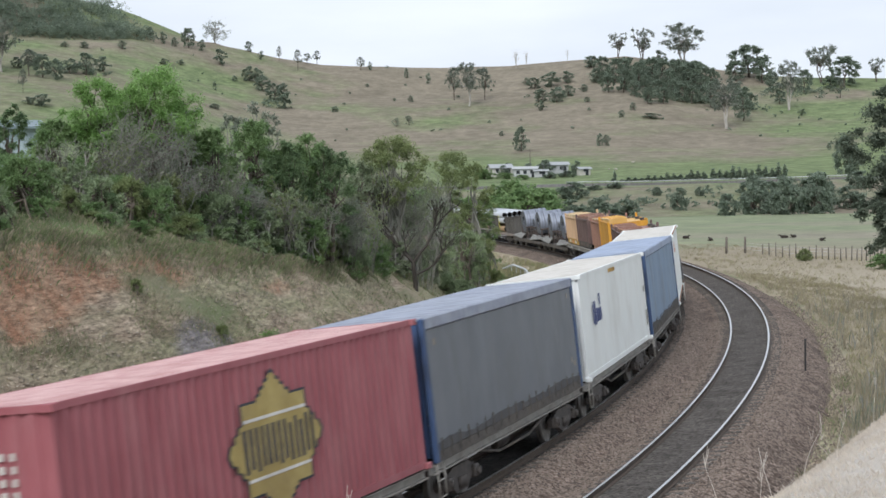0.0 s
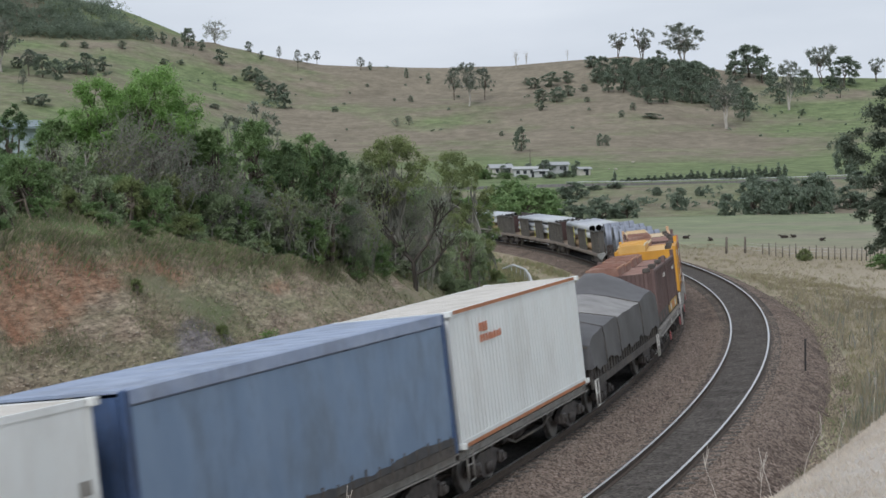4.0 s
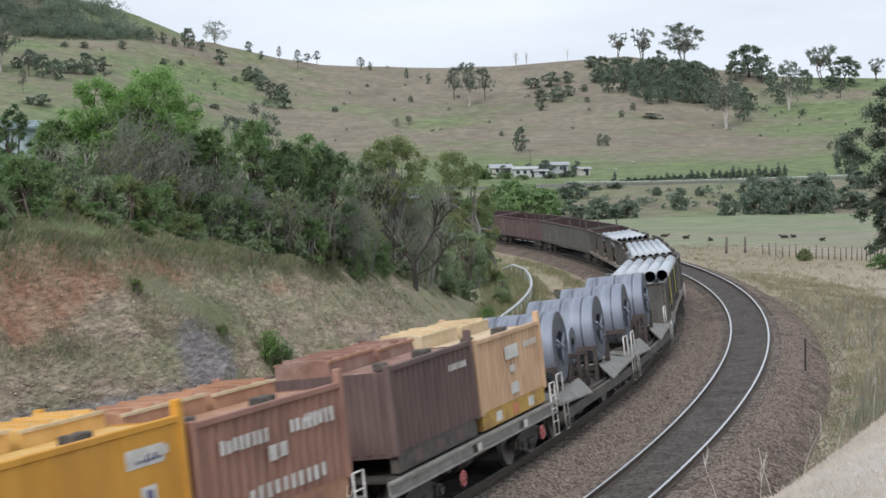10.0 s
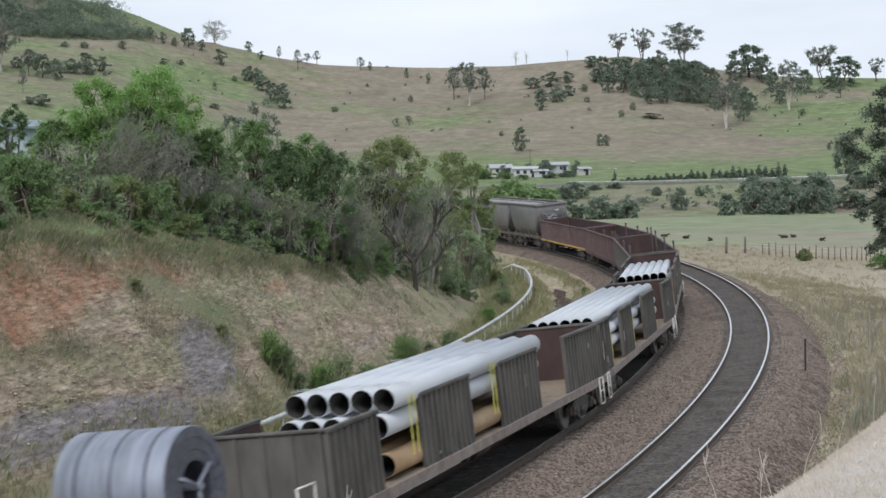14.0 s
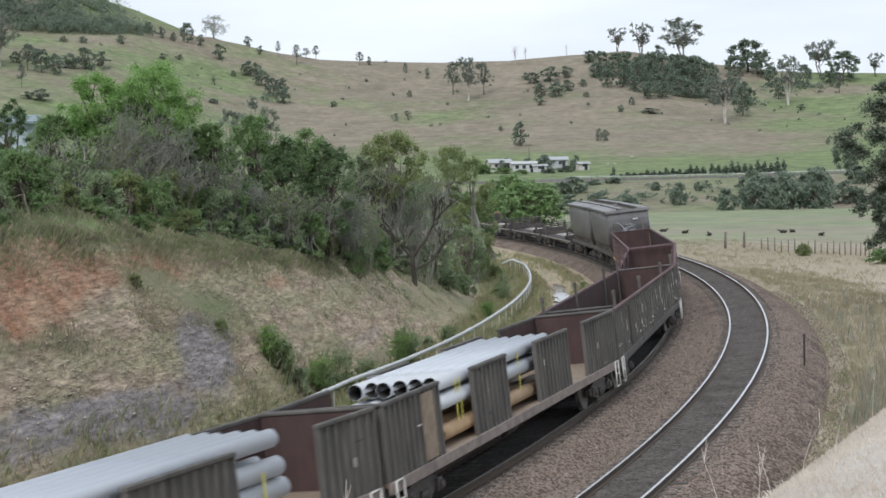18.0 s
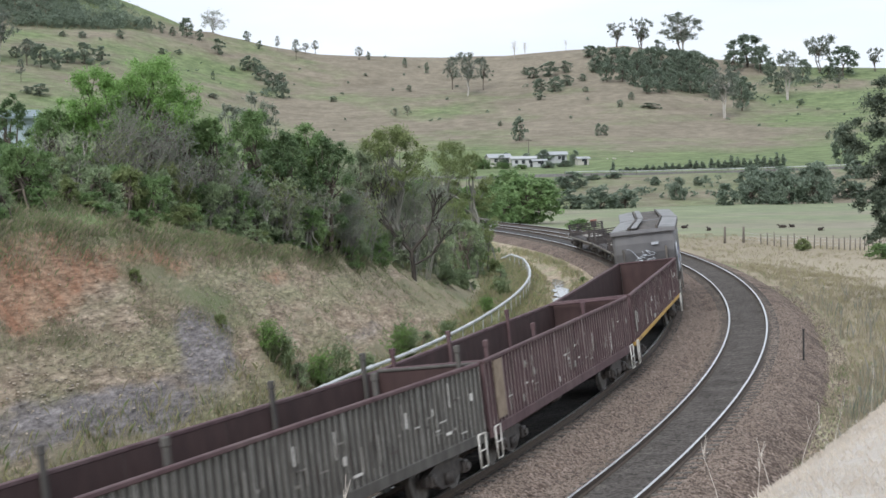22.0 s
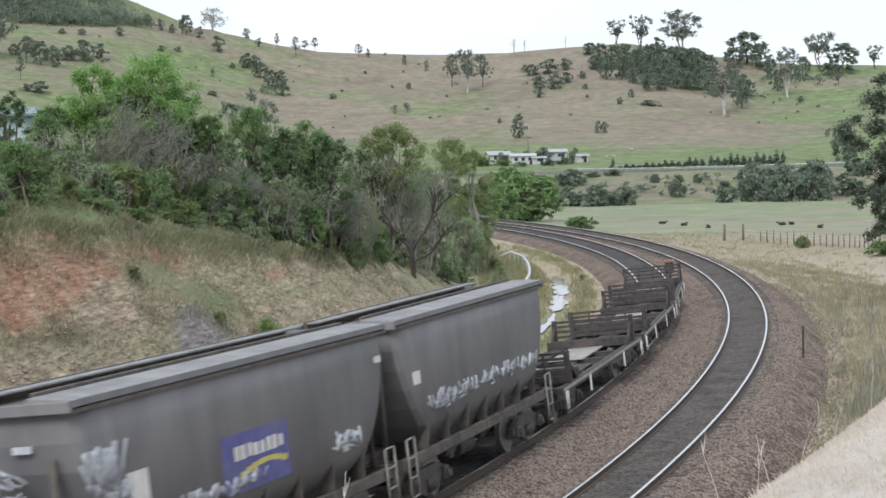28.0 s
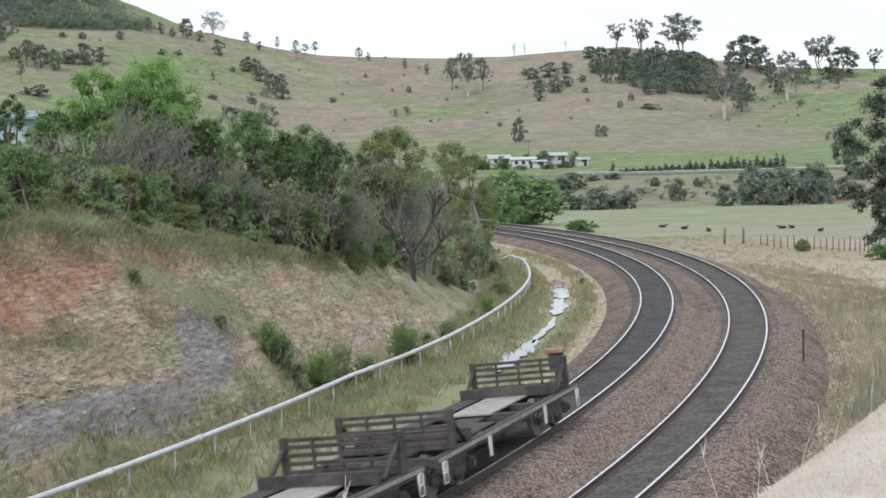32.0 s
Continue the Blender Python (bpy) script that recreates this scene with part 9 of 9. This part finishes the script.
for i, (x, y) in enumerate(((28.1, 204.0), (28.8, 189.5), (40.3, 207.5), (41.9, 210.0), (41.6, 193.0), (27.4, 218.5))):
    cow(x, y, 0.6 + i * 1.1, M_HIDE, "small dark calf lying in the green paddock")
for i, (x, y) in enumerate(((57.0, 526.5), (47.5, 502.0), (49.5, 502.0))):
    cow(x, y, i * 1.4, M_HIDEPALE, "small pale calf resting on the far pasture")

# ================= far road and farm =================
M_ROAD = mat("worn_grey_road", (0.11, 0.105, 0.10), (0.17, 0.165, 0.155), 2, 0.9)
M_WALL = mat("cream_weatherboard", (0.40, 0.385, 0.34), (0.48, 0.46, 0.42), 2, 0.7)
M_WHITEWALL = mat("white_painted_wall", (0.38, 0.39, 0.39), (0.46, 0.47, 0.47), 2, 0.6)
M_ROOFRED = mat("dull_red_iron_roof", (0.26, 0.12, 0.09), (0.34, 0.17, 0.13), 3, 0.6)
M_ROOFGREY = mat("grey_iron_roof", (0.32, 0.33, 0.34), (0.44, 0.45, 0.46), 3, 0.5, 0.2)
M_GLASS = mat("dark_window_glass", (0.03, 0.035, 0.04), (0.05, 0.055, 0.06), 3, 0.1)
M_SHED = mat("pale_blue_grey_shed_iron", (0.33, 0.40, 0.43), (0.40, 0.47, 0.50), 2, 0.5, 0.0, stain=(0.28, 0.33, 0.35))

vs, fs = [], []
for i in range(61):
    x = -260 + 620 * i / 60
    for dy, dz in ((-4.5, -1.4), (-3.2, 0.35), (3.2, 0.35), (4.5, -0.6)):
        yy = 432 + dy - 0.0004 * (x - 50) ** 2
        vs.append((x, yy, ground_z(x, 432 - 0.0004 * (x - 50) ** 2) + dz))
    if i:
        a = 4 * i
        fs += [(a - 4 + k, a + k, a + k + 1, a - 3 + k) for k in range(3)]
tagged(new("road", mesh_of("road", vs, fs, M_ROAD)), "far valley road on a low embankment", "road", kind="structure")
barrier = thing("road_barrier", "pale wire and post barrier along the far road", "barrier")
for i in range(46):
    x = 30 + i * 1.6
    yy = 428.6 - 0.0004 * (x - 50) ** 2
    g0 = ground_z(x, yy + 3.4) + 0.3
    bm = fresh()
    box(bm, x - 0.06, x + 0.06, yy - 0.06, yy + 0.06, g0 - 0.3, g0 + 0.75)
    part("post", bm, M_POST, barrier)
for i in range(0, 45, 5):
    x0, x1 = 30 + i * 1.6, 38 + i * 1.6
    y0, y1 = 428.5 - 0.0004 * (x0 - 50) ** 2, 428.5 - 0.0004 * (x1 - 50) ** 2
    z0, z1 = ground_z(x0, y0 + 3.4) + 0.8, ground_z(x1, y1 + 3.4) + 0.8
    bm = fresh()
    tube(bm, (x0, y0, z0), (x1, y1, z1), 0.1, 6)
    part("barrier_rail", bm, M_GALV, barrier)


def house(x, y, w, d, wall_h, roof_h, label, wall, roof, turn=0.0, windows=2, name="house"):
    h = thing(name, label, "house", "farm buildings", Matrix.Translation((x, y, ground_z(x, y) - 0.3)) @ Matrix.Rotation(turn, 4, "Z"))
    H = wall_h + 0.3
    for x0, x1, y0, y1 in ((-w / 2, w / 2, -d / 2, -d / 2 + 0.2), (-w / 2, w / 2, d / 2 - 0.2, d / 2), (-w / 2, -w / 2 + 0.2, -d / 2 + 0.2, d / 2 - 0.2), (w / 2 - 0.2, w / 2, -d / 2 + 0.2, d / 2 - 0.2)):
        bm = fresh()
        box(bm, x0, x1, y0, y1, 0, H)
        part("wall", bm, wall, h)
    for sg in (-1, 1):
        bm = fresh()
        solid(bm, [(-w / 2 - 0.4, sg * (d / 2 + 0.45), H - 0.15), (w / 2 + 0.4, sg * (d / 2 + 0.45), H - 0.15), (w / 2 + 0.4, 0, H + roof_h), (-w / 2 - 0.4, 0, H + roof_h),
                   (-w / 2 - 0.4, sg * (d / 2 + 0.45), H - 0.05), (w / 2 + 0.4, sg * (d / 2 + 0.45), H - 0.05), (w / 2 + 0.4, 0, H + roof_h + 0.1), (-w / 2 - 0.4, 0, H + roof_h + 0.1)],
              [(0, 1, 2, 3), (7, 6, 5, 4), (0, 4, 5, 1), (1, 5, 6, 2), (2, 6, 7, 3), (3, 7, 4, 0)])
        bmesh.ops.recalc_face_normals(bm, faces=bm.faces[:])
        part("roof", bm, roof, h)
    for sg in (-1, 1):
        bm = fresh()
        solid(bm, [(sg * w / 2, -d / 2, H), (sg * w / 2, d / 2, H), (sg * w / 2, 0, H + roof_h), (sg * (w / 2 - 0.2), -d / 2, H), (sg * (w / 2 - 0.2), d / 2, H), (sg * (w / 2 - 0.2), 0, H + roof_h)],
              [(0, 1, 2), (5, 4, 3), (0, 2, 5, 3), (1, 4, 5, 2), (0, 3, 4, 1)])
        bmesh.ops.recalc_face_normals(bm, faces=bm.faces[:])
        part("gable", bm, wall, h)
    for k in range(windows):
        xx = -w / 2 + w * (k + 0.7) / (windows + 0.4)
        bm = fresh()
        box(bm, xx - 0.55, xx + 0.55, -d / 2 - 0.05, -d / 2 + 0.0, 1.2, 2.3)
        wn_ = part("window", bm, M_WHITEWALL, h)
        bm = fresh()
        box(bm, xx - 0.47, xx + 0.47, -d / 2 - 0.06, -d / 2 - 0.05, 1.28, 2.22)
        part("pane", bm, M_GLASS, wn_)
    bm = fresh()
    box(bm, w / 2 - 1.5, w / 2 - 0.6, -d / 2 - 0.05, -d / 2, 0.3, 2.3)
    part("door", bm, M_GLASS, h)


house(15.8, 488, 6, 5, 2.3, 0.9, "small cream farmhouse with a grey iron roof", M_WALL, M_ROOFGREY, 0.2)
house(22.6, 481, 6.5, 4.5, 2.4, 0.5, "white flat-roofed farm building", M_WHITEWALL, M_WHITEWALL, -0.1, 3)
house(26.6, 478, 3.6, 2.2, 1.9, 0.25, "small white outbuilding on the farm", M_WHITEWALL, M_ROOFGREY, 0.0, 1, "outbuilding")
house(31.4, 492, 7, 5, 2.4, 0.7, "long grey iron farm shed", M_ROOFGREY, M_ROOFGREY, 0.05, 2, "farm_shed")
house(38.6, 482, 3.2, 2.2, 1.8, 0.4, "small pale outbuilding on the farm", M_WALL, M_ROOFGREY, 0.3, 1, "outbuilding")
pole = thing("power_pole", "thin grey timber power pole by the farm", "power pole", at=Matrix.Translation((24.6, 495, ground_z(24.6, 495))))
bm = fresh()
tube(bm, (0, 0, -0.3), (0, 0, 6.8), 0.14, 7, 0, 0.1)
part("mast", bm, M_POST, pole)
bm = fresh()
box(bm, -0.9, 0.9, -0.06, 0.06, 6.2, 6.32)
part("cross_arm", bm, M_POST, pole)
# shed behind the thicket
M_SHEDROOF = mat("blue_grey_shed_roof_iron", (0.17, 0.22, 0.24), (0.22, 0.275, 0.295), 2, 0.6, 0.0, stain=(0.14, 0.17, 0.18))
house(-24.2, 84, 9.0, 7, 5.1, 0.25, "pale blue-grey corrugated iron shed behind trees", M_SHED, M_SHEDROOF, 0.30, 1, "shed")


def motions():
    """The train rolls along the curve; every wagon and what it carries keeps to the line, and the wheels turn."""
    times = [k * 1.0 for k in range(33)]
    for ob, mid, bogies, offset in MOVING:
        walk(ob, [(t, line_frame(mid - run(t), bogies) @ offset) for t in times])
    turns = [(k * 0.075 if k < 427 else 32.0) for k in range(428)]
    turns = [(t, Matrix.Rotation(run(t) / 0.46, 4, "Y")) for t in turns]
    for ws, dx in WHEELSETS:
        walk(ws, [(t, Matrix.Translation((dx, 0, 0.47)) @ m) for t, m in turns])


motions()
